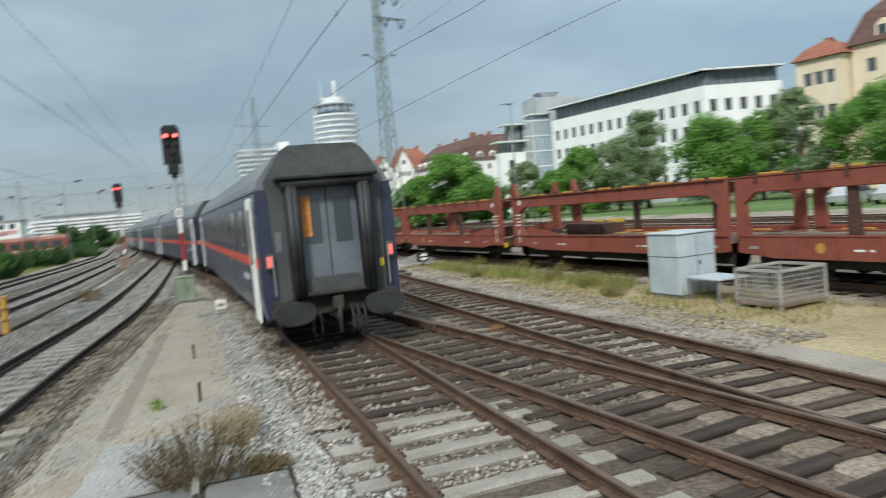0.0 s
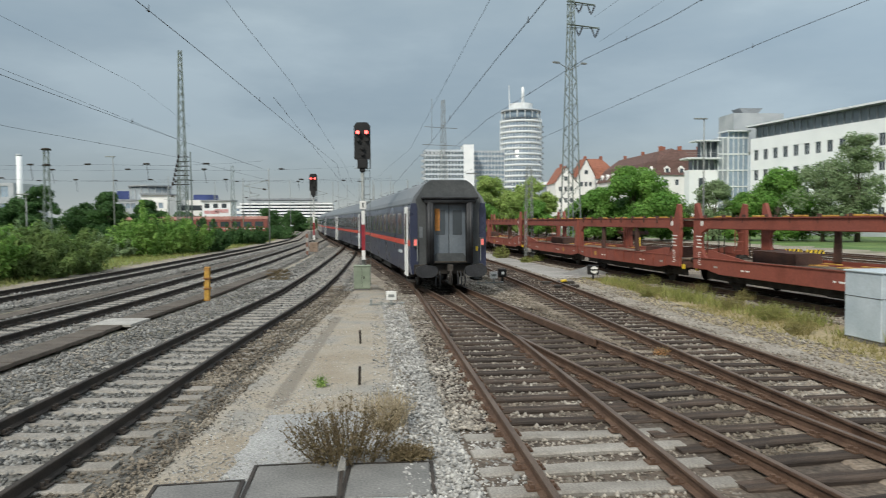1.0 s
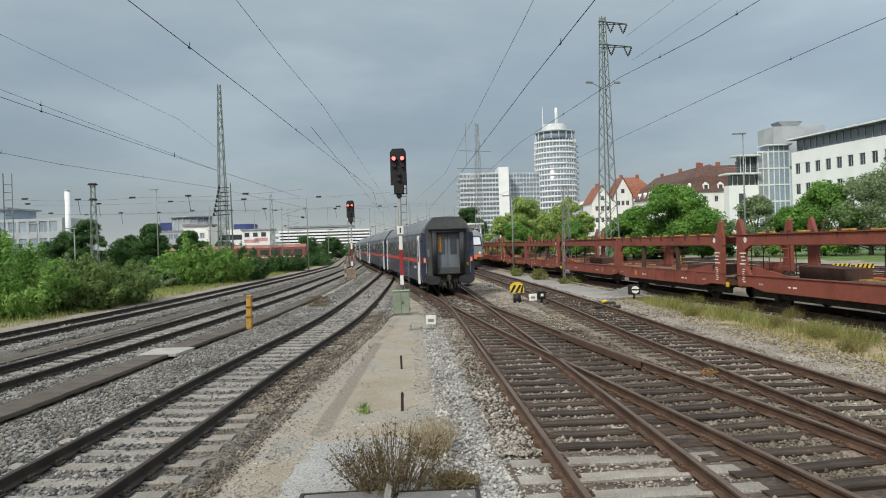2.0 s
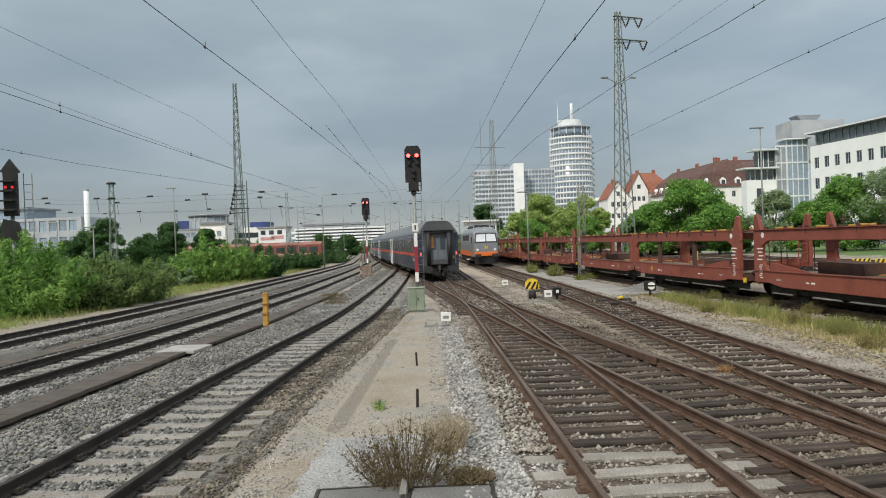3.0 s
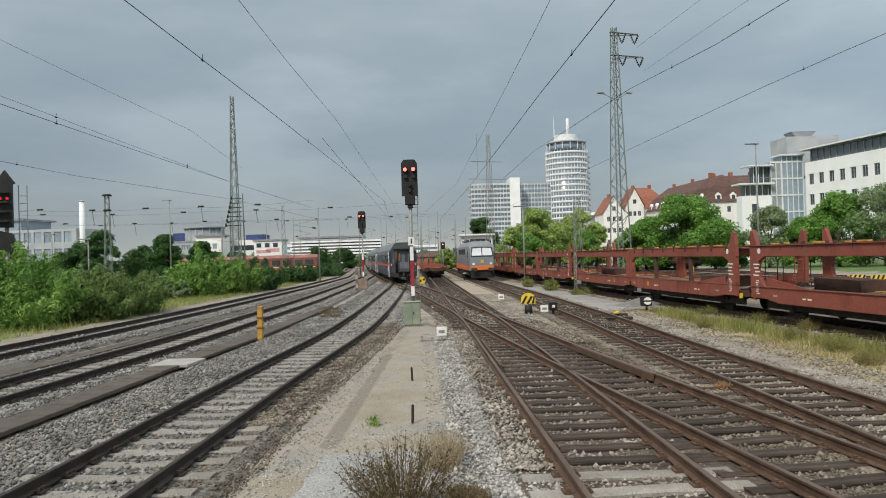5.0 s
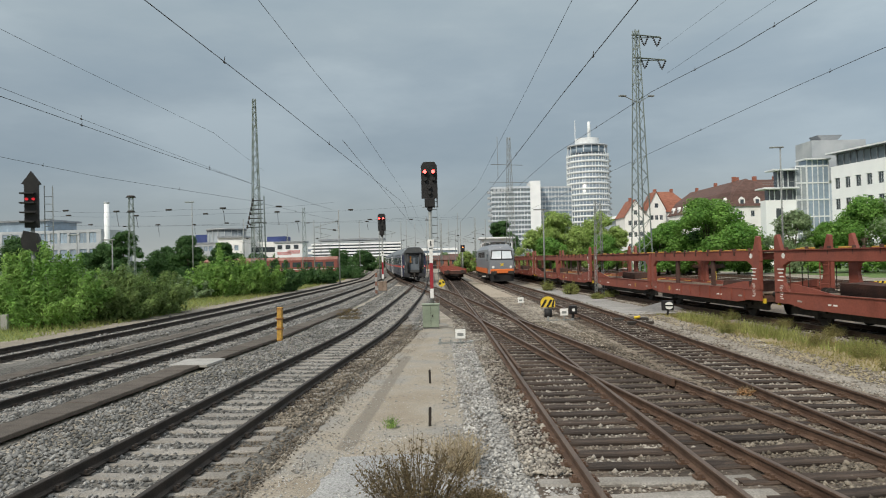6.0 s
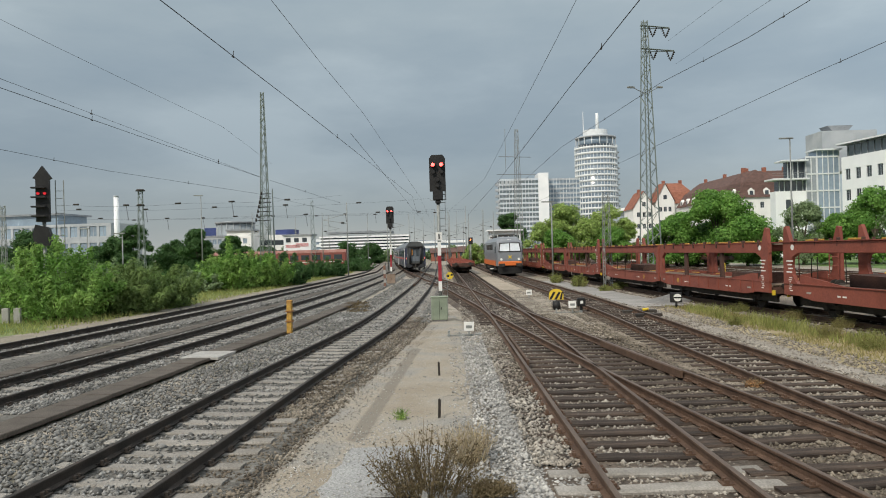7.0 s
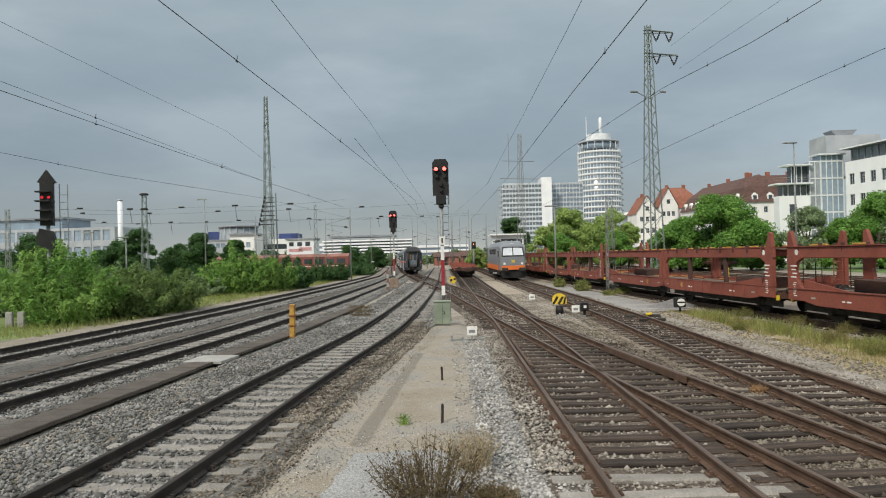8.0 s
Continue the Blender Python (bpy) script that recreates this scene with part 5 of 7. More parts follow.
def cabinet(m, w, d, h, material, label, name="trackside_cabinet"):
    c = thing(name, label, "cabinet", m)
    part("body", boxes((-w / 2, w / 2, -d / 2, d / 2, 0.06, h), bevel=0.02), material, c)
    part("lid", boxes((-w / 2 - 0.03, w / 2 + 0.03, -d / 2 - 0.03, d / 2 + 0.03, h, h + 0.05), bevel=0.015), material, c)
    part("plinth", boxes((-w / 2 + 0.03, w / 2 - 0.03, -d / 2 + 0.03, d / 2 - 0.03, -0.08, 0.06)), M_SLAB, c)
    part("door_seam", boxes((-0.006, 0.006, -d / 2 - 0.006, -d / 2 + 0.01, 0.1, h - 0.05)), M_UNDER, c)
    part("lock", boxes((0.05, 0.09, -d / 2 - 0.02, -d / 2, h * 0.5, h * 0.5 + 0.1)), M_UNDER, c)
    return c


cabinet(pose(-0.33, 28.7, GROUND + 0.06, 0, 0, 0), 0.66, 0.5, 0.95, M_GREENBOX, "green-grey trackside cabinet before the signal")
cabinet(pose(-5.05, 64.2, GROUND + 0.06, 0, 0, 0), 0.75, 0.5, 0.85, mat("brown_cabinet", (0.22, 0.16, 0.12), (0.30, 0.23, 0.18), rough=0.8), "small brown trackside cabinet by the far signal")
big = cabinet(pose(11.55, 14.75, GROUND + 0.06, 0, 0, 2), 1.15, 1.15, 1.55, M_GREYBOX, "light grey metal equipment cabinet on the verge")
part("mid_seam", boxes((-0.58, 0.58, -0.582, -0.576, 1.0, 1.012), (-0.582, -0.576, -0.58, 0.58, 1.0, 1.012)), M_UNDER, big)
tb = thing("metal_bench", "low grey metal stand beside the cabinet", "stand", pose(11.55, 13.45, GROUND + 0.03))
part("top", boxes((-0.45, 0.45, -0.5, 0.6, 0.52, 0.57), bevel=0.01), M_GREYBOX, tb)
for x in (-0.42, 0.38):
    for y in (-0.46, 0.52):
        part("leg", boxes((x, x + 0.05, y, y + 0.05, 0, 0.52)), M_STEEL, tb)
cr = thing("mesh_crate", "pale wire mesh pallet crate on dry grass", "crate", pose(11.85, 11.9, GROUND + 0.03, 0, 0, 4))
for x in (-0.7, 0.65):
    for y in (-0.6, 0.55):
        part("corner_post", boxes((x, x + 0.05, y, y + 0.05, 0, 0.85)), M_SLAB_PALE, cr)
part("rim", boxes((-0.7, 0.7, -0.6, -0.55, 0.8, 0.86), (-0.7, 0.7, 0.55, 0.6, 0.8, 0.86), (-0.7, -0.65, -0.55, 0.55, 0.8, 0.86), (0.65, 0.7, -0.55, 0.55, 0.8, 0.86)), M_SLAB_PALE, cr)
part("pallet", boxes((-0.7, 0.7, -0.6, 0.6, 0.08, 0.14)), M_DECK, cr)
bm = bmesh.new()
for i in range(14):
    u = -0.65 + i * 0.1
    box(bm, u, u + 0.012, -0.59, -0.575, 0.14, 0.8)
    box(bm, u, u + 0.012, 0.57, 0.585, 0.14, 0.8)
for i in range(12):
    u = -0.55 + i * 0.1
    box(bm, -0.69, -0.678, u, u + 0.012, 0.14, 0.8)
for i in range(6):
    z = 0.2 + i * 0.1
    box(bm, -0.69, 0.69, -0.592, -0.58, z, z + 0.012)
    box(bm, -0.695, -0.683, -0.58, 0.58, z, z + 0.012)
part("wire_mesh", bm, M_SLAB_PALE, cr)

# shunting signal with a white disc
dw = thing("dwarf_signal", "low black shunting signal with white disc and black bar", "railway signal", pose(10.25, 31.8, GROUND + 0.02, 0, 0, -14))
part("housing", boxes((-0.27, 0.25, -0.1, 0.1, 0.28, 0.72), bevel=0.03), M_BLACK, dw)
part("white_disc", disc(bmesh.new(), 0.05, -0.125, -0.10, 0.5, 0.17, 20), M_WHITE, dw)
part("black_bar", boxes((-0.12, 0.22, -0.132, -0.126, 0.465, 0.535)), M_BLACK, dw)
part("stem", rod(bmesh.new(), (0, 0, 0), (0, 0, 0.3), 0.05), M_BLACK, dw)

# switch lantern with yellow and black stripes
sl = thing("switch_target", "yellow and black striped switch target on a black drum", "switch lantern", pose(5.0, 32.6, GROUND + 0.03, 0, 0, -8))
part("drum", rod(bmesh.new(), (0, 0, 0), (0, 0, 0.42), 0.19, 0.17, n=16), M_BLACK, sl)
arc = [(0.33 * math.cos(a), 0.72 + 0.26 * math.sin(a)) for a in np.linspace(0, math.pi, 12)]
part("board", prism(bmesh.new(), [(0.33, 0.48)] + arc + [(-0.33, 0.48)], -0.02, 0.02), M_YELLOW2, sl)
for k in (-0.28, -0.04, 0.2):
    part("stripe", prism(bmesh.new(), [(k - 0.05, 0.49), (k + 0.06, 0.49), (min(k + 0.26, 0.31), 0.82), (min(k + 0.15, 0.25), 0.84)], -0.028, -0.021), M_BLACK, sl)


def number_board(m, w=0.33, h=0.3, z=0.2, extra=True, label="small white point number board on a stem"):
    b = thing("number_board", label, "sign", m, group="point number boards")
    part("board", boxes((-w / 2, w / 2, -0.015, 0.015, z, z + h), bevel=0.01), M_WHITE, b)
    part("stem", boxes((-0.03, 0.03, 0.0, 0.04, 0, z + 0.05)), M_STEEL, b)
    part("number_bar", boxes((-w * 0.3, w * 0.3, -0.021, -0.016, z + h * 0.3, z + h * 0.62)), M_STEEL, b, "dark bar in place of a number")
    if extra:
        part("point_rod", boxes((-0.75, 0.45, 0.15, 0.19, 0.03, 0.07), (-0.7, -0.64, 0.1, 0.35, 0.0, 0.2), (-0.35, -0.31, 0.1, 0.13, 0, 0.16), (0.3, 0.42, 0.05, 0.3, 0, 0.1)), M_STEEL, b)
    return b


number_board(pose(0.68, 23.2, GROUND + 0.04, 0, 0, -3))
number_board(pose(5.35, 30.4, GROUND + 0.05, 0, 0, -6), z=0.25)
number_board(pose(4.65, 40.4, GROUND + 0.05, 0, 0, -6), z=0.2, extra=False)
lm = thing("point_lamp", "black point lantern beside a number board", "switch lantern", pose(5.78, 30.7, GROUND + 0.04))
part("case", boxes((-0.17, 0.17, -0.15, 0.15, 0.3, 0.66), bevel=0.03), M_BLACK, lm)
part("white_window", boxes((-0.06, 0.06, -0.158, -0.151, 0.42, 0.54)), M_WHITE, lm)
part("stem", boxes((-0.05, 0.05, -0.05, 0.05, 0, 0.3)), M_BLACK, lm)
mt = thing("point_motor", "low rusty point machine with yellow lever weight", "point machine", pose(8.25, 29.8, GROUND + 0.05, 0, 0, 0))
part("case", boxes((-0.9, 0.5, -0.18, 0.18, 0, 0.14), bevel=0.02), M_UNDER, mt)
part("weight", rod(bmesh.new(), (-0.12, -0.2, 0.16), (0.12, -0.2, 0.19), 0.055, n=12), M_YELLOW2, mt, "yellow lever weight")
pm = thing("point_motor", "rusty point machine between the rails", "point machine", pose(7.9, 27.9, GROUND + 0.08, 0, 0, 0))
part("case", boxes((-0.5, 0.5, -0.15, 0.15, 0, 0.13), bevel=0.02), M_RAIL_DARK, pm)
pd = thing("switch_target", "small round yellow and black switch target", "switch lantern", pose(0.28, 70, GROUND + 0.05))
part("disc", disc(bmesh.new(), 0, -0.03, 0.03, 0.42, 0.36, 20), M_YELLOW2, pd)
part("bar", boxes((-0.3, -0.05, -0.04, -0.031, 0.28, 0.5), (0.1, 0.3, -0.04, -0.031, 0.4, 0.6)), M_BLACK, pd)
part("stem", boxes((-0.04, 0.04, 0, 0.05, 0, 0.2)), M_BLACK, pd)
ds = thing("dwarf_signal", "low black shunting signal on a stem before the locomotive", "railway signal", pose(5.0, 78, GROUND + 0.05))
part("housing", boxes((-0.28, 0.28, -0.1, 0.1, 0.55, 1.05), bevel=0.03), M_BLACK, ds)
part("white_bar", boxes((-0.2, 0.2, -0.11, -0.101, 0.74, 0.84)), M_WHITE, ds)
part("stem", rod(bmesh.new(), (0, 0, 0), (0, 0, 0.56), 0.06), M_BLACK, ds)

# yellow marker post
yp = thing("marker_post", "weathered yellow steel marker post beside the trough", "post", pose(-5.78, 25.8, GROUND + 0.03, 0, 1.2, -4))
part("post", boxes((-0.09, 0.09, -0.09, 0.09, 0, 1.22), bevel=0.02), M_YELLOW, yp)
for z in (0.42, 0.78):
    part("collar", boxes((-0.125, 0.125, -0.125, 0.125, z, z + 0.06), bevel=0.01), mat("rusty_collar", (0.20, 0.09, 0.03), (0.32, 0.16, 0.05), rough=0.9), yp)
part("cap_bolt", boxes((-0.13, -0.04, -0.02, 0.02, 1.12, 1.18), (0.04, 0.13, -0.02, 0.02, 1.15, 1.2)), M_RAIL, yp)
sp = thing("striped_post", "rusty red and white marker post by the far signal", "post", pose(-5.2, 59.3, GROUND + 0.03))
for i in range(5):
    part("band", boxes((-0.09, 0.09, -0.09, 0.09, i * 0.36, i * 0.36 + 0.352)), mat("post_rust", (0.16, 0.08, 0.06), (0.24, 0.13, 0.09)) if i % 2 == 0 else M_SLAB_PALE, sp)
for x, y, ry in ((-0.19, 12.05, 2), (-0.23, 16.1, -1.5)):
    tagged(part("steel_peg", prism(bmesh.new(), [(-0.022, -0.1), (0.022, -0.1), (0.022, 0.30), (0.008, 0.325), (-0.022, 0.31)], -0.02, 0.02), M_RAIL_DARK, at=pose(x, y, GROUND + 0.04, 0, ry, 8)), "thin rusty steel peg in the gravel", "peg", "survey pegs")
tagged(part("iron_cover", rod(bmesh.new(), (0, 0, 0), (0, 0, 0.02), 0.1), M_UNDER, at=pose(8.9, 33.0, GROUND + 0.05)), "small dark iron cover", "cover")

# old pointed signal behind the shrubs
os_ = thing("light_signal", "old black light signal with pointed hood above the shrubs", "railway signal", pose(-21.3, 37.5, 0, 0, 0, 14))
part("screen", prism(bmesh.new(), [(-0.33, 4.75), (0.33, 4.75), (0.33, 7.0), (0.46, 7.05), (0, 7.72), (-0.46, 7.05), (-0.33, 7.0)], -0.12, 0.12), M_BLACK, os_)
for i in range(4):
    part("lamp_hood", boxes((-0.5, 0.2, -0.4, -0.12, 5.0 + i * 0.5, 5.08 + i * 0.5), bevel=0.01), M_BLACK, os_)
for x in (-0.2, 0.12):
    part("red_lamp", disc(bmesh.new(), x, -0.2, -0.15, 6.25, 0.075), mat("dim_red_lamp", (0.5, 0.02, 0.02), (0.5, 0.02, 0.02), emit=(1, 0.03, 0.05, 0.45), bump=0, amount=0), os_, "dimly lit red lamp")
part("route_box", prism(bmesh.new(), [(-0.42, 3.6), (0.4, 3.45), (0.4, 4.0), (0.25, 4.45), (-0.35, 4.6), (-0.5, 4.1)], -0.22, 0.22), M_BLACK, os_)
part("pole", rod(bmesh.new(), (0, 0.1, GROUND - 0.05), (0, 0.1, 4.8), 0.1), M_STEEL, os_)
part("ladder", boxes((0.5, 0.54, 0.3, 0.34, GROUND - 0.05, 7.0), (0.9, 0.94, 0.3, 0.34, GROUND - 0.05, 7.0), *[(0.52, 0.92, 0.31, 0.33, 0.4 * i, 0.4 * i + 0.03) for i in range(17)]), M_STEEL, os_)
tagged(part("kilometre_stone", boxes((-0.42, -0.1, -0.1, 0.1, 0, 0.75), (0.1, 0.42, -0.1, 0.1, 0, 0.75), bevel=0.03), M_SLAB_PALE, at=pose(-20.6, 33.4, GROUND, 0, 0, 8)), "pair of pale concrete marker stones in the grass", "marker")

# ---- masts ----


def lattice(name, label, m, h, w0, w1, steps, leg=0.05, brace=0.025, material=M_MAST, group="lattice masts"):
    t = thing(name, label, "mast", m, group)

    def corner(i, z):
        w = (w0 + (w1 - w0) * z / h) / 2
        return Vector(((-w, w, w, -w)[i], (-w, -w, w, w)[i], z))
    for i in range(4):
        part("leg", rod(bmesh.new(), corner(i, -0.3), corner(i, h), leg, leg * 0.7, n=4), material, t)
    for k in range(steps):
        # panels grow shorter upwards
        z0, z1 = h * (1 - (1 - k / steps) ** 1.15), h * (1 - (1 - (k + 1) / steps) ** 1.15)
        for i in range(4):
            j, q = (i, (i + 1) % 4) if (k + i // 2 + i) % 2 else ((i + 1) % 4, i)
            part("brace", rod(bmesh.new(), corner(j, z0), corner(q, z1), brace, n=4, cap=False), material, t)
    part("foundation", boxes((-w0 * 0.7, w0 * 0.7, -w0 * 0.7, w0 * 0.7, -0.5, -0.18), bevel=0.04), M_SLAB, t)
    return t


mr = lattice("catenary_mast", "tall green-grey lattice mast with cross arms behind the wagons", pose(16.72, 58, 0, 0, 0, 15.5), 21.0, 1.3, 0.34, 26, leg=0.06, brace=0.028)
for z, x1 in ((20.58, 2.3), (18.7, 2.7)):
    arm = part("cross_arm", rod(rod(rod(bmesh.new(), (-0.4, 0, z), (x1, 0, z), 0.05, n=6), (-0.4, 0, z - 0.25), (x1, 0, z - 0.05), 0.035, n=6), (-0.4, -0.2, z), (x1, 0, z), 0.03, n=6), M_MAST, mr)
    for x in (0.75, x1 - 0.35):
        bm = bmesh.new()
        for d in (-0.42, 0.42):
            rod(bm, (x + d * 0.85, 0, z - 0.05), (x, 0, z - 0.85), 0.035, n=6)
            for k in range(4):
                rod(bm, (x + d * 0.85 * (1 - k / 4.5), 0, z - 0.1 - 0.17 * k), (x + d * 0.85 * (1 - (k + 0.3) / 4.5), 0, z - 0.16 - 0.17 * k), 0.085, n=8)
        part("insulator", bm, M_UNDER, arm)
part("lamp_arm", rod(rod(bmesh.new(), (0, 0, 15.0), (-1.2, 0, 15.5), 0.03, n=6), (0, 0, 15.0), (1.1, 0, 15.6), 0.03, n=6), M_STEEL, mr)
part("lamp_head", boxes((-1.7, -1.1, -0.12, 0.12, 15.45, 15.58), (1.0, 1.5, -0.12, 0.12, 15.55, 15.68), bevel=0.02), M_STEEL, mr)

ml = lattice("catenary_mast", "tall dark lattice mast with insulators beside the shrubs", pose(-18.3, 72, 0, 0, 0, 30), 19.3, 1.0, 0.26, 24, leg=0.06, brace=0.03)
for k in range(7):
    z = 6.2 + 0.45 * k
    ar = part("insulator_arm", rod(bmesh.new(), (-1.1 + 0.1 * k, -0.3, z), (0.7, 0.2, z + 0.1), 0.05, n=6), M_UNDER, ml)
    part("insulator", rod(bmesh.new(), (-1.0 + 0.1 * k, -0.3, z - 0.1), (-1.0 + 0.1 * k, -0.3, z + 0.25), 0.09, n=8), M_UNDER, ar)
part("side_pole", rod(bmesh.new(), (1.0, 0.3, -0.3), (0.9, 0.3, 9.5), 0.09, 0.06, n=8), M_MAST, ml)
lattice("lattice_post", "short grey lattice post beside the wagons", pose(10.9, 48, 0, 0, 0, 4), 6.25, 0.5, 0.36, 13, leg=0.03, brace=0.016, material=M_STEEL)
far_mast = lattice("catenary_mast", "slender lattice mast far along the yard", pose(14.6, 141, 0, 0, 0, 20), 26.5, 1.5, 0.5, 20, leg=0.06, brace=0.03, material=M_STEEL)
part("cross_arm", rod(rod(rod(bmesh.new(), (-4, 0, 21), (3, 0, 21), 0.06, n=6), (-4.5, 0, 17.5), (4, 0, 17.5), 0.06, n=6), (-2.5, 0, 18), (-2.5, 0, 26.5), 0.05, n=6), M_STEEL, far_mast)
lt = lattice("light_tower", "dark lattice light tower with round platforms", pose(-43, 100, 0, 0, 0, 10), 12.4, 0.95, 0.5, 12, leg=0.06, brace=0.03)
for z, r in ((12.3, 0.7), (10.2, 0.6)):
    part("platform", rod(bmesh.new(), (0, 0, z), (0, 0, z + 0.25), r, r * 0.7, n=14), M_UNDER, lt)
lattice("catenary_mast", "lattice mast standing on the distant sidings", pose(-24.4, 130, 0, 0, 0, 10), 12.6, 0.9, 0.35, 14, leg=0.06, brace=0.035)
lattice("catenary_mast", "lattice mast standing on the distant sidings", pose(-45, 72, 0, 0, 0, 10), 8.5, 0.45, 0.32, 12, leg=0.04, brace=0.022, material=M_STEEL)


def catenary_pole(x, y, h, arm):
    p = thing("catenary_pole", "slim grey catenary pole with a cantilever arm", "mast", pose(x, y, 0), group="far catenary poles")
    part("pole", rod(bmesh.new(), (0, 0, -0.4), (0, 0, h), 0.09, 0.055, n=8), M_STEEL, p)
    part("cantilever", rod(rod(rod(bmesh.new(), (0, 0, 6.4), (arm, 0, 6.9), 0.035, n=6), (0, 0, 7.6), (arm, 0, 6.9), 0.03, n=6), (arm * 0.8, 0, 6.8), (arm * 0.7, 0, 5.9), 0.025, n=6), M_STEEL, p)
    part("insulator", rod(bmesh.new(), (arm * 0.12, 0, 6.46), (arm * 0.25, 0, 6.52), 0.1, n=8), M_UNDER, p)


for x, y, h, arm in ((-9.2, 112, 9.5, 2.6), (-12.2, 88, 9, -3), (-16.5, 150, 11, 3), (0.5, 130, 10, -2.6), (0.9, 175, 12, 2.6), (3.9, 120, 8.8, -2.4), (-5.2, 165, 11, 2.8), (4.0, 160, 9, 2.5), (8.0, 118, 9, -2.4), (-30, 110, 9.5, 3), (-36, 140, 10, -3), (3.2, 205, 14, -3), (-9, 205, 14, 3), (-28, 170, 12, 3),
                    (4.3, 150, 12.2, -2.6), (-2.3, 152, 11.7, 2.4), (1.0, 172, 11.3, -2.4), (7.5, 140, 10.6, -2.2), (-7.2, 140, 10.2, 2.6), (9.4, 180, 13, -3), (-20.5, 118, 9.6, 2.8), (-33, 156, 11, 3)):
    catenary_pole(x, y, h, arm)


def street_lamp(x, y, h, reach=0.9):
    p = thing("street_lamp", "slim grey street lamp with a flat head", "lamp post", pose(x, y, 0), group="yard lamps")
    part("pole", rod(bmesh.new(), (0, 0, -0.3), (0, 0, h), 0.1, 0.05, n=8), M_STEEL, p)
    part("head", boxes((-reach, reach * 0.3, -0.12, 0.12, h, h + 0.12), bevel=0.03), M_STEEL, p)


for x, y, h in ((29.3, 60, 11.3), (9.9, 66, 6.9), (-31, 90, 10.5), (-38, 75, 6.0), (-32, 70, 5.2), (-42, 60, 5.0)):
    street_lamp(x, y, h)

# ---- overhead wires ----


def wire(name, pts, r, label, sag=0.0):
    pts = [Vector(p) for p in pts]
    fine = []
    for a, b in zip(pts, pts[1:]):
        for k in range(10):
            u = k / 10
            p = a.lerp(b, u)
            p.z -= sag * 4 * u * (1 - u)
            fine.append(p)
    fine.append(pts[-1])
    return tagged(part(name, tube(fine, r * 0.58), M_WIRE), label, "wire", "overhead wires")


RUNS = [([(-8.9, -18, 9), (-6.91, 17.1, 9), (-6.24, 29.1, 9), (-5.2, 50.3, 9), (-3.7, 80.8, 9), (-4.5, 112, 9)], 0.022),
        ([(-17.0, 5, 9.2), (-16.07, 25.4, 9.0), (-15.6, 40, 9), (-14.8, 57.5, 9), (-13.0, 88, 9)], 0.022),
        ([(-17.0, 5, 9.6), (-16.1, 25.4, 9.35), (-15.6, 40, 9.2), (-14.8, 57.5, 9), (-13.0, 88, 9)], 0.014),
        ([(-30, 10, 9), (-24.85, 39.2, 9), (-23.9, 50.5, 9), (-19.07, 71.8, 9), (-16, 110, 9)], 0.022),
        ([(5.3, -10, 9), (5.22, 18.1, 9), (5.1, 28.5, 9), (5.03, 64.1, 9), (3.9, 120, 8.7)], 0.024),
        ([(17.5, -5, 12), (14.5, 27.1, 12), (14.1, 32.5, 12), (12.67, 41, 12), (11.0, 66, 12.0), (8.5, 118, 10)], 0.026),
        ([(24.5, -5, 12), (21.17, 34.05, 12), (20.78, 41.3, 12), (20.0, 70.1, 12), (18.5, 141, 12)], 0.026),
        ([(-4.6, -5, 9), (-4.21, 17.3, 9), (-4.02, 23.3, 9), (-3.6, 32.5, 9), (-2.6, 75, 8.4), (-2.1, 130, 6.9)], 0.013),
        ([(-18, 0, 12), (-16.92, 26.9, 12), (-16.8, 30.6, 12), (-15.83, 50.8, 12), (-17.5, 72, 12)], 0.014),
        ([(3.8, -5, 9.5), (3.54, 18, 9), (3.56, 20.7, 9), (3.4, 60, 8.6), (0.5, 130, 9.8)], 0.012),
        ([(-2.6, 20, 6.0), (-2.4, 75, 5.9), (-1.5, 130, 5.95)], 0.012),
        ([(19.2, 58, 17.4), (22.5, 20, 17.8), (26, -20, 17.4)], 0.016),
        ([(18.6, 58, 19.3), (23, 15, 19.8), (27, -20, 19.3)], 0.016)]
HUNG = []
for pts, r in RUNS:
    HUNG.append(wire("overhead_wire", pts, r, "dark overhead line wire strung along the tracks"))
for y0, xl, xr, z in ((84, -50, -12.2, 9.4), (98, -58, -2, 9.8), (112, -62, 0.5, 9.2), (132, -70, 4, 10.2), (150, -60, 8, 11)):
    span = wire("span_wire", [(xl, y0 + 8, z + 0.6), ((xl + xr) / 2, y0 + 3, z), (xr, y0, z + 0.2)], 0.017, "thin span wire across the yard", sag=0.3)
    k = 0
    for u in np.arange(0.06 + 0.01 * (y0 % 7), 1, 0.19):
        x = xl + (xr - xl) * u
        yy, zz = y0 + 8 * (1 - u), z + 0.6 - 0.4 * u - (0.3 if 0.1 < u < 0.9 else 0)
        ins = bmesh.new()
        rod(ins, (x - 0.35, yy, zz), (x + 0.35, yy, zz), 0.11, n=8)
        if k % 2:
            rod(ins, (x, yy, zz), (x + 0.25, yy, zz - 1.9), 0.03, n=5)
        part("insulator", ins, M_UNDER, span, "dark insulator")
        k += 1
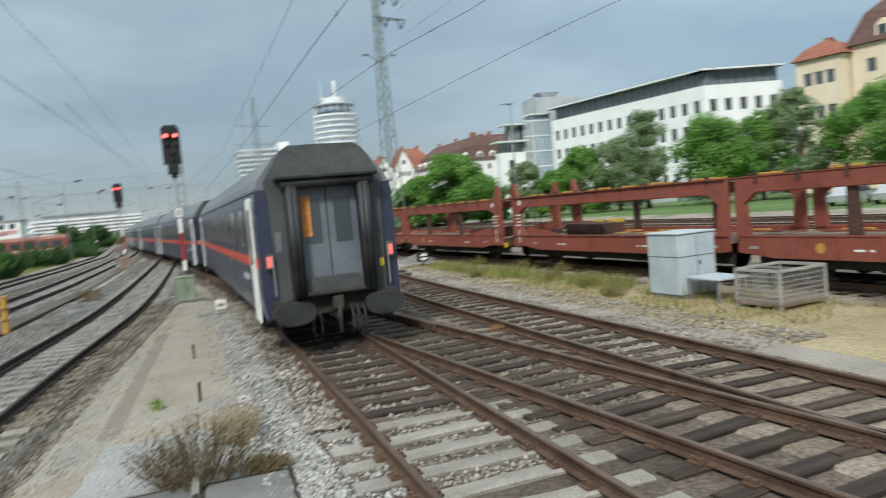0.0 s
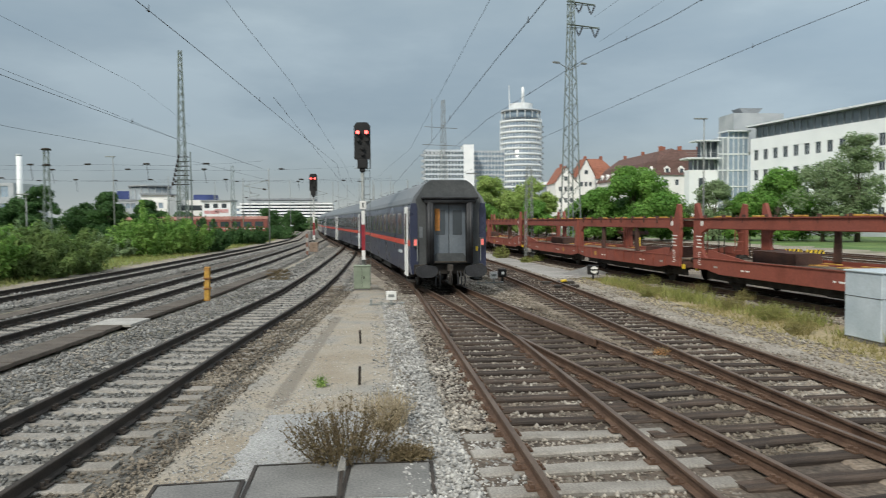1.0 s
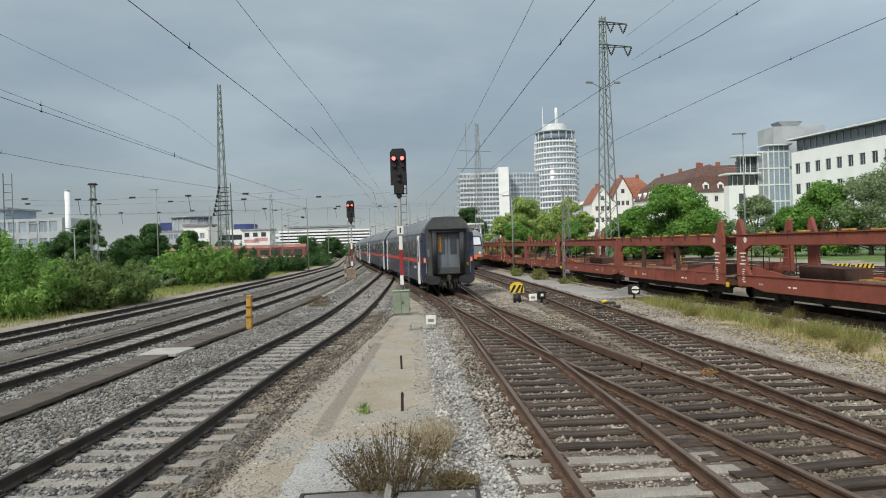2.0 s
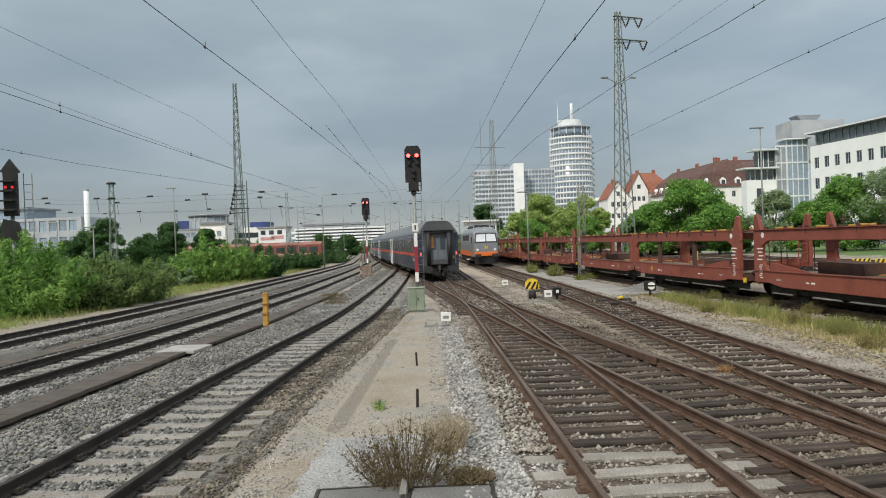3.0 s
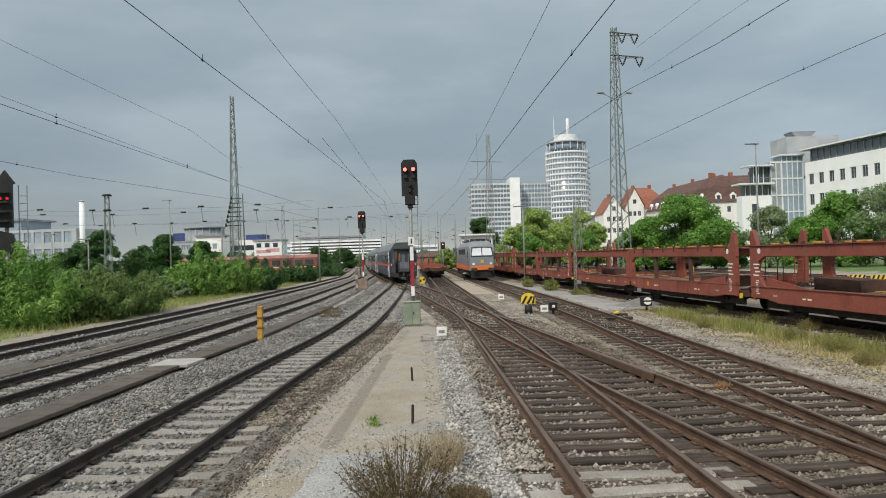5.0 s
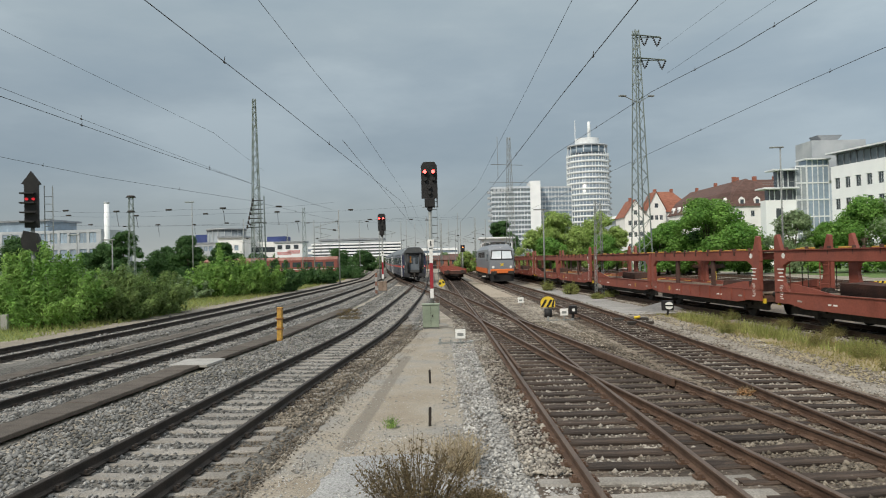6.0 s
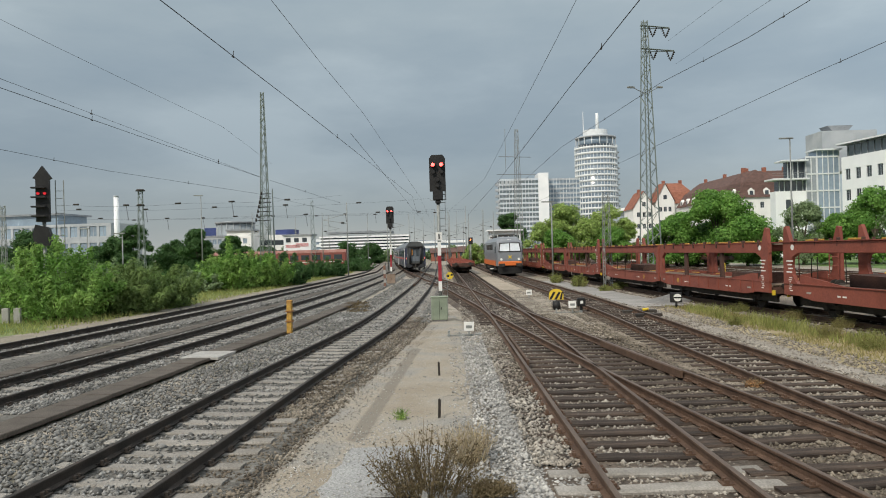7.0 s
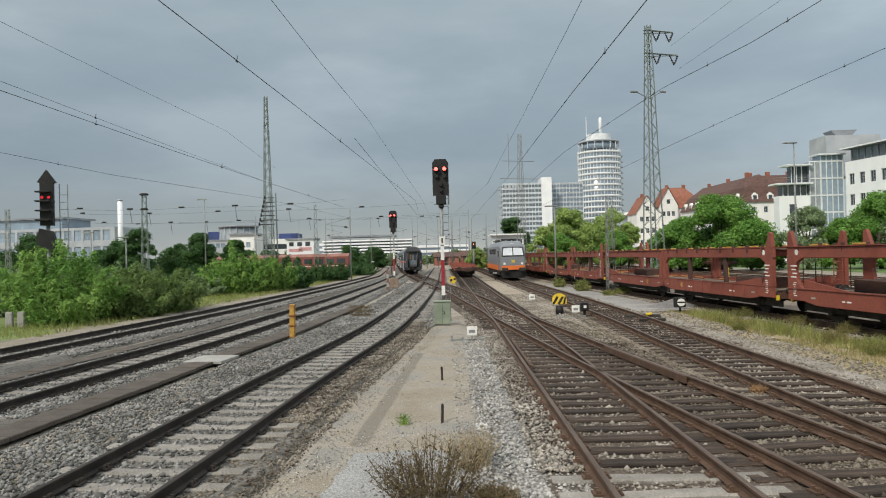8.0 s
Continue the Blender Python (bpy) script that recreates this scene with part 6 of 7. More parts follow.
# droppers and clamps on the nearer wires
for (pts, r), held in zip(RUNS[:7], HUNG):
    for a, b in zip(pts, pts[1:]):
        p = Vector(a).lerp(Vector(b), 0.45)
        if p.y < 8:
            continue
        bm = bmesh.new()
        rod(bm, p + Vector((0, -0.07, -0.02)), p + Vector((0, 0.07, -0.02)), 0.032, n=6)
        rod(bm, p, p + Vector((0.02, 0, 0.16)), 0.012, n=5)
        part("wire_clamp", bm, M_UNDER, held)

# ---- buildings ----


def facade(t, m, W, z0, fh, nf, nx, ww, wh, wall_mat, glass, sill=0.9, margin=0.8, name="window"):
    """A wall 0.35 thick with real openings, its outside towards -y, and a framed pane in each."""
    bm = bmesh.new()
    step = (W - 2 * margin) / nx
    xs = [margin + step * (i + 0.5) - ww / 2 for i in range(nx)]
    for k in range(nf):
        zb = z0 + k * fh
        box(bm, 0, W, 0, 0.35, zb, zb + sill)
        box(bm, 0, W, 0, 0.35, zb + sill + wh, zb + fh)
        last = 0
        for x in xs + [W]:
            box(bm, last, x, 0, 0.35, zb + sill, zb + sill + wh)
            last = x + ww
    part("wall", bm, wall_mat, t, at=m)
    first = None
    for k in range(nf):
        for x in xs:
            mm = m @ pose(x + ww / 2, 0.2, z0 + k * fh + sill + wh / 2)
            if first is None:
                first = part(name, boxes((-ww / 2, ww / 2, -0.02, 0.02, -wh / 2, wh / 2)), glass, t, at=mm)
                frame_ob = part("window_frame", boxes((-ww / 2, -ww / 2 + 0.07, -0.05, -0.022, -wh / 2, wh / 2), (ww / 2 - 0.07, ww / 2, -0.05, -0.022, -wh / 2, wh / 2), (-0.035, 0.035, -0.05, -0.022, -wh / 2, wh / 2), (-ww / 2, ww / 2, -0.05, -0.022, wh / 2 - 0.07, wh / 2), (-ww / 2, ww / 2, -0.05, -0.022, -wh / 2, -wh / 2 + 0.07)), M_WALL_GREY, t, at=mm)
            else:
                again(first, mm, t)
                again(frame_ob, mm, t)


# long white office block: the front runs from its far corner towards the viewer
wo = thing("office_building", "long white office building with a glazed top floor", "building")
fm = pose(69.4, 124, 0, 0, 0, -80.0)
fm2 = pose(75.72, 88.15, 0, 0, 0, -12.0)
mul = None
for m, W, nx, D in ((fm, 36.4, 15, 15), (fm2, 12.9, 5, 12)):
    facade(wo, m, W, 1.0, 3.6, 4, nx, 1.2, 1.9, M_WALL_WHITE, M_GLASS, sill=1.25, margin=0.25)
    part("core", boxes((0.1, W - 0.1, 0.4, D, -0.5, 15.4)), M_WALL_WHITE, wo, at=m)
    part("parapet", boxes((0, W, 0.0, 0.4, 15.4, 17.05)), M_WALL_WHITE, wo, at=m)
    part("attic_glazing", boxes((0.3, W - 0.1, 0.9, D - 1, 15.4, 19.2)), M_GLASS_DIM, wo, "recessed glazed top storey", at=m)
    part("roof", boxes((-0.6, W + 0.3, -0.5, D, 19.2, 19.45)), M_ROOF_GREY, wo, at=m)
    part("roof_rim", boxes((-0.6, W + 0.3, -0.56, -0.5, 19.25, 19.52)), M_WALL_PALE, wo, at=m)
    for i in range(int(W / 1.5)):
        mm = m @ pose(0.6 + i * 1.5, 0.86, 18.1)
        if mul is None:
            mul = part("mullion", boxes((-0.07, 0.07, -0.08, 0.03, -1.1, 1.1)), M_ROOF_GREY, wo, at=mm)
        else:
            again(mul, mm, wo)
    part("plinth", boxes((0, W, 0.02, 0.4, -0.5, 1.0)), M_WALL_GREY, wo, at=m)
part("roof_house", boxes((69.9, 80, 131, 137, 15.4, 22.9)), M_WALL_GREY, wo, "grey plant room on the roof")
part("plant_deck", boxes((12, 24, 5, 10, 19.45, 20.6)), M_WALL_WHITE, wo, at=fm)
part("roof_vent", prism(bmesh.new(), [(72.4, 22.9), (75.2, 22.9), (76.3, 24.0), (71.5, 24.0)], 132, 135), M_ROOF_GREY, wo, "dark flared roof vent")

ge = thing("office_annex", "stepped glass stair tower with white terraces", "building")
gm = pose(58.4, 125.5, 0)
part("lower_wall", boxes((0.2, 5.6, 0.3, 2.4, -0.5, 11.6)), M_WALL_WHITE, ge, at=gm)
for k in range(3):
    part("lower_window", boxes((2.0, 3.2, 0.24, 0.32, 2.0 + k * 3.2, 3.7 + k * 3.2)), M_GLASS, ge, at=gm)
part("terrace_glass", boxes((0.9, 5.6, 0.8, 2.2, 11.6, 13.5)), M_GLASS, ge, "dark glazed terrace storey", at=gm)
part("terrace_slab", boxes((-0.7, 5.7, -0.9, 2.6, 13.5, 13.8), bevel=0.03), M_WALL_PALE, ge, at=gm)
part("terrace_rail", boxes((-0.8, 5.6, -0.85, -0.82, 14.7, 14.75), (-0.8, 5.6, -0.85, -0.82, 14.3, 14.33)), M_STEEL, ge, at=gm)
part("upper_glass", boxes((2.6, 5.6, 0.8, 2.2, 13.8, 16.8)), M_GLASS, ge, "dark glazed upper storey", at=gm)
part("upper_slab", boxes((1.2, 5.8, -0.6, 2.6, 16.8, 17.05), bevel=0.03), M_WALL_PALE, ge, at=gm)
for x in (1.1, 2.0, 3.1, 4.2, 5.3):
    part("mullion", boxes((x - 0.06, x + 0.06, 0.7, 0.8, 11.6, 13.5)), M_WALL_PALE, ge, at=gm)
for x in (2.7, 3.6, 4.5):
    part("mullion", boxes((x - 0.06, x + 0.06, 0.7, 0.8, 13.8, 16.8)), M_WALL_PALE, ge, at=gm)
for a, b, h, gl in ((5.6, 7.6, 17.5, M_GLASS_PALE), (7.62, 11.6, 18.6, M_GLASS_BLUE)):
    part("stair_tower", boxes((a, b, 0.3, 3, -0.5, h)), gl, ge, "glazed stair tower", at=gm)
    n = 2 if b < 8 else 4
    for k in range(n + 1):
        x = a + 0.06 + (b - a - 0.12) * k / n
        part("tower_mullion", boxes((x - 0.06, x + 0.06, 0.16, 0.3, -0.5, h)), M_WALL_PALE, ge, at=gm)
    for k in range(6):
        part("tower_transom", boxes((a, b, 0.19, 0.3, 2.4 + k * 3.0, 2.65 + k * 3.0)), M_WALL_PALE, ge, at=gm)
part("tower_roof", boxes((7.0, 11.7, -0.5, 3, 18.6, 18.85)), M_WALL_PALE, ge, at=gm)


# old apartment houses with tiled roofs
def old_house(m, W, D, eave, ridge, roof_mat, label, dormers=4, chimneys=3, gable=False, wall=M_WALL_CREAM):
    t = thing("apartment_house", label, "building", m, group="old apartment houses")
    n = max(3, int(W / 3.2))
    facade(t, pose(0, 0, 0), W, -0.5, (eave + 0.5) / 4, 4, n, 1.1, 1.7, wall, M_GLASS, sill=1.0)
    part("core", boxes((0.05, W - 0.05, 0.38, D, -0.5, eave)), wall, t)
    if gable:
        part("gable_wall", prism(bmesh.new(), [(0, eave), (W, eave), (W / 2, ridge - 0.3)], 0.0, 0.35), wall, t)
        v = [(-0.4, -0.4, eave - 0.3), (W / 2, -0.4, ridge), (W + 0.4, -0.4, eave - 0.3), (-0.4, D, eave - 0.3), (W / 2, D, ridge), (W + 0.4, D, eave - 0.3)]
        f = [(0, 1, 4, 3), (1, 2, 5, 4), (3, 4, 5)]
        part("gable_window", boxes((W / 2 - 0.6, W / 2 + 0.6, -0.05, 0.0, eave + 0.7, eave + 2.2)), M_GLASS, t)
    else:
        v = [(-0.5, -0.5, eave), (W + 0.5, -0.5, eave), (W + 0.5, D + 0.5, eave), (-0.5, D + 0.5, eave), (0.8, D * 0.16, eave + (ridge - eave) * 0.55), (W - 0.8, D * 0.16, eave + (ridge - eave) * 0.55), (3.5, D / 2, ridge), (W - 3.5, D / 2, ridge), (0.8, D * 0.84, eave + (ridge - eave) * 0.55), (W - 0.8, D * 0.84, eave + (ridge - eave) * 0.55)]
        f = [(0, 1, 5, 4), (4, 5, 7, 6), (2, 3, 8, 9), (9, 8, 6, 7), (3, 0, 4, 8), (8, 4, 6), (1, 2, 9, 5), (5, 9, 7)]
    part("roof", (v, [], f), roof_mat, t, "tiled roof")
    for i in range(dormers):
        x = W * (i + 0.7) / (dormers + 0.4)
        d = part("dormer", prism(bmesh.new(), [(x - 0.85, eave + 0.3), (x + 0.85, eave + 0.3), (x + 0.85, eave + 2.0), (x, eave + 2.7), (x - 0.85, eave + 2.0)], -0.05, 2.6), wall, t)
        part("dormer_window", boxes((x - 0.5, x + 0.5, -0.1, -0.055, eave + 0.7, eave + 1.9)), M_GLASS, d)
    for i in range(chimneys):
        x = W * (i + 0.6) / (chimneys + 0.2)
        ch = part("chimney", boxes((x - 0.55, x + 0.55, D / 2 - 0.4, D / 2 + 0.4, ridge - 1.2, ridge + 1.0), bevel=0.05), M_BRICK, t)
    return t


old_house(pose(82.0, 250, 0, 0, 0, -89), 50, 13, 15.5, 23.6, M_TILE_BROWN, "long old apartment house with brown tiled mansard roof", dormers=9, chimneys=3)
old_house(pose(83.2, 199.6, 0, 0, 0, 0), 19, 12.5, 15.4, 23.4, M_TILE_BROWN, "end wing of the old house with brown mansard roof", dormers=4, chimneys=3)
old_house(pose(77.0, 256, 0, 0, 0, 0), 13.5, 11, 17.6, 25.4, M_TILE_RED, "old house with orange tiled roof and roof windows", dormers=0, chimneys=2)
old_house(pose(75.4, 253.5, 0, 0, 0, 0), 6.6, 9, 18.4, 25.0, M_TILE_RED, "narrow gabled house with orange tiled roof", dormers=0, chimneys=0, gable=True)
old_house(pose(67.6, 255, 0, 0, 0, 0), 7.8, 13, 16.2, 22.4, M_TILE_RED, "white gabled house with orange tiled roof behind the mast", dormers=0, chimneys=1, gable=True)
old_house(pose(82, 68, 0, 0, 0, -76), 30, 14, 18, 25.5, M_TILE_BROWN, "tall beige apartment house with brown tiled roof", dormers=5, chimneys=3, wall=M_WALL_BEIGE)
old_house(pose(78.5, 73.5, 0, 0, 0, -76), 6, 6, 17.2, 20.0, M_TILE_RED, "beige corner turret with orange tiled roof", dormers=0, chimneys=0, wall=M_WALL_BEIGE)




# slab high-rise
def slab(m, W, D, H, floors, label, glass, band, name="high_rise"):
    t = thing(name, label, "building", m)
    part("core", boxes((0, W, 0, D, -0.5, H)), glass, t)
    fh = H / floors
    for k in range(floors):
        part("floor_band", boxes((-0.15, W + 0.15, -0.2, D, k * fh + fh * 0.6, (k + 1) * fh)), band, t)
    n = int(W / 1.9)
    for i in range(n + 1):
        x = W * i / n
        part("fin", boxes((x - 0.09, x + 0.09, -0.28, 0, 0, H)), M_WALL_PALE, t)
    return t


hr = slab(pose(32.6, 420, 0), 23, 14, 44.5, 16, "pale blue-grey banded office slab", M_GLASS_DIM, M_WALL_STEEL)
part("roof_sign", boxes(*[(1.0 + i * 2.3, 2.6 + i * 2.3, -0.4, -0.25, 41.2, 43.4) for i in range(5)]), M_WALL_GREY, hr, "row of pale roof sign shapes")
part("stair_tower", boxes((23, 29, -1, 15, -0.5, 47.5)), M_WALL_WHITE, hr)
for k in range(13):
    part("stair_landing", boxes((-2.2, -0.2, 1, 5, k * 3.4, k * 3.4 + 1.3)), M_WALL_GREY, hr)
slab(pose(62.0, 430, 0), 20, 14, 45, 16, "grey banded office slab", M_GLASS_BLUE, M_WALL_GREY)

# round tower
tw = thing("round_tower", "round white banded glass office tower", "building", pose(109.5, 510, 0))
part("core", rod(bmesh.new(), (0, 0, -0.5), (0, 0, 74), 14.8, n=48), M_GLASS_BLUE, tw)
ring = None
for k in range(19):
    z = 2 + k * 3.9
    bm = bmesh.new()
    rod(bm, (0, 0, z), (0, 0, z + 1.5), 15.1, n=48)
    part("floor_ring", bm, M_WALL_PALE, tw)
for k in range(40):
    a = 2 * math.pi * k / 40
    part("mullion", boxes((-0.16, 0.16, -0.16, 0.16, 0, 75)), M_WALL_PALE, tw, at=pose(15.0 * math.cos(a), 15.0 * math.sin(a), 0, 0, 0, math.degrees(a)))
for k in range(17):
    part("balcony", rod(bmesh.new(), (14.6, 3, 8 + k * 3.9), (14.6, 3, 9.0 + k * 3.9), 3.0, n=16), M_WALL_GREY, tw)
part("crown_recess", rod(bmesh.new(), (0, 0, 75.5), (0, 0, 80.3), 12.6, n=36), M_GLASS_BLUE, tw, "dark recessed top storey")
part("crown_ring", rod(bmesh.new(), (0, 0, 80.3), (0, 0, 81.4), 14.4, n=48), M_WALL_GREY, tw)
for k in range(16):
    a = 2 * math.pi * k / 16
    part("crown_post", rod(bmesh.new(), (14.0 * math.cos(a), 14.0 * math.sin(a), 75.5), (14.0 * math.cos(a), 14.0 * math.sin(a), 80.3), 0.3, n=6), M_WALL_PALE, tw)
dr = bmesh.new()
rod(dr, (0, 0, 81.4), (0, 0, 86.4), 8.6, n=36)
for f in dr.faces:
    f.smooth = False
part("crown_drum", dr, M_WALL_PALE, tw)
part("antenna", rod(bmesh.new(), (1.5, 0, 86.4), (1.5, 0, 99), 1.3, 1.0, n=10), M_WALL_PALE, tw)
part("antenna", rod(bmesh.new(), (-8.5, 0, 81.4), (-8.5, 0, 100), 0.35, 0.2, n=6), M_WALL_PALE, tw)
lh = thing("long_hall", "long low glazed hall with pale curved roof", "building", pose(84, 380, 0, 0, 0, -20))
part("hall", boxes((0, 60, 0, 20, -0.5, 22)), M_GLASS_PALE, lh)
part("roof", prism(bmesh.new(), [(-2, 20), (62, 27), (62, 28.2), (-2, 21.5)], -3, 22), M_WALL_WHITE, lh)

# low white banded hall beyond the train
lw = thing("long_office", "low white office with horizontal window bands", "building", pose(-53, 300, 0, 0, 0, 0))
part("core", boxes((0, 37, 0.3, 15, -0.5, 10.4)), M_GLASS, lw)
for k in range(8):
    part("floor_band", boxes((-0.6 if k % 2 else 0, 37.5, -0.4, 15, 0.5 + k * 1.3, 1.2 + k * 1.3)), M_WALL_WHITE, lw)
part("roof", boxes((2, 30, 2, 14, 11.4, 12.2)), M_ROOF_GREY, lw)
ex = thing("long_office", "low white office wing", "building", pose(-82, 320, 0))
part("core", boxes((0, 30, 0.3, 15, -0.5, 9)), M_GLASS_BLUE, ex)
for k in range(4):
    part("floor_band", boxes((0, 30, 0, 15, 1.5 + k * 2.3, 2.7 + k * 2.3)), M_WALL_WHITE, ex)
ex2 = thing("long_office", "low pale office wing beyond the train", "building", pose(-15, 330, 0))
part("core", boxes((0, 24, 0.3, 15, -0.5, 8)), M_GLASS_BLUE, ex2)
for k in range(3):
    part("floor_band", boxes((0, 24, 0, 15, 2 + k * 2.3, 3.2 + k * 2.3)), M_WALL_WHITE, ex2)

# glass rotunda and blue block
rt = thing("rotunda", "pale glass rotunda with flat roof", "building", pose(-67, 226, 0))
part("drum", rod(bmesh.new(), (0, 0, -0.5), (0, 0, 13.2), 5.8, n=36), M_GLASS_PALE, rt)
part("roof", rod(bmesh.new(), (0, 0, 13.2), (0, 0, 13.8), 6.3, n=36), M_ROOF_GREY, rt)
for k in range(18):
    a = 2 * math.pi * k / 18
    part("mullion", boxes((-0.12, 0.12, -0.12, 0.12, -0.5, 13.2)), M_WALL_GREY, rt, at=pose(5.85 * math.cos(a), 5.85 * math.sin(a), 0, 0, 0, math.degrees(a)))
bb = thing("office_block", "dark blue office block", "building", pose(-79, 232, 0))
part("wall", boxes((0, 6, 0, 10, -0.5, 12.4)), M_BLUE_WALL, bb)
part("window_band", boxes((0.3, 5.7, -0.05, 0, 5, 6.2), (0.3, 5.7, -0.05, 0, 8.5, 9.7)), M_GLASS, bb)
b2 = thing("office_block", "pale office block with dark blue top", "building", pose(-60.5, 230, 0))
part("wall", boxes((0, 9, 0, 10, -0.5, 9.5)), M_WALL_CREAM, b2)
part("roof_block", boxes((5, 11, 1, 9, 9.5, 11.2)), M_BLUE_WALL, b2)
part("window_band", boxes((0.3, 8.7, -0.05, 0, 3, 4.5), (0.3, 8.7, -0.05, 0, 6.2, 7.8)), M_GLASS, b2)

# long office on the left with grid windows, and the chimney
lo = thing("office_building", "long pale office building with a flat roof", "building", pose(-108, 158, 0, 0, 0, -8))
facade(lo, pose(0, 0, 0), 36, 0, 3.6, 3, 15, 1.7, 2.3, M_WALL_GREY, M_GLASS_BLUE, sill=0.7)
part("core", boxes((0.1, 35.9, 0.4, 12, 0, 10.8)), M_WALL_GREY, lo)
part("top_floor", boxes((0, 22, 2, 12, 10.8, 13.0)), M_GLASS_BLUE, lo)
part("roof", boxes((-0.5, 23, 1.4, 12.5, 13.0, 13.4)), M_ROOF_GREY, lo)
ck = thing("chimney_stack", "slim pale chimney stack", "chimney", pose(-70.6, 152, 0))
part("stack", rod(bmesh.new(), (0, 0, -0.5), (0, 0, 16.2), 0.62, 0.5, n=16), M_WALL_WHITE, ck)
part("rim", rod(bmesh.new(), (0, 0, 16.2), (0, 0, 16.5), 0.55, n=16), M_WALL_GREY, ck)
for x, y, w, h, mm, lab in ((-62, 200, 7, 10.5, M_WALL_CREAM, "cream apartment block among trees"), (-70, 205, 6, 9.0, M_WALL_GREY, "grey apartment block among trees")):
    t = thing("apartment_house", lab, "building", pose(x, y, 0))
    facade(t, pose(0, 0, 0), w, -0.5, 3.0, 3, 3, 1.2, 1.5, mm, M_GLASS_BLUE)
    part("core", boxes((0.05, w - 0.05, 0.4, 9, -0.5, h - 0.5)), mm, t)
    part("roof", boxes((-0.2, w + 0.2, -0.2, 9.2, h - 0.5, h)), M_ROOF_GREY, t)

# white signal box
sb = thing("signal_box", "white flat-roofed signal box beyond the locomotive", "building", pose(9.6, 150, 0))
part("base", boxes((0.8, 5.4, 0.3, 6, -0.5, 4.3)), M_WALL_CREAM, sb)
part("cabin", boxes((-0.2, 6.2, 0, 6.5, 4.3, 6.6)), M_WALL_WHITE, sb)
part("window_band", boxes((0.1, 5.9, -0.06, 0, 4.9, 5.7)), M_GLASS, sb)
for k in range(5):
    part("mullion", boxes((0.1 + k * 1.16, 0.24 + k * 1.16, -0.1, -0.06, 4.85, 5.75)), M_WHITE, sb)
part("roof", boxes((-0.8, 6.8, -0.8, 7, 6.6, 6.9)), M_WALL_WHITE, sb)
for x, y, w, wh, rh in ((-4.6, 214, 7.5, 2.3, 3.7), (3.6, 222, 6.0, 2.3, 3.8)):
    ys = thing("yard_shed", "small brick shed with a brown tiled roof", "building", pose(x, y, 0), group="brick sheds along the yard")
    part("wall", boxes((0, w, 0, 6, -0.5, wh)), M_BRICK, ys)
    part("roof", prism(bmesh.new(), [(-0.4, wh), (6.4, wh), (3, rh)], -0.3, w + 0.3, axis="x"), M_TILE_BROWN, ys)
    part("door", boxes((w * 0.4, w * 0.4 + 1.1, -0.06, 0, -0.3, 2.0)), M_UNDER, ys)
    for k in (0.12, 0.7):
        part("window", boxes((w * k, w * k + 1.0, -0.05, 0, 1.0, 2.2)), M_GLASS, ys)
rr = thing("yard_shed", "long shed with dull red tiled roof far along the yard", "building", pose(1.5, 262, 0))
part("wall", boxes((0, 17, 0, 8, -0.5, 2.6)), M_BRICK, rr)
part("roof", prism(bmesh.new(), [(-0.5, 2.5), (8.5, 2.5), (4, 4.4)], -0.5, 17.5, axis="x"), M_TILE_BROWN, rr)
ol = thing("light_signal", "far signal with a lit orange lamp", "railway signal", pose(3.9, 112, 0))
part("head", boxes((-0.35, 0.35, -0.1, 0.1, 3.6, 4.7), bevel=0.03), M_BLACK, ol)
part("lamp", disc(bmesh.new(), 0, -0.16, -0.1, 4.3, 0.09), M_ORANGE_LAMP, ol, "lit orange lamp")
part("pole", rod(bmesh.new(), (0, 0, -0.3), (0, 0, 3.7), 0.08), M_STEEL, ol)

# red local train and white cabin on the left sidings
def local_train(m, n):
    for i in range(n):
        t = thing("local_train_car", "red local train car standing on distant sidings", "railway coach", m @ pose(i * 13.4, 0, 0), group="red local train")
        part("body", boxes((0, 13, -1.4, 1.4, 0.7, 3.0), bevel=0.08), M_TRAIN_RED, t)
        part("roof", prism(bmesh.new(), [(-1.4, 3.0), (1.4, 3.0), (1.0, 3.55), (-1.0, 3.55)], 0, 13, axis="x"), mat("dusty_red_roof", (0.26, 0.12, 0.10), (0.36, 0.20, 0.17), rough=0.8, scale=0.6, fine=8), t)
        part("pale_band", boxes((0.3, 12.7, -1.41, -1.40, 1.25, 1.35)), M_WHITE, t)
        for k in range(6):
            part("window", boxes((0.8 + k * 2.0, 2.3 + k * 2.0, -1.412, -1.402, 1.7, 2.6)), M_GLASS, t)
        part("underframe", boxes((0.5, 12.5, -1.1, 1.1, -0.3, 0.7)), M_UNDER, t)


local_train(pose(-45.0, 131, 0, 0, 0, 3), 2)
wc = thing("graffiti_cabin", "white flat-roofed cabin with graffiti marks", "building", pose(-31.4, 137, 0, 0, 0, -4))
part("wall", boxes((0, 5.4, 0, 4, -0.3, 6.4)), M_WALL_WHITE, wc)
part("roof", boxes((-0.2, 5.6, -0.2, 4.2, 6.4, 6.7)), M_ROOF_GREY, wc)
for k in range(3):
    part("window", boxes((0.5 + k * 1.6, 1.4 + k * 1.6, -0.05, 0, 5.2, 6.0)), M_GLASS, wc)
part("graffiti", boxes((0.4, 3.2, -0.03, 0, 4.1, 4.7), (2.4, 4.9, -0.03, 0, 4.3, 4.95)), mat("graffiti_pink", (0.55, 0.22, 0.22), (0.60, 0.45, 0.45), scale=3), wc, "pinkish graffiti shapes")


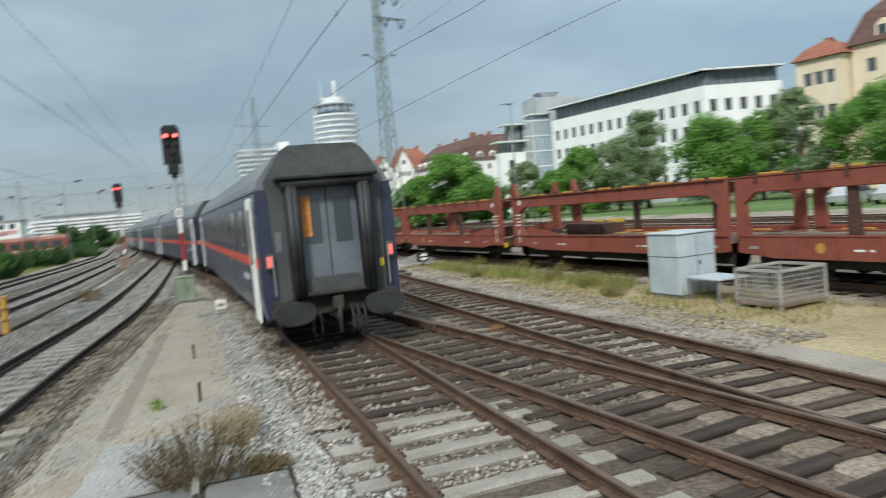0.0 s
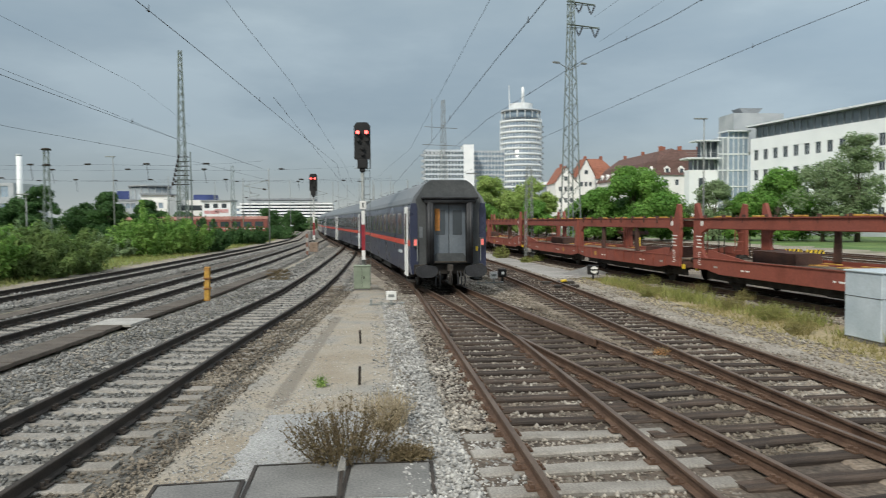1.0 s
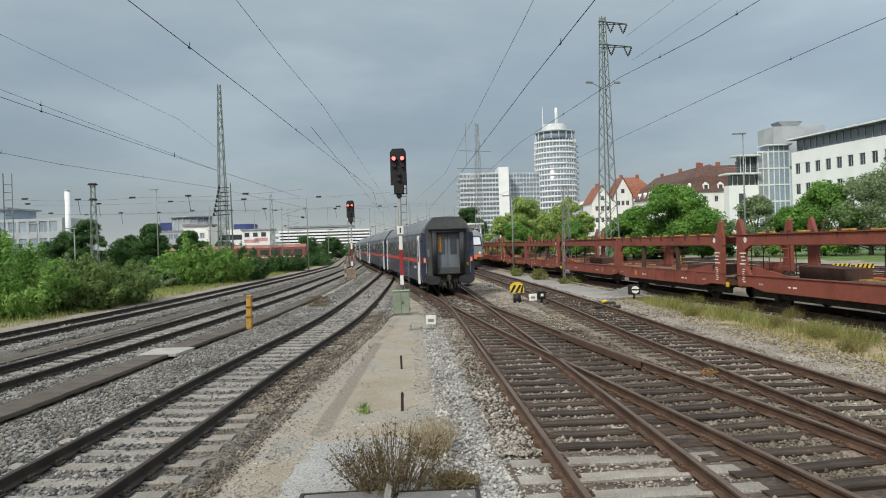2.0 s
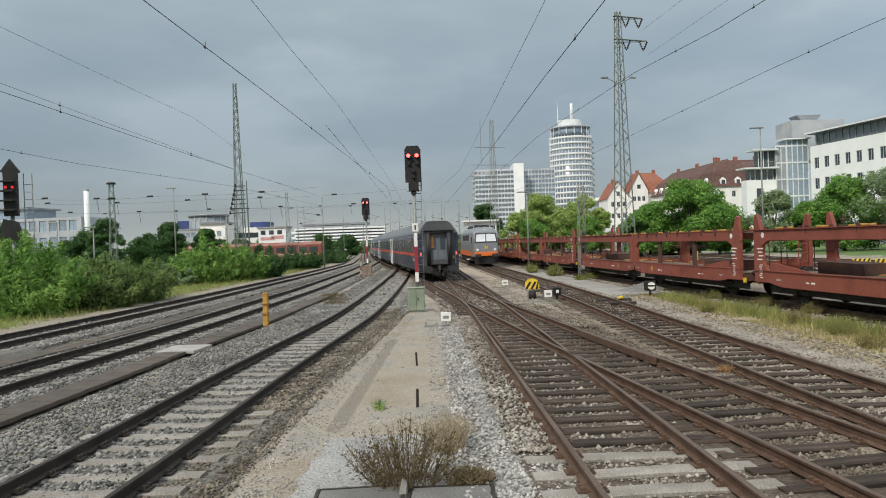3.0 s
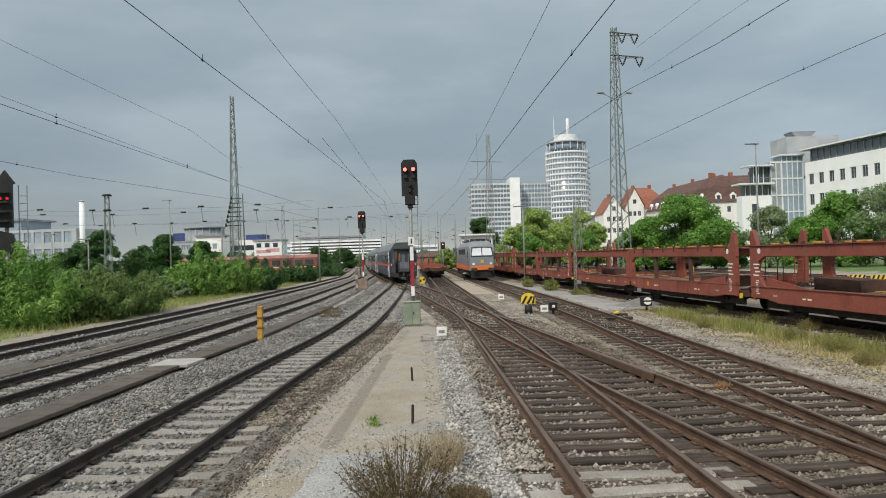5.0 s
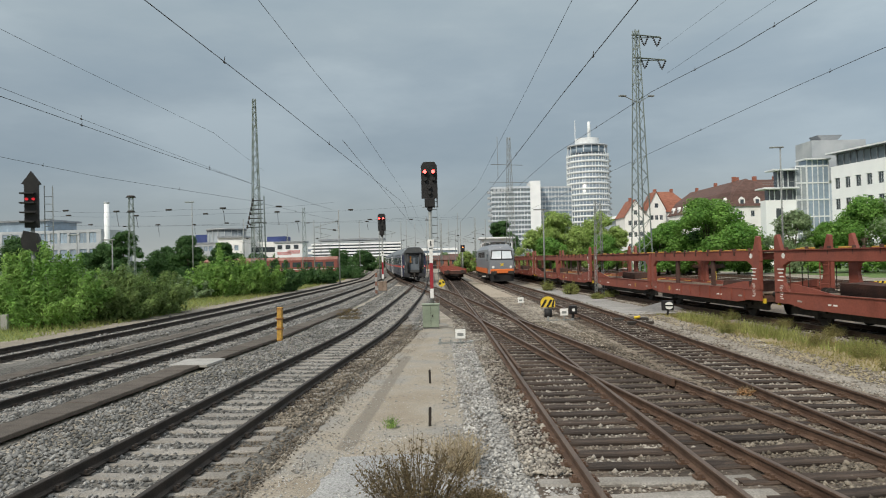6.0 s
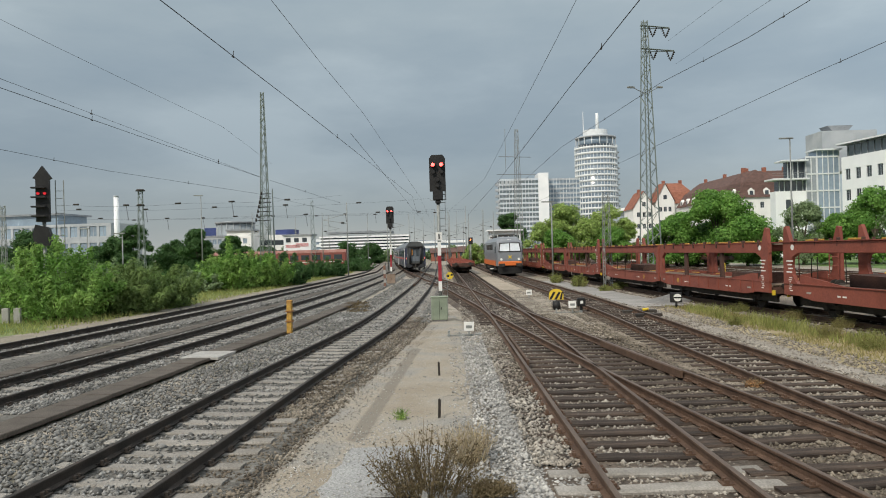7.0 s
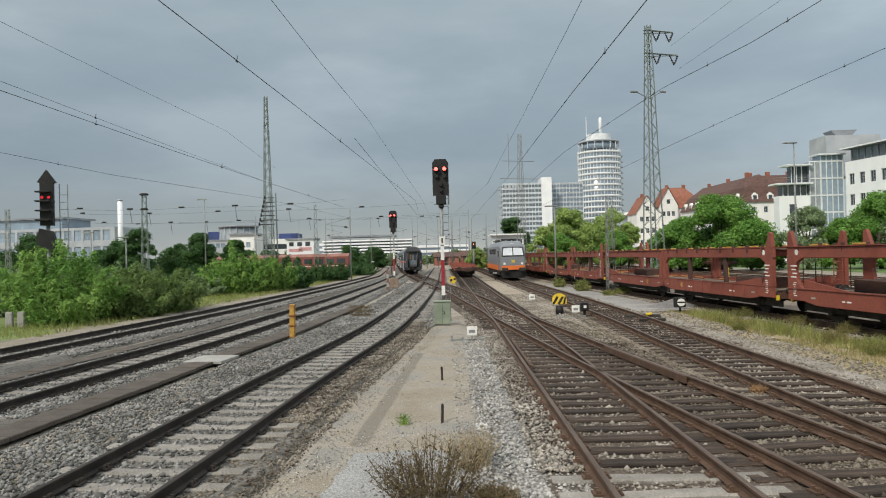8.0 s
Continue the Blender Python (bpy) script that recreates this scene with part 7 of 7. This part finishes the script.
# parked cars beyond the sidings
def parked_car(m, paint):
    c = thing("parked_car", "parked silver car in front of the trees", "car", m, group="parked cars")
    side = [(-2.1, 0.35), (2.1, 0.35), (2.12, 0.8), (1.3, 0.95), (0.7, 1.42), (-1.0, 1.46), (-1.75, 0.98), (-2.12, 0.9)]
    part("body", prism(bmesh.new(), side, -0.85, 0.85), paint, c)
    part("glasshouse", prism(bmesh.new(), [(1.15, 0.97), (0.66, 1.38), (-0.95, 1.41), (-1.55, 1.0)], -0.86, 0.86), M_GLASS, c)
    for x in (-1.35, 1.35):
        for s in (-1, 1):
            part("wheel", rod(bmesh.new(), (x, s * 0.68, 0.33), (x, s * 0.87, 0.33), 0.33, n=16), M_RUBBER, c)


SILVER = mat("silver_car_paint", (0.42, 0.44, 0.46), (0.50, 0.52, 0.54), rough=0.35, metal=0.5, scale=1, fine=10, bump=0)
for i in range(4):
    parked_car(pose(48.8 + i * 0.8, 41.2 - i * 3.2, GROUND + 0.02, 0, 0, 195), SILVER)

# ---- greenery ----


def tree(m, h, spread, material, label, seed, n=7000, leaf=0.26, trunk=True, low=0.12, category="tree", name="tree"):
    t = thing(name, label, category, m)
    r = np.random.default_rng(seed)
    lumps = []
    k = 64
    for i in range(k):
        u = r.random()
        z = h * (low + (0.88 - low) * u)
        env = spread * (0.35 + 1.0 * math.sin(math.pi * min(1, 0.18 + 0.82 * u) ** 0.9)) * 0.62
        a = r.uniform(0, 6.28)
        rad = env * math.sqrt(r.random())
        lumps.append((rad * math.cos(a), rad * math.sin(a), z, spread * r.uniform(0.13, 0.30)))
    bm = bmesh.new()
    rod(bm, (0, 0, -0.4), (0, 0, h * 0.45), h * 0.022 + 0.05, h * 0.012 + 0.03, n=8)
    for i in range(0, k, 6):
        x, y, z, q = lumps[i]
        rod(bm, (0, 0, max(0.3, z * 0.45)), (x * 0.8, y * 0.8, z), h * 0.009 + 0.015, 0.02, n=5, cap=False)
    part("trunk", bm, M_BARK, t)
    v, f = crown_cloud(r, n, lumps, leaf)
    fast("crown", v, f, material, parent=t, kind="")
    return t


def row(*specs):
    for x, y, h, s, mm, lab, seed, n, leaf in specs:
        tree(pose(x, y, GROUND, 0, 0, seed * 37 % 360), h, s, mm, lab, seed, int(n * 2.6), leaf * 0.6)


row((27.4, 88, 6.4, 3.4, M_LEAF, "dense bright green tree behind the sidings", 1, 6000, 0.27),
    (33.7, 88, 10.1, 6.3, M_LEAF, "dense round green tree behind the sidings", 2, 13000, 0.27),
    (29.8, 92, 7.6, 3.8, M_LEAF, "dense green tree behind the sidings", 36, 6000, 0.27),
    (38.6, 91, 7.4, 4.0, M_LEAF, "dense green tree behind the sidings", 37, 7000, 0.27),
    (42.2, 93, 5.0, 3.0, M_LEAF_DARK, "low dark bush behind the sidings", 38, 4000, 0.25),
    (34.5, 94, 6.0, 4.0, M_LEAF_DARK, "low dark bush behind the sidings", 39, 5000, 0.25),
    (44.8, 89, 8.4, 3.8, M_LEAF_GREY, "grey-green airy tree behind the sidings", 4, 6000, 0.22),
    (50.9, 84, 9.8, 5.2, M_LEAF, "dense green tree before the white building", 5, 9000, 0.27),
    (57.0, 78, 14.0, 4.4, M_LEAF_GREY, "tall airy birch tree by the building", 6, 6500, 0.22),
    (61.0, 70, 11.2, 6.6, M_LEAF, "dense green tree before the white building", 7, 9000, 0.27),
    (66.0, 62, 13.5, 5.0, M_LEAF_GREY, "tall airy grey-green tree", 8, 7000, 0.24),
    (70.5, 55, 12.5, 7, M_LEAF, "dense green tree behind parked cars", 9, 9000, 0.28),
    (75.0, 44, 13.5, 7, M_LEAF, "dense green tree behind parked cars", 10, 9000, 0.28),
    (80.0, 34, 12.5, 5.5, M_LEAF_DARK, "dark green leafy tree beyond the yard", 31, 8000, 0.28),
    (47.6, 87, 6.4, 3.2, M_LEAF, "dense bright green tree behind the sidings", 32, 7000, 0.27),
    (54.0, 80, 11.0, 5.4, M_LEAF_GREY, "grey-green airy tree behind the sidings", 33, 6000, 0.24),
    (64.5, 66, 11.0, 6.0, M_LEAF, "dense green tree behind parked cars", 34, 7000, 0.27),
    (16.1, 119, 7.8, 3.9, M_LEAF_LIGHT, "green leafy tree beyond the wagons", 11, 5000, 0.27),
    (19.6, 118, 11.3, 4.6, M_LEAF_LIGHT, "tall fresh yellow-green tree beyond the wagons", 12, 8000, 0.27),
    (23.3, 117, 8.6, 4.4, M_LEAF_LIGHT, "green leafy tree beyond the wagons", 13, 6000, 0.27),
    (27.0, 118, 10.9, 4.2, M_LEAF_LIGHT, "fresh yellow-green tree beyond the wagons", 14, 7000, 0.27),
    (18.0, 114, 6.4, 3.8, M_LEAF, "green bush beyond the wagons", 40, 5000, 0.27),
    (26.6, 114, 6.4, 3.8, M_LEAF, "green bush beyond the wagons", 45, 5000, 0.27),
    (29.3, 116, 8.2, 2.9, M_LEAF_LIGHT, "green leafy tree beyond the wagons", 35, 4000, 0.27),
    (15.2, 170, 12.5, 5.0, M_LEAF_DARK, "dark tree behind the signal box", 15, 5000, 0.4),
    (-52, 118, 9.2, 3.6, M_LEAF_DARK, "dark green leafy tree beyond the yard", 16, 6000, 0.3),
    (-57, 122, 7.8, 3.8, M_LEAF_DARK, "dark green leafy tree beyond the yard", 17, 6000, 0.3),
    (-41.5, 118, 8.2, 3.2, M_LEAF_DARK, "dark green leafy tree beyond the yard", 18, 6000, 0.3),
    (-66, 112, 8.4, 4.4, M_LEAF_DARK, "dark green leafy tree beyond the yard", 19, 6000, 0.3),
    (-72, 104, 8.0, 4.4, M_LEAF_DARK, "dark green leafy tree beyond the yard", 20, 6000, 0.3),
    (-49.0, 127, 6.6, 4.2, M_LEAF_DARK, "dark green leafy tree beyond the yard", 25, 5000, 0.3),
    (-45.0, 132, 5.6, 3.6, M_LEAF_GREY, "grey-green tree beyond the yard", 26, 4000, 0.3),
    (-33.5, 132, 4.8, 3.2, M_LEAF_DARK, "dark green bush beyond the yard", 27, 4000, 0.3),
    (-60.5, 108, 6.4, 4.0, M_LEAF_DARK, "dark green leafy tree beyond the yard", 28, 4000, 0.3),
    (-37.5, 124, 7.0, 3.2, M_LEAF_DARK, "dark green leafy tree beyond the yard", 21, 5000, 0.3),
    (5.0, 128, 4.6, 2.4, M_LEAF_LIGHT, "yellow-green bush beside the locomotive", 22, 3500, 0.24),
    (-20, 190, 6.0, 4.0, M_LEAF_DARK, "dark green bush far along the yard", 23, 3500, 0.35),
    (-28, 200, 7.0, 4.5, M_LEAF_DARK, "dark green bush far along the yard", 24, 3500, 0.35))


def shrub(x, y, h, s, seed, material=M_LEAF_SHRUB, n=8000, leaf=0.13, label="leafy green shrub beside the outer track"):
    """A clump of upright, arching leafy shoots."""
    t = thing("shrub", label, "shrub", pose(x, y, GROUND), group="shrubs beside the tracks")
    r = np.random.default_rng(seed)
    shoots = 54
    bm = bmesh.new()
    cs, ns = [], []
    for i in range(shoots):
        a, q = r.uniform(0, 6.28), s * math.sqrt(r.random())
        lean = r.uniform(0.15, 0.95)
        hh = h * (0.38 + 0.66 * r.random() ** 1.4) * (1 - 0.4 * (q / s) ** 2)
        base = np.array([q * 0.55 * math.cos(a), q * 0.55 * math.sin(a), -0.05])
        tip = np.array([q * (1 + lean * 0.3) * math.cos(a), q * (1 + lean * 0.3) * math.sin(a), hh])
        rod(bm, base, base * 0.4 + tip * 0.6, 0.025, 0.012, n=4, cap=False)
        m = n // shoots
        u = r.random(m) ** 0.75
        spine = base + (tip - base) * u[:, None]
        spine[:, 2] = hh * (u ** 0.85)
        wide = 0.34 * (1 - 0.8 * u) * (s / 3.0) + 0.05
        d = r.normal(size=(m, 3)) * np.array([1, 1, 0.6])
        cs.append(spine + d * wide[:, None])
        ns.append(d + np.array([0, 0, 0.9]))
    tagged(part("shoot_tangle", bm, M_BARK, t), kind="stuff")
    c = np.concatenate(cs)
    c[:, 2] = np.maximum(c[:, 2], 0.02)
    v, f = leaves(c, leaf * r.uniform(0.7, 1.6, len(c)), np.concatenate(ns), r, slim=0.36)
    fast("foliage", v, f, material, parent=t, kind="")
    return t


for x, y, h, s, sd, mm, n in ((-19.2, 35.2, 4.3, 2.7, 41, M_LEAF_SHRUB, 15000), (-17.4, 38.0, 2.9, 2.3, 42, M_LEAF_OLIVE, 11000), (-21.8, 39.5, 3.8, 2.6, 43, M_LEAF_SHRUB, 9000), (-16.8, 42.0, 2.7, 2.3, 44, M_LEAF_OLIVE, 10000), (-25.5, 42, 3.6, 2.8, 45, M_LEAF_GREY, 8000), (-20.5, 44.0, 2.8, 2.6, 46, M_LEAF_OLIVE, 8000),
                          (-18.8, 62, 4.6, 2.7, 47, M_LEAF_SHRUB, 9000), (-16.6, 65, 3.9, 2.4, 48, M_LEAF_SHRUB, 8000), (-21.0, 60, 1.8, 2.2, 49, M_LEAF_GREY, 5000), (-15.6, 69, 3.4, 2.0, 50, M_LEAF_DARK, 7000), (-16.2, 88, 3.0, 2.2, 51, M_LEAF_DARK, 5000), (-14.6, 92, 2.4, 1.8, 52, M_LEAF_DARK, 5000),
                          (-27, 58, 3.4, 2.8, 53, M_LEAF_GREY, 6000), (-24, 70, 2.3, 2.4, 54, M_LEAF_GREY, 6000), (-31, 52, 3.4, 3.0, 55, M_LEAF_GREY, 6000), (-30, 66, 3.0, 2.8, 56, M_LEAF_SHRUB, 6000), (-37, 62, 3.2, 3.0, 57, M_LEAF_GREY, 5000), (-29, 80, 3.0, 2.8, 58, M_LEAF_DARK, 5000), (-14.2, 115, 2.2, 2.2, 59, M_LEAF_DARK, 3500), (-16, 128, 2.6, 2.6, 60, M_LEAF_DARK, 3500), (-30, 45, 3.4, 2.8, 61, M_LEAF_SHRUB, 6000)):
    shrub(x, y, h, s, sd, mm, int(n * 1.7), 0.088 if y < 50 else 0.12)
for x, y, h, s, sd in ((9.6, 51.5, 1.1, 0.8, 71), (11.4, 46.6, 0.6, 0.7, 72), (8.9, 58, 1.0, 0.7, 73), (10.2, 45.6, 0.45, 0.5, 74)):
    shrub(x, y, h, s * 0.7, sd, M_GRASS_GREEN, 2600, 0.04, "low green weed clump on the asphalt")


def grass(name, x_left, x_right, y0, y1, n, h, material, label, seed, clump=0.5):
    r = np.random.default_rng(seed)
    y = y0 + (y1 - y0) * r.random(n)
    a, b = np.array([x_left(v) for v in y]), np.array([x_right(v) for v in y])
    x = a + (b - a) * r.random(n)
    keep = np.array([noise.noise((p * 0.7, q * 0.7, seed)) for p, q in zip(x, y)]) > -clump + 0.3 * r.random(n) - 0.15
    x, y = x[keep], y[keep]
    n = len(x)
    hh = h * r.uniform(0.4, 1.25, n)
    ang = r.uniform(0, 6.28, n)
    lean = r.normal(0, 0.4, (n, 2)) * hh[:, None]
    w = 0.012 + 0.01 * r.random(n)
    c, s = np.cos(ang) * w, np.sin(ang) * w
    z = np.full(n, GROUND + 0.02)
    v = np.stack([np.stack([x - c, y - s, z], 1), np.stack([x + c, y + s, z], 1), np.stack([x + lean[:, 0], y + lean[:, 1], z + hh], 1)], 1)
    f = np.arange(3 * n).reshape(-1, 3)
    fast(name, v.reshape(-1, 3), f, material, label, "grass")


grass("verge_grass", lambda y: x_on(P_SIDE, y) + 3.0, lambda y: x_on(P_WAGON, y) - 1.9, 10, 33, 11000, 0.13, M_GRASS, "dry yellowish grass on the verge", 81, clump=0.25)
grass("verge_grass", lambda y: x_on(P_WAGON, y) - 3.3, lambda y: x_on(P_WAGON, y) - 1.7, 12, 31, 4500, 0.36, M_GRASS_GREEN, "taller green grass along the wagons", 82, clump=0.05)
grass("bank_grass", lambda y: x_on(P_OUTER, y) - 8, lambda y: x_on(P_OUTER, y) - 3.0, 28, 110, 14000, 0.30, M_GRASS_GREEN, "rough green grass below the shrubs", 83, clump=0.5)


# the dry weed in the foreground
def dry_weed(m, spread, h, stems, seed, label, leaf_mat_, stem_mat, leafy=40, lean=0.55):
    t = thing("dry_weed", label, "plant", m)
    r = np.random.default_rng(seed)
    bm = bmesh.new()
    cs, ns = [], []
    for i in range(stems):
        a, q = r.uniform(0, 6.28), spread * math.sqrt(r.random())
        x, y = q * math.cos(a), q * math.sin(a) * 0.7
        hh = h * r.uniform(0.45, 1.0) * (1 - 0.4 * (q / spread) ** 2)
        p = Vector((x * 0.5, y * 0.5, 0))
        top = Vector((x + r.normal(0, 0.05), y + r.normal(0, 0.05), hh))
        mid = p.lerp(top, 0.5) + Vector((r.normal(0, 0.03), r.normal(0, 0.03), 0.03))
        rod(bm, p, mid, 0.005, 0.004, n=3, cap=False)
        rod(bm, mid, top, 0.004, 0.002, n=3, cap=False)
        for k in range(3):
            b0 = mid.lerp(top, r.random())
            rod(bm, b0, b0 + Vector((r.normal(0, 0.06), r.normal(0, 0.06), r.uniform(0.03, 0.12))), 0.0025, 0.0015, n=3, cap=False)
        u = r.random(leafy)
        c = np.array(p)[None] * (1 - u[:, None]) + np.array(top)[None] * u[:, None] + r.normal(0, 0.035, (leafy, 3))
        c[:, 2] = np.maximum(c[:, 2], 0.01)
        cs.append(c)
        ns.append(r.normal(size=(leafy, 3)))
    tagged(part("stem_tangle", bm, stem_mat, t), kind="stuff")
    c = np.concatenate(cs)
    v, f = leaves(c, 0.016 * r.uniform(0.6, 1.5, len(c)), np.concatenate(ns), r)
    fast("foliage", v, f, leaf_mat_, parent=t, kind="")
    return t


dry_weed(pose(-0.30, 8.15, GROUND + 0.06), 0.78, 0.84, 130, 91, "withered brown weed with tangled stems in the gravel", M_WEED, M_WEEDSTEM, leafy=24)
dry_weed(pose(0.24, 9.4, GROUND + 0.04), 0.42, 0.60, 130, 92, "tuft of pale dry grass behind the weed", M_STRAW, M_STRAW, leafy=3)
dry_weed(pose(0.42, 8.1, GROUND + 0.04), 0.3, 0.22, 70, 93, "low dark weed on the stones", M_WEED, M_DRY, leafy=40)
gp = dry_weed(pose(-0.83, 12.0, GROUND + 0.04), 0.13, 0.16, 16, 94, "small fresh green plant in the gravel", M_LEAF_LIGHT, M_LEAF, leafy=14)
for x, y, sd in ((-4.6, 36.5, 95), (-5.0, 39, 96), (-4.3, 33.8, 97)):
    dry_weed(pose(x, y, GROUND + 0.05), 0.7, 0.26, 60, sd, "brown withered weed patch beside the trough", M_WEED, M_WEEDSTEM, leafy=16)
clod = bmesh.new()
prism(clod, [(-0.04, 0), (0.04, 0), (0.03, 0.17), (-0.02, 0.2)], -0.03, 0.03)
tagged(part("pale_stone", clod, M_SLAB_PALE, at=pose(-0.33, 7.75, GROUND + 0.05, 0, 8, 10)), "pale upright broken stone in the weed", "stone")


# dark hedge of trees along the far side of the yard
for i, x in enumerate(range(-100, -22, 6)):
    tree(pose(x + 2 * math.sin(i * 2.3), 148 + 6 * math.cos(i * 1.7), GROUND), 5.0 + 1.6 * math.sin(i * 1.9), 3.6, M_LEAF_DARK if i % 3 else M_LEAF_GREY, "dark green tree in the far hedge", 200 + i, 3600, 0.26)
for x, y in ((23.4, 60), (28.0, 50.4)):
    yb = thing("marker_post", "short yellow post between the far sidings", "post", pose(x, y, GROUND))
    part("post", boxes((-0.13, 0.13, -0.1, 0.1, 0, 1.25), bevel=0.03), M_YELLOW2, yb)
    part("foot", boxes((-0.3, 0.3, -0.2, 0.2, -0.05, 0.08)), M_SLAB, yb)
for x, y in ((29.6, 47), (30.3, 45.6)):
    sb = thing("striped_barrier", "low yellow and black striped barrier between far sidings", "barrier", pose(x, y, GROUND, 0, 0, -25))
    for lx in (-0.42, 0.38):
        part("leg", boxes((lx, lx + 0.05, -0.03, 0.03, 0, 0.5)), M_BLACK, sb)
    part("board", boxes((-0.55, 0.55, -0.02, 0.02, 0.4, 0.68)), M_YELLOW2, sb)
    for k in range(4):
        part("stripe", prism(bmesh.new(), [(-0.5 + k * 0.27, 0.401), (-0.38 + k * 0.27, 0.401), (-0.26 + k * 0.27, 0.679), (-0.38 + k * 0.27, 0.679)], -0.026, -0.02), M_BLACK, sb)
sx = thing("storage_box", "pale grey box between the far sidings", "box", pose(27.6, 44.6, GROUND))
part("body", boxes((-0.5, 0.5, -0.35, 0.35, -0.02, 0.55), bevel=0.03), M_GREYBOX, sx)
part("lid", boxes((-0.53, 0.53, -0.38, 0.38, 0.55, 0.62), bevel=0.02), M_WALL_GREY, sx)


for i, (x, y) in enumerate(((-19, 232), (-13, 240), (-8, 228), (-4, 236), (2, 244), (6, 232), (10, 226), (13, 240))):
    tree(pose(x, y, GROUND), 4.2 + 1.2 * math.sin(i * 2.1), 3.6, M_LEAF_DARK if i % 2 else M_LEAF_GREY, "green bush at the far end of the yard", 400 + i, 2200, 0.34)

# heap of grey grit beside the asphalt, dead leaves on the siding
heap_v, heap_f = [], []
for j in range(9):
    for i in range(24):
        a, q = 2 * math.pi * i / 24, j / 8
        rr_ = 1.5 * q * (1 + 0.2 * noise.noise((math.cos(a) * 1.4, math.sin(a) * 1.4, 5)))
        heap_v.append((rr_ * math.cos(a), rr_ * math.sin(a) * 0.8, 0.42 * (1 - q) ** 1.1 + 0.05 * noise.noise((rr_ * math.cos(a) * 3, rr_ * math.sin(a) * 3, 1)) * (1 - q)))
for j in range(8):
    for i in range(24):
        heap_f.append((j * 24 + i, j * 24 + (i + 1) % 24, (j + 1) * 24 + (i + 1) % 24, (j + 1) * 24 + i))
tagged(part("grit_mound", (heap_v, [], heap_f), mat("ash_grit", (0.15, 0.15, 0.148), (0.22, 0.215, 0.205), rough=0.95, scale=2, fine=25, bump=0.7), at=pose(11.0, 35.2, GROUND + 0.03, 0, 0, 20)), "low heap of ash-grey grit beside the wagons", "heap")
dry_weed(pose(5.9, 13.7, GROUND + 0.1), 0.22, 0.1, 30, 98, "small clump of dead brown leaves by the rail", mat("dead_leaf", (0.30, 0.16, 0.07), (0.42, 0.25, 0.12), island=0.3, bump=0), M_DRY, leafy=20)
for i, (x, y) in enumerate(((12.4, 25.5), (11.9, 29.0), (11.2, 20.8), (10.9, 18.2), (12.6, 22.6), (9.9, 24.5), (10.3, 16.0))):
    dry_weed(pose(x, y, GROUND + 0.03), 0.45, 0.5, 70, 300 + i, "green and yellow weed tuft on the verge", M_GRASS_GREEN if i % 2 else M_GRASS, M_GRASS, leafy=24)


# ---- what moves ----
def motions():
    for i, c in enumerate(COACHES):
        walk(c, [(t, coach_pose(i, t)) for t in np.arange(0, 8.01, 0.5)])


motions()
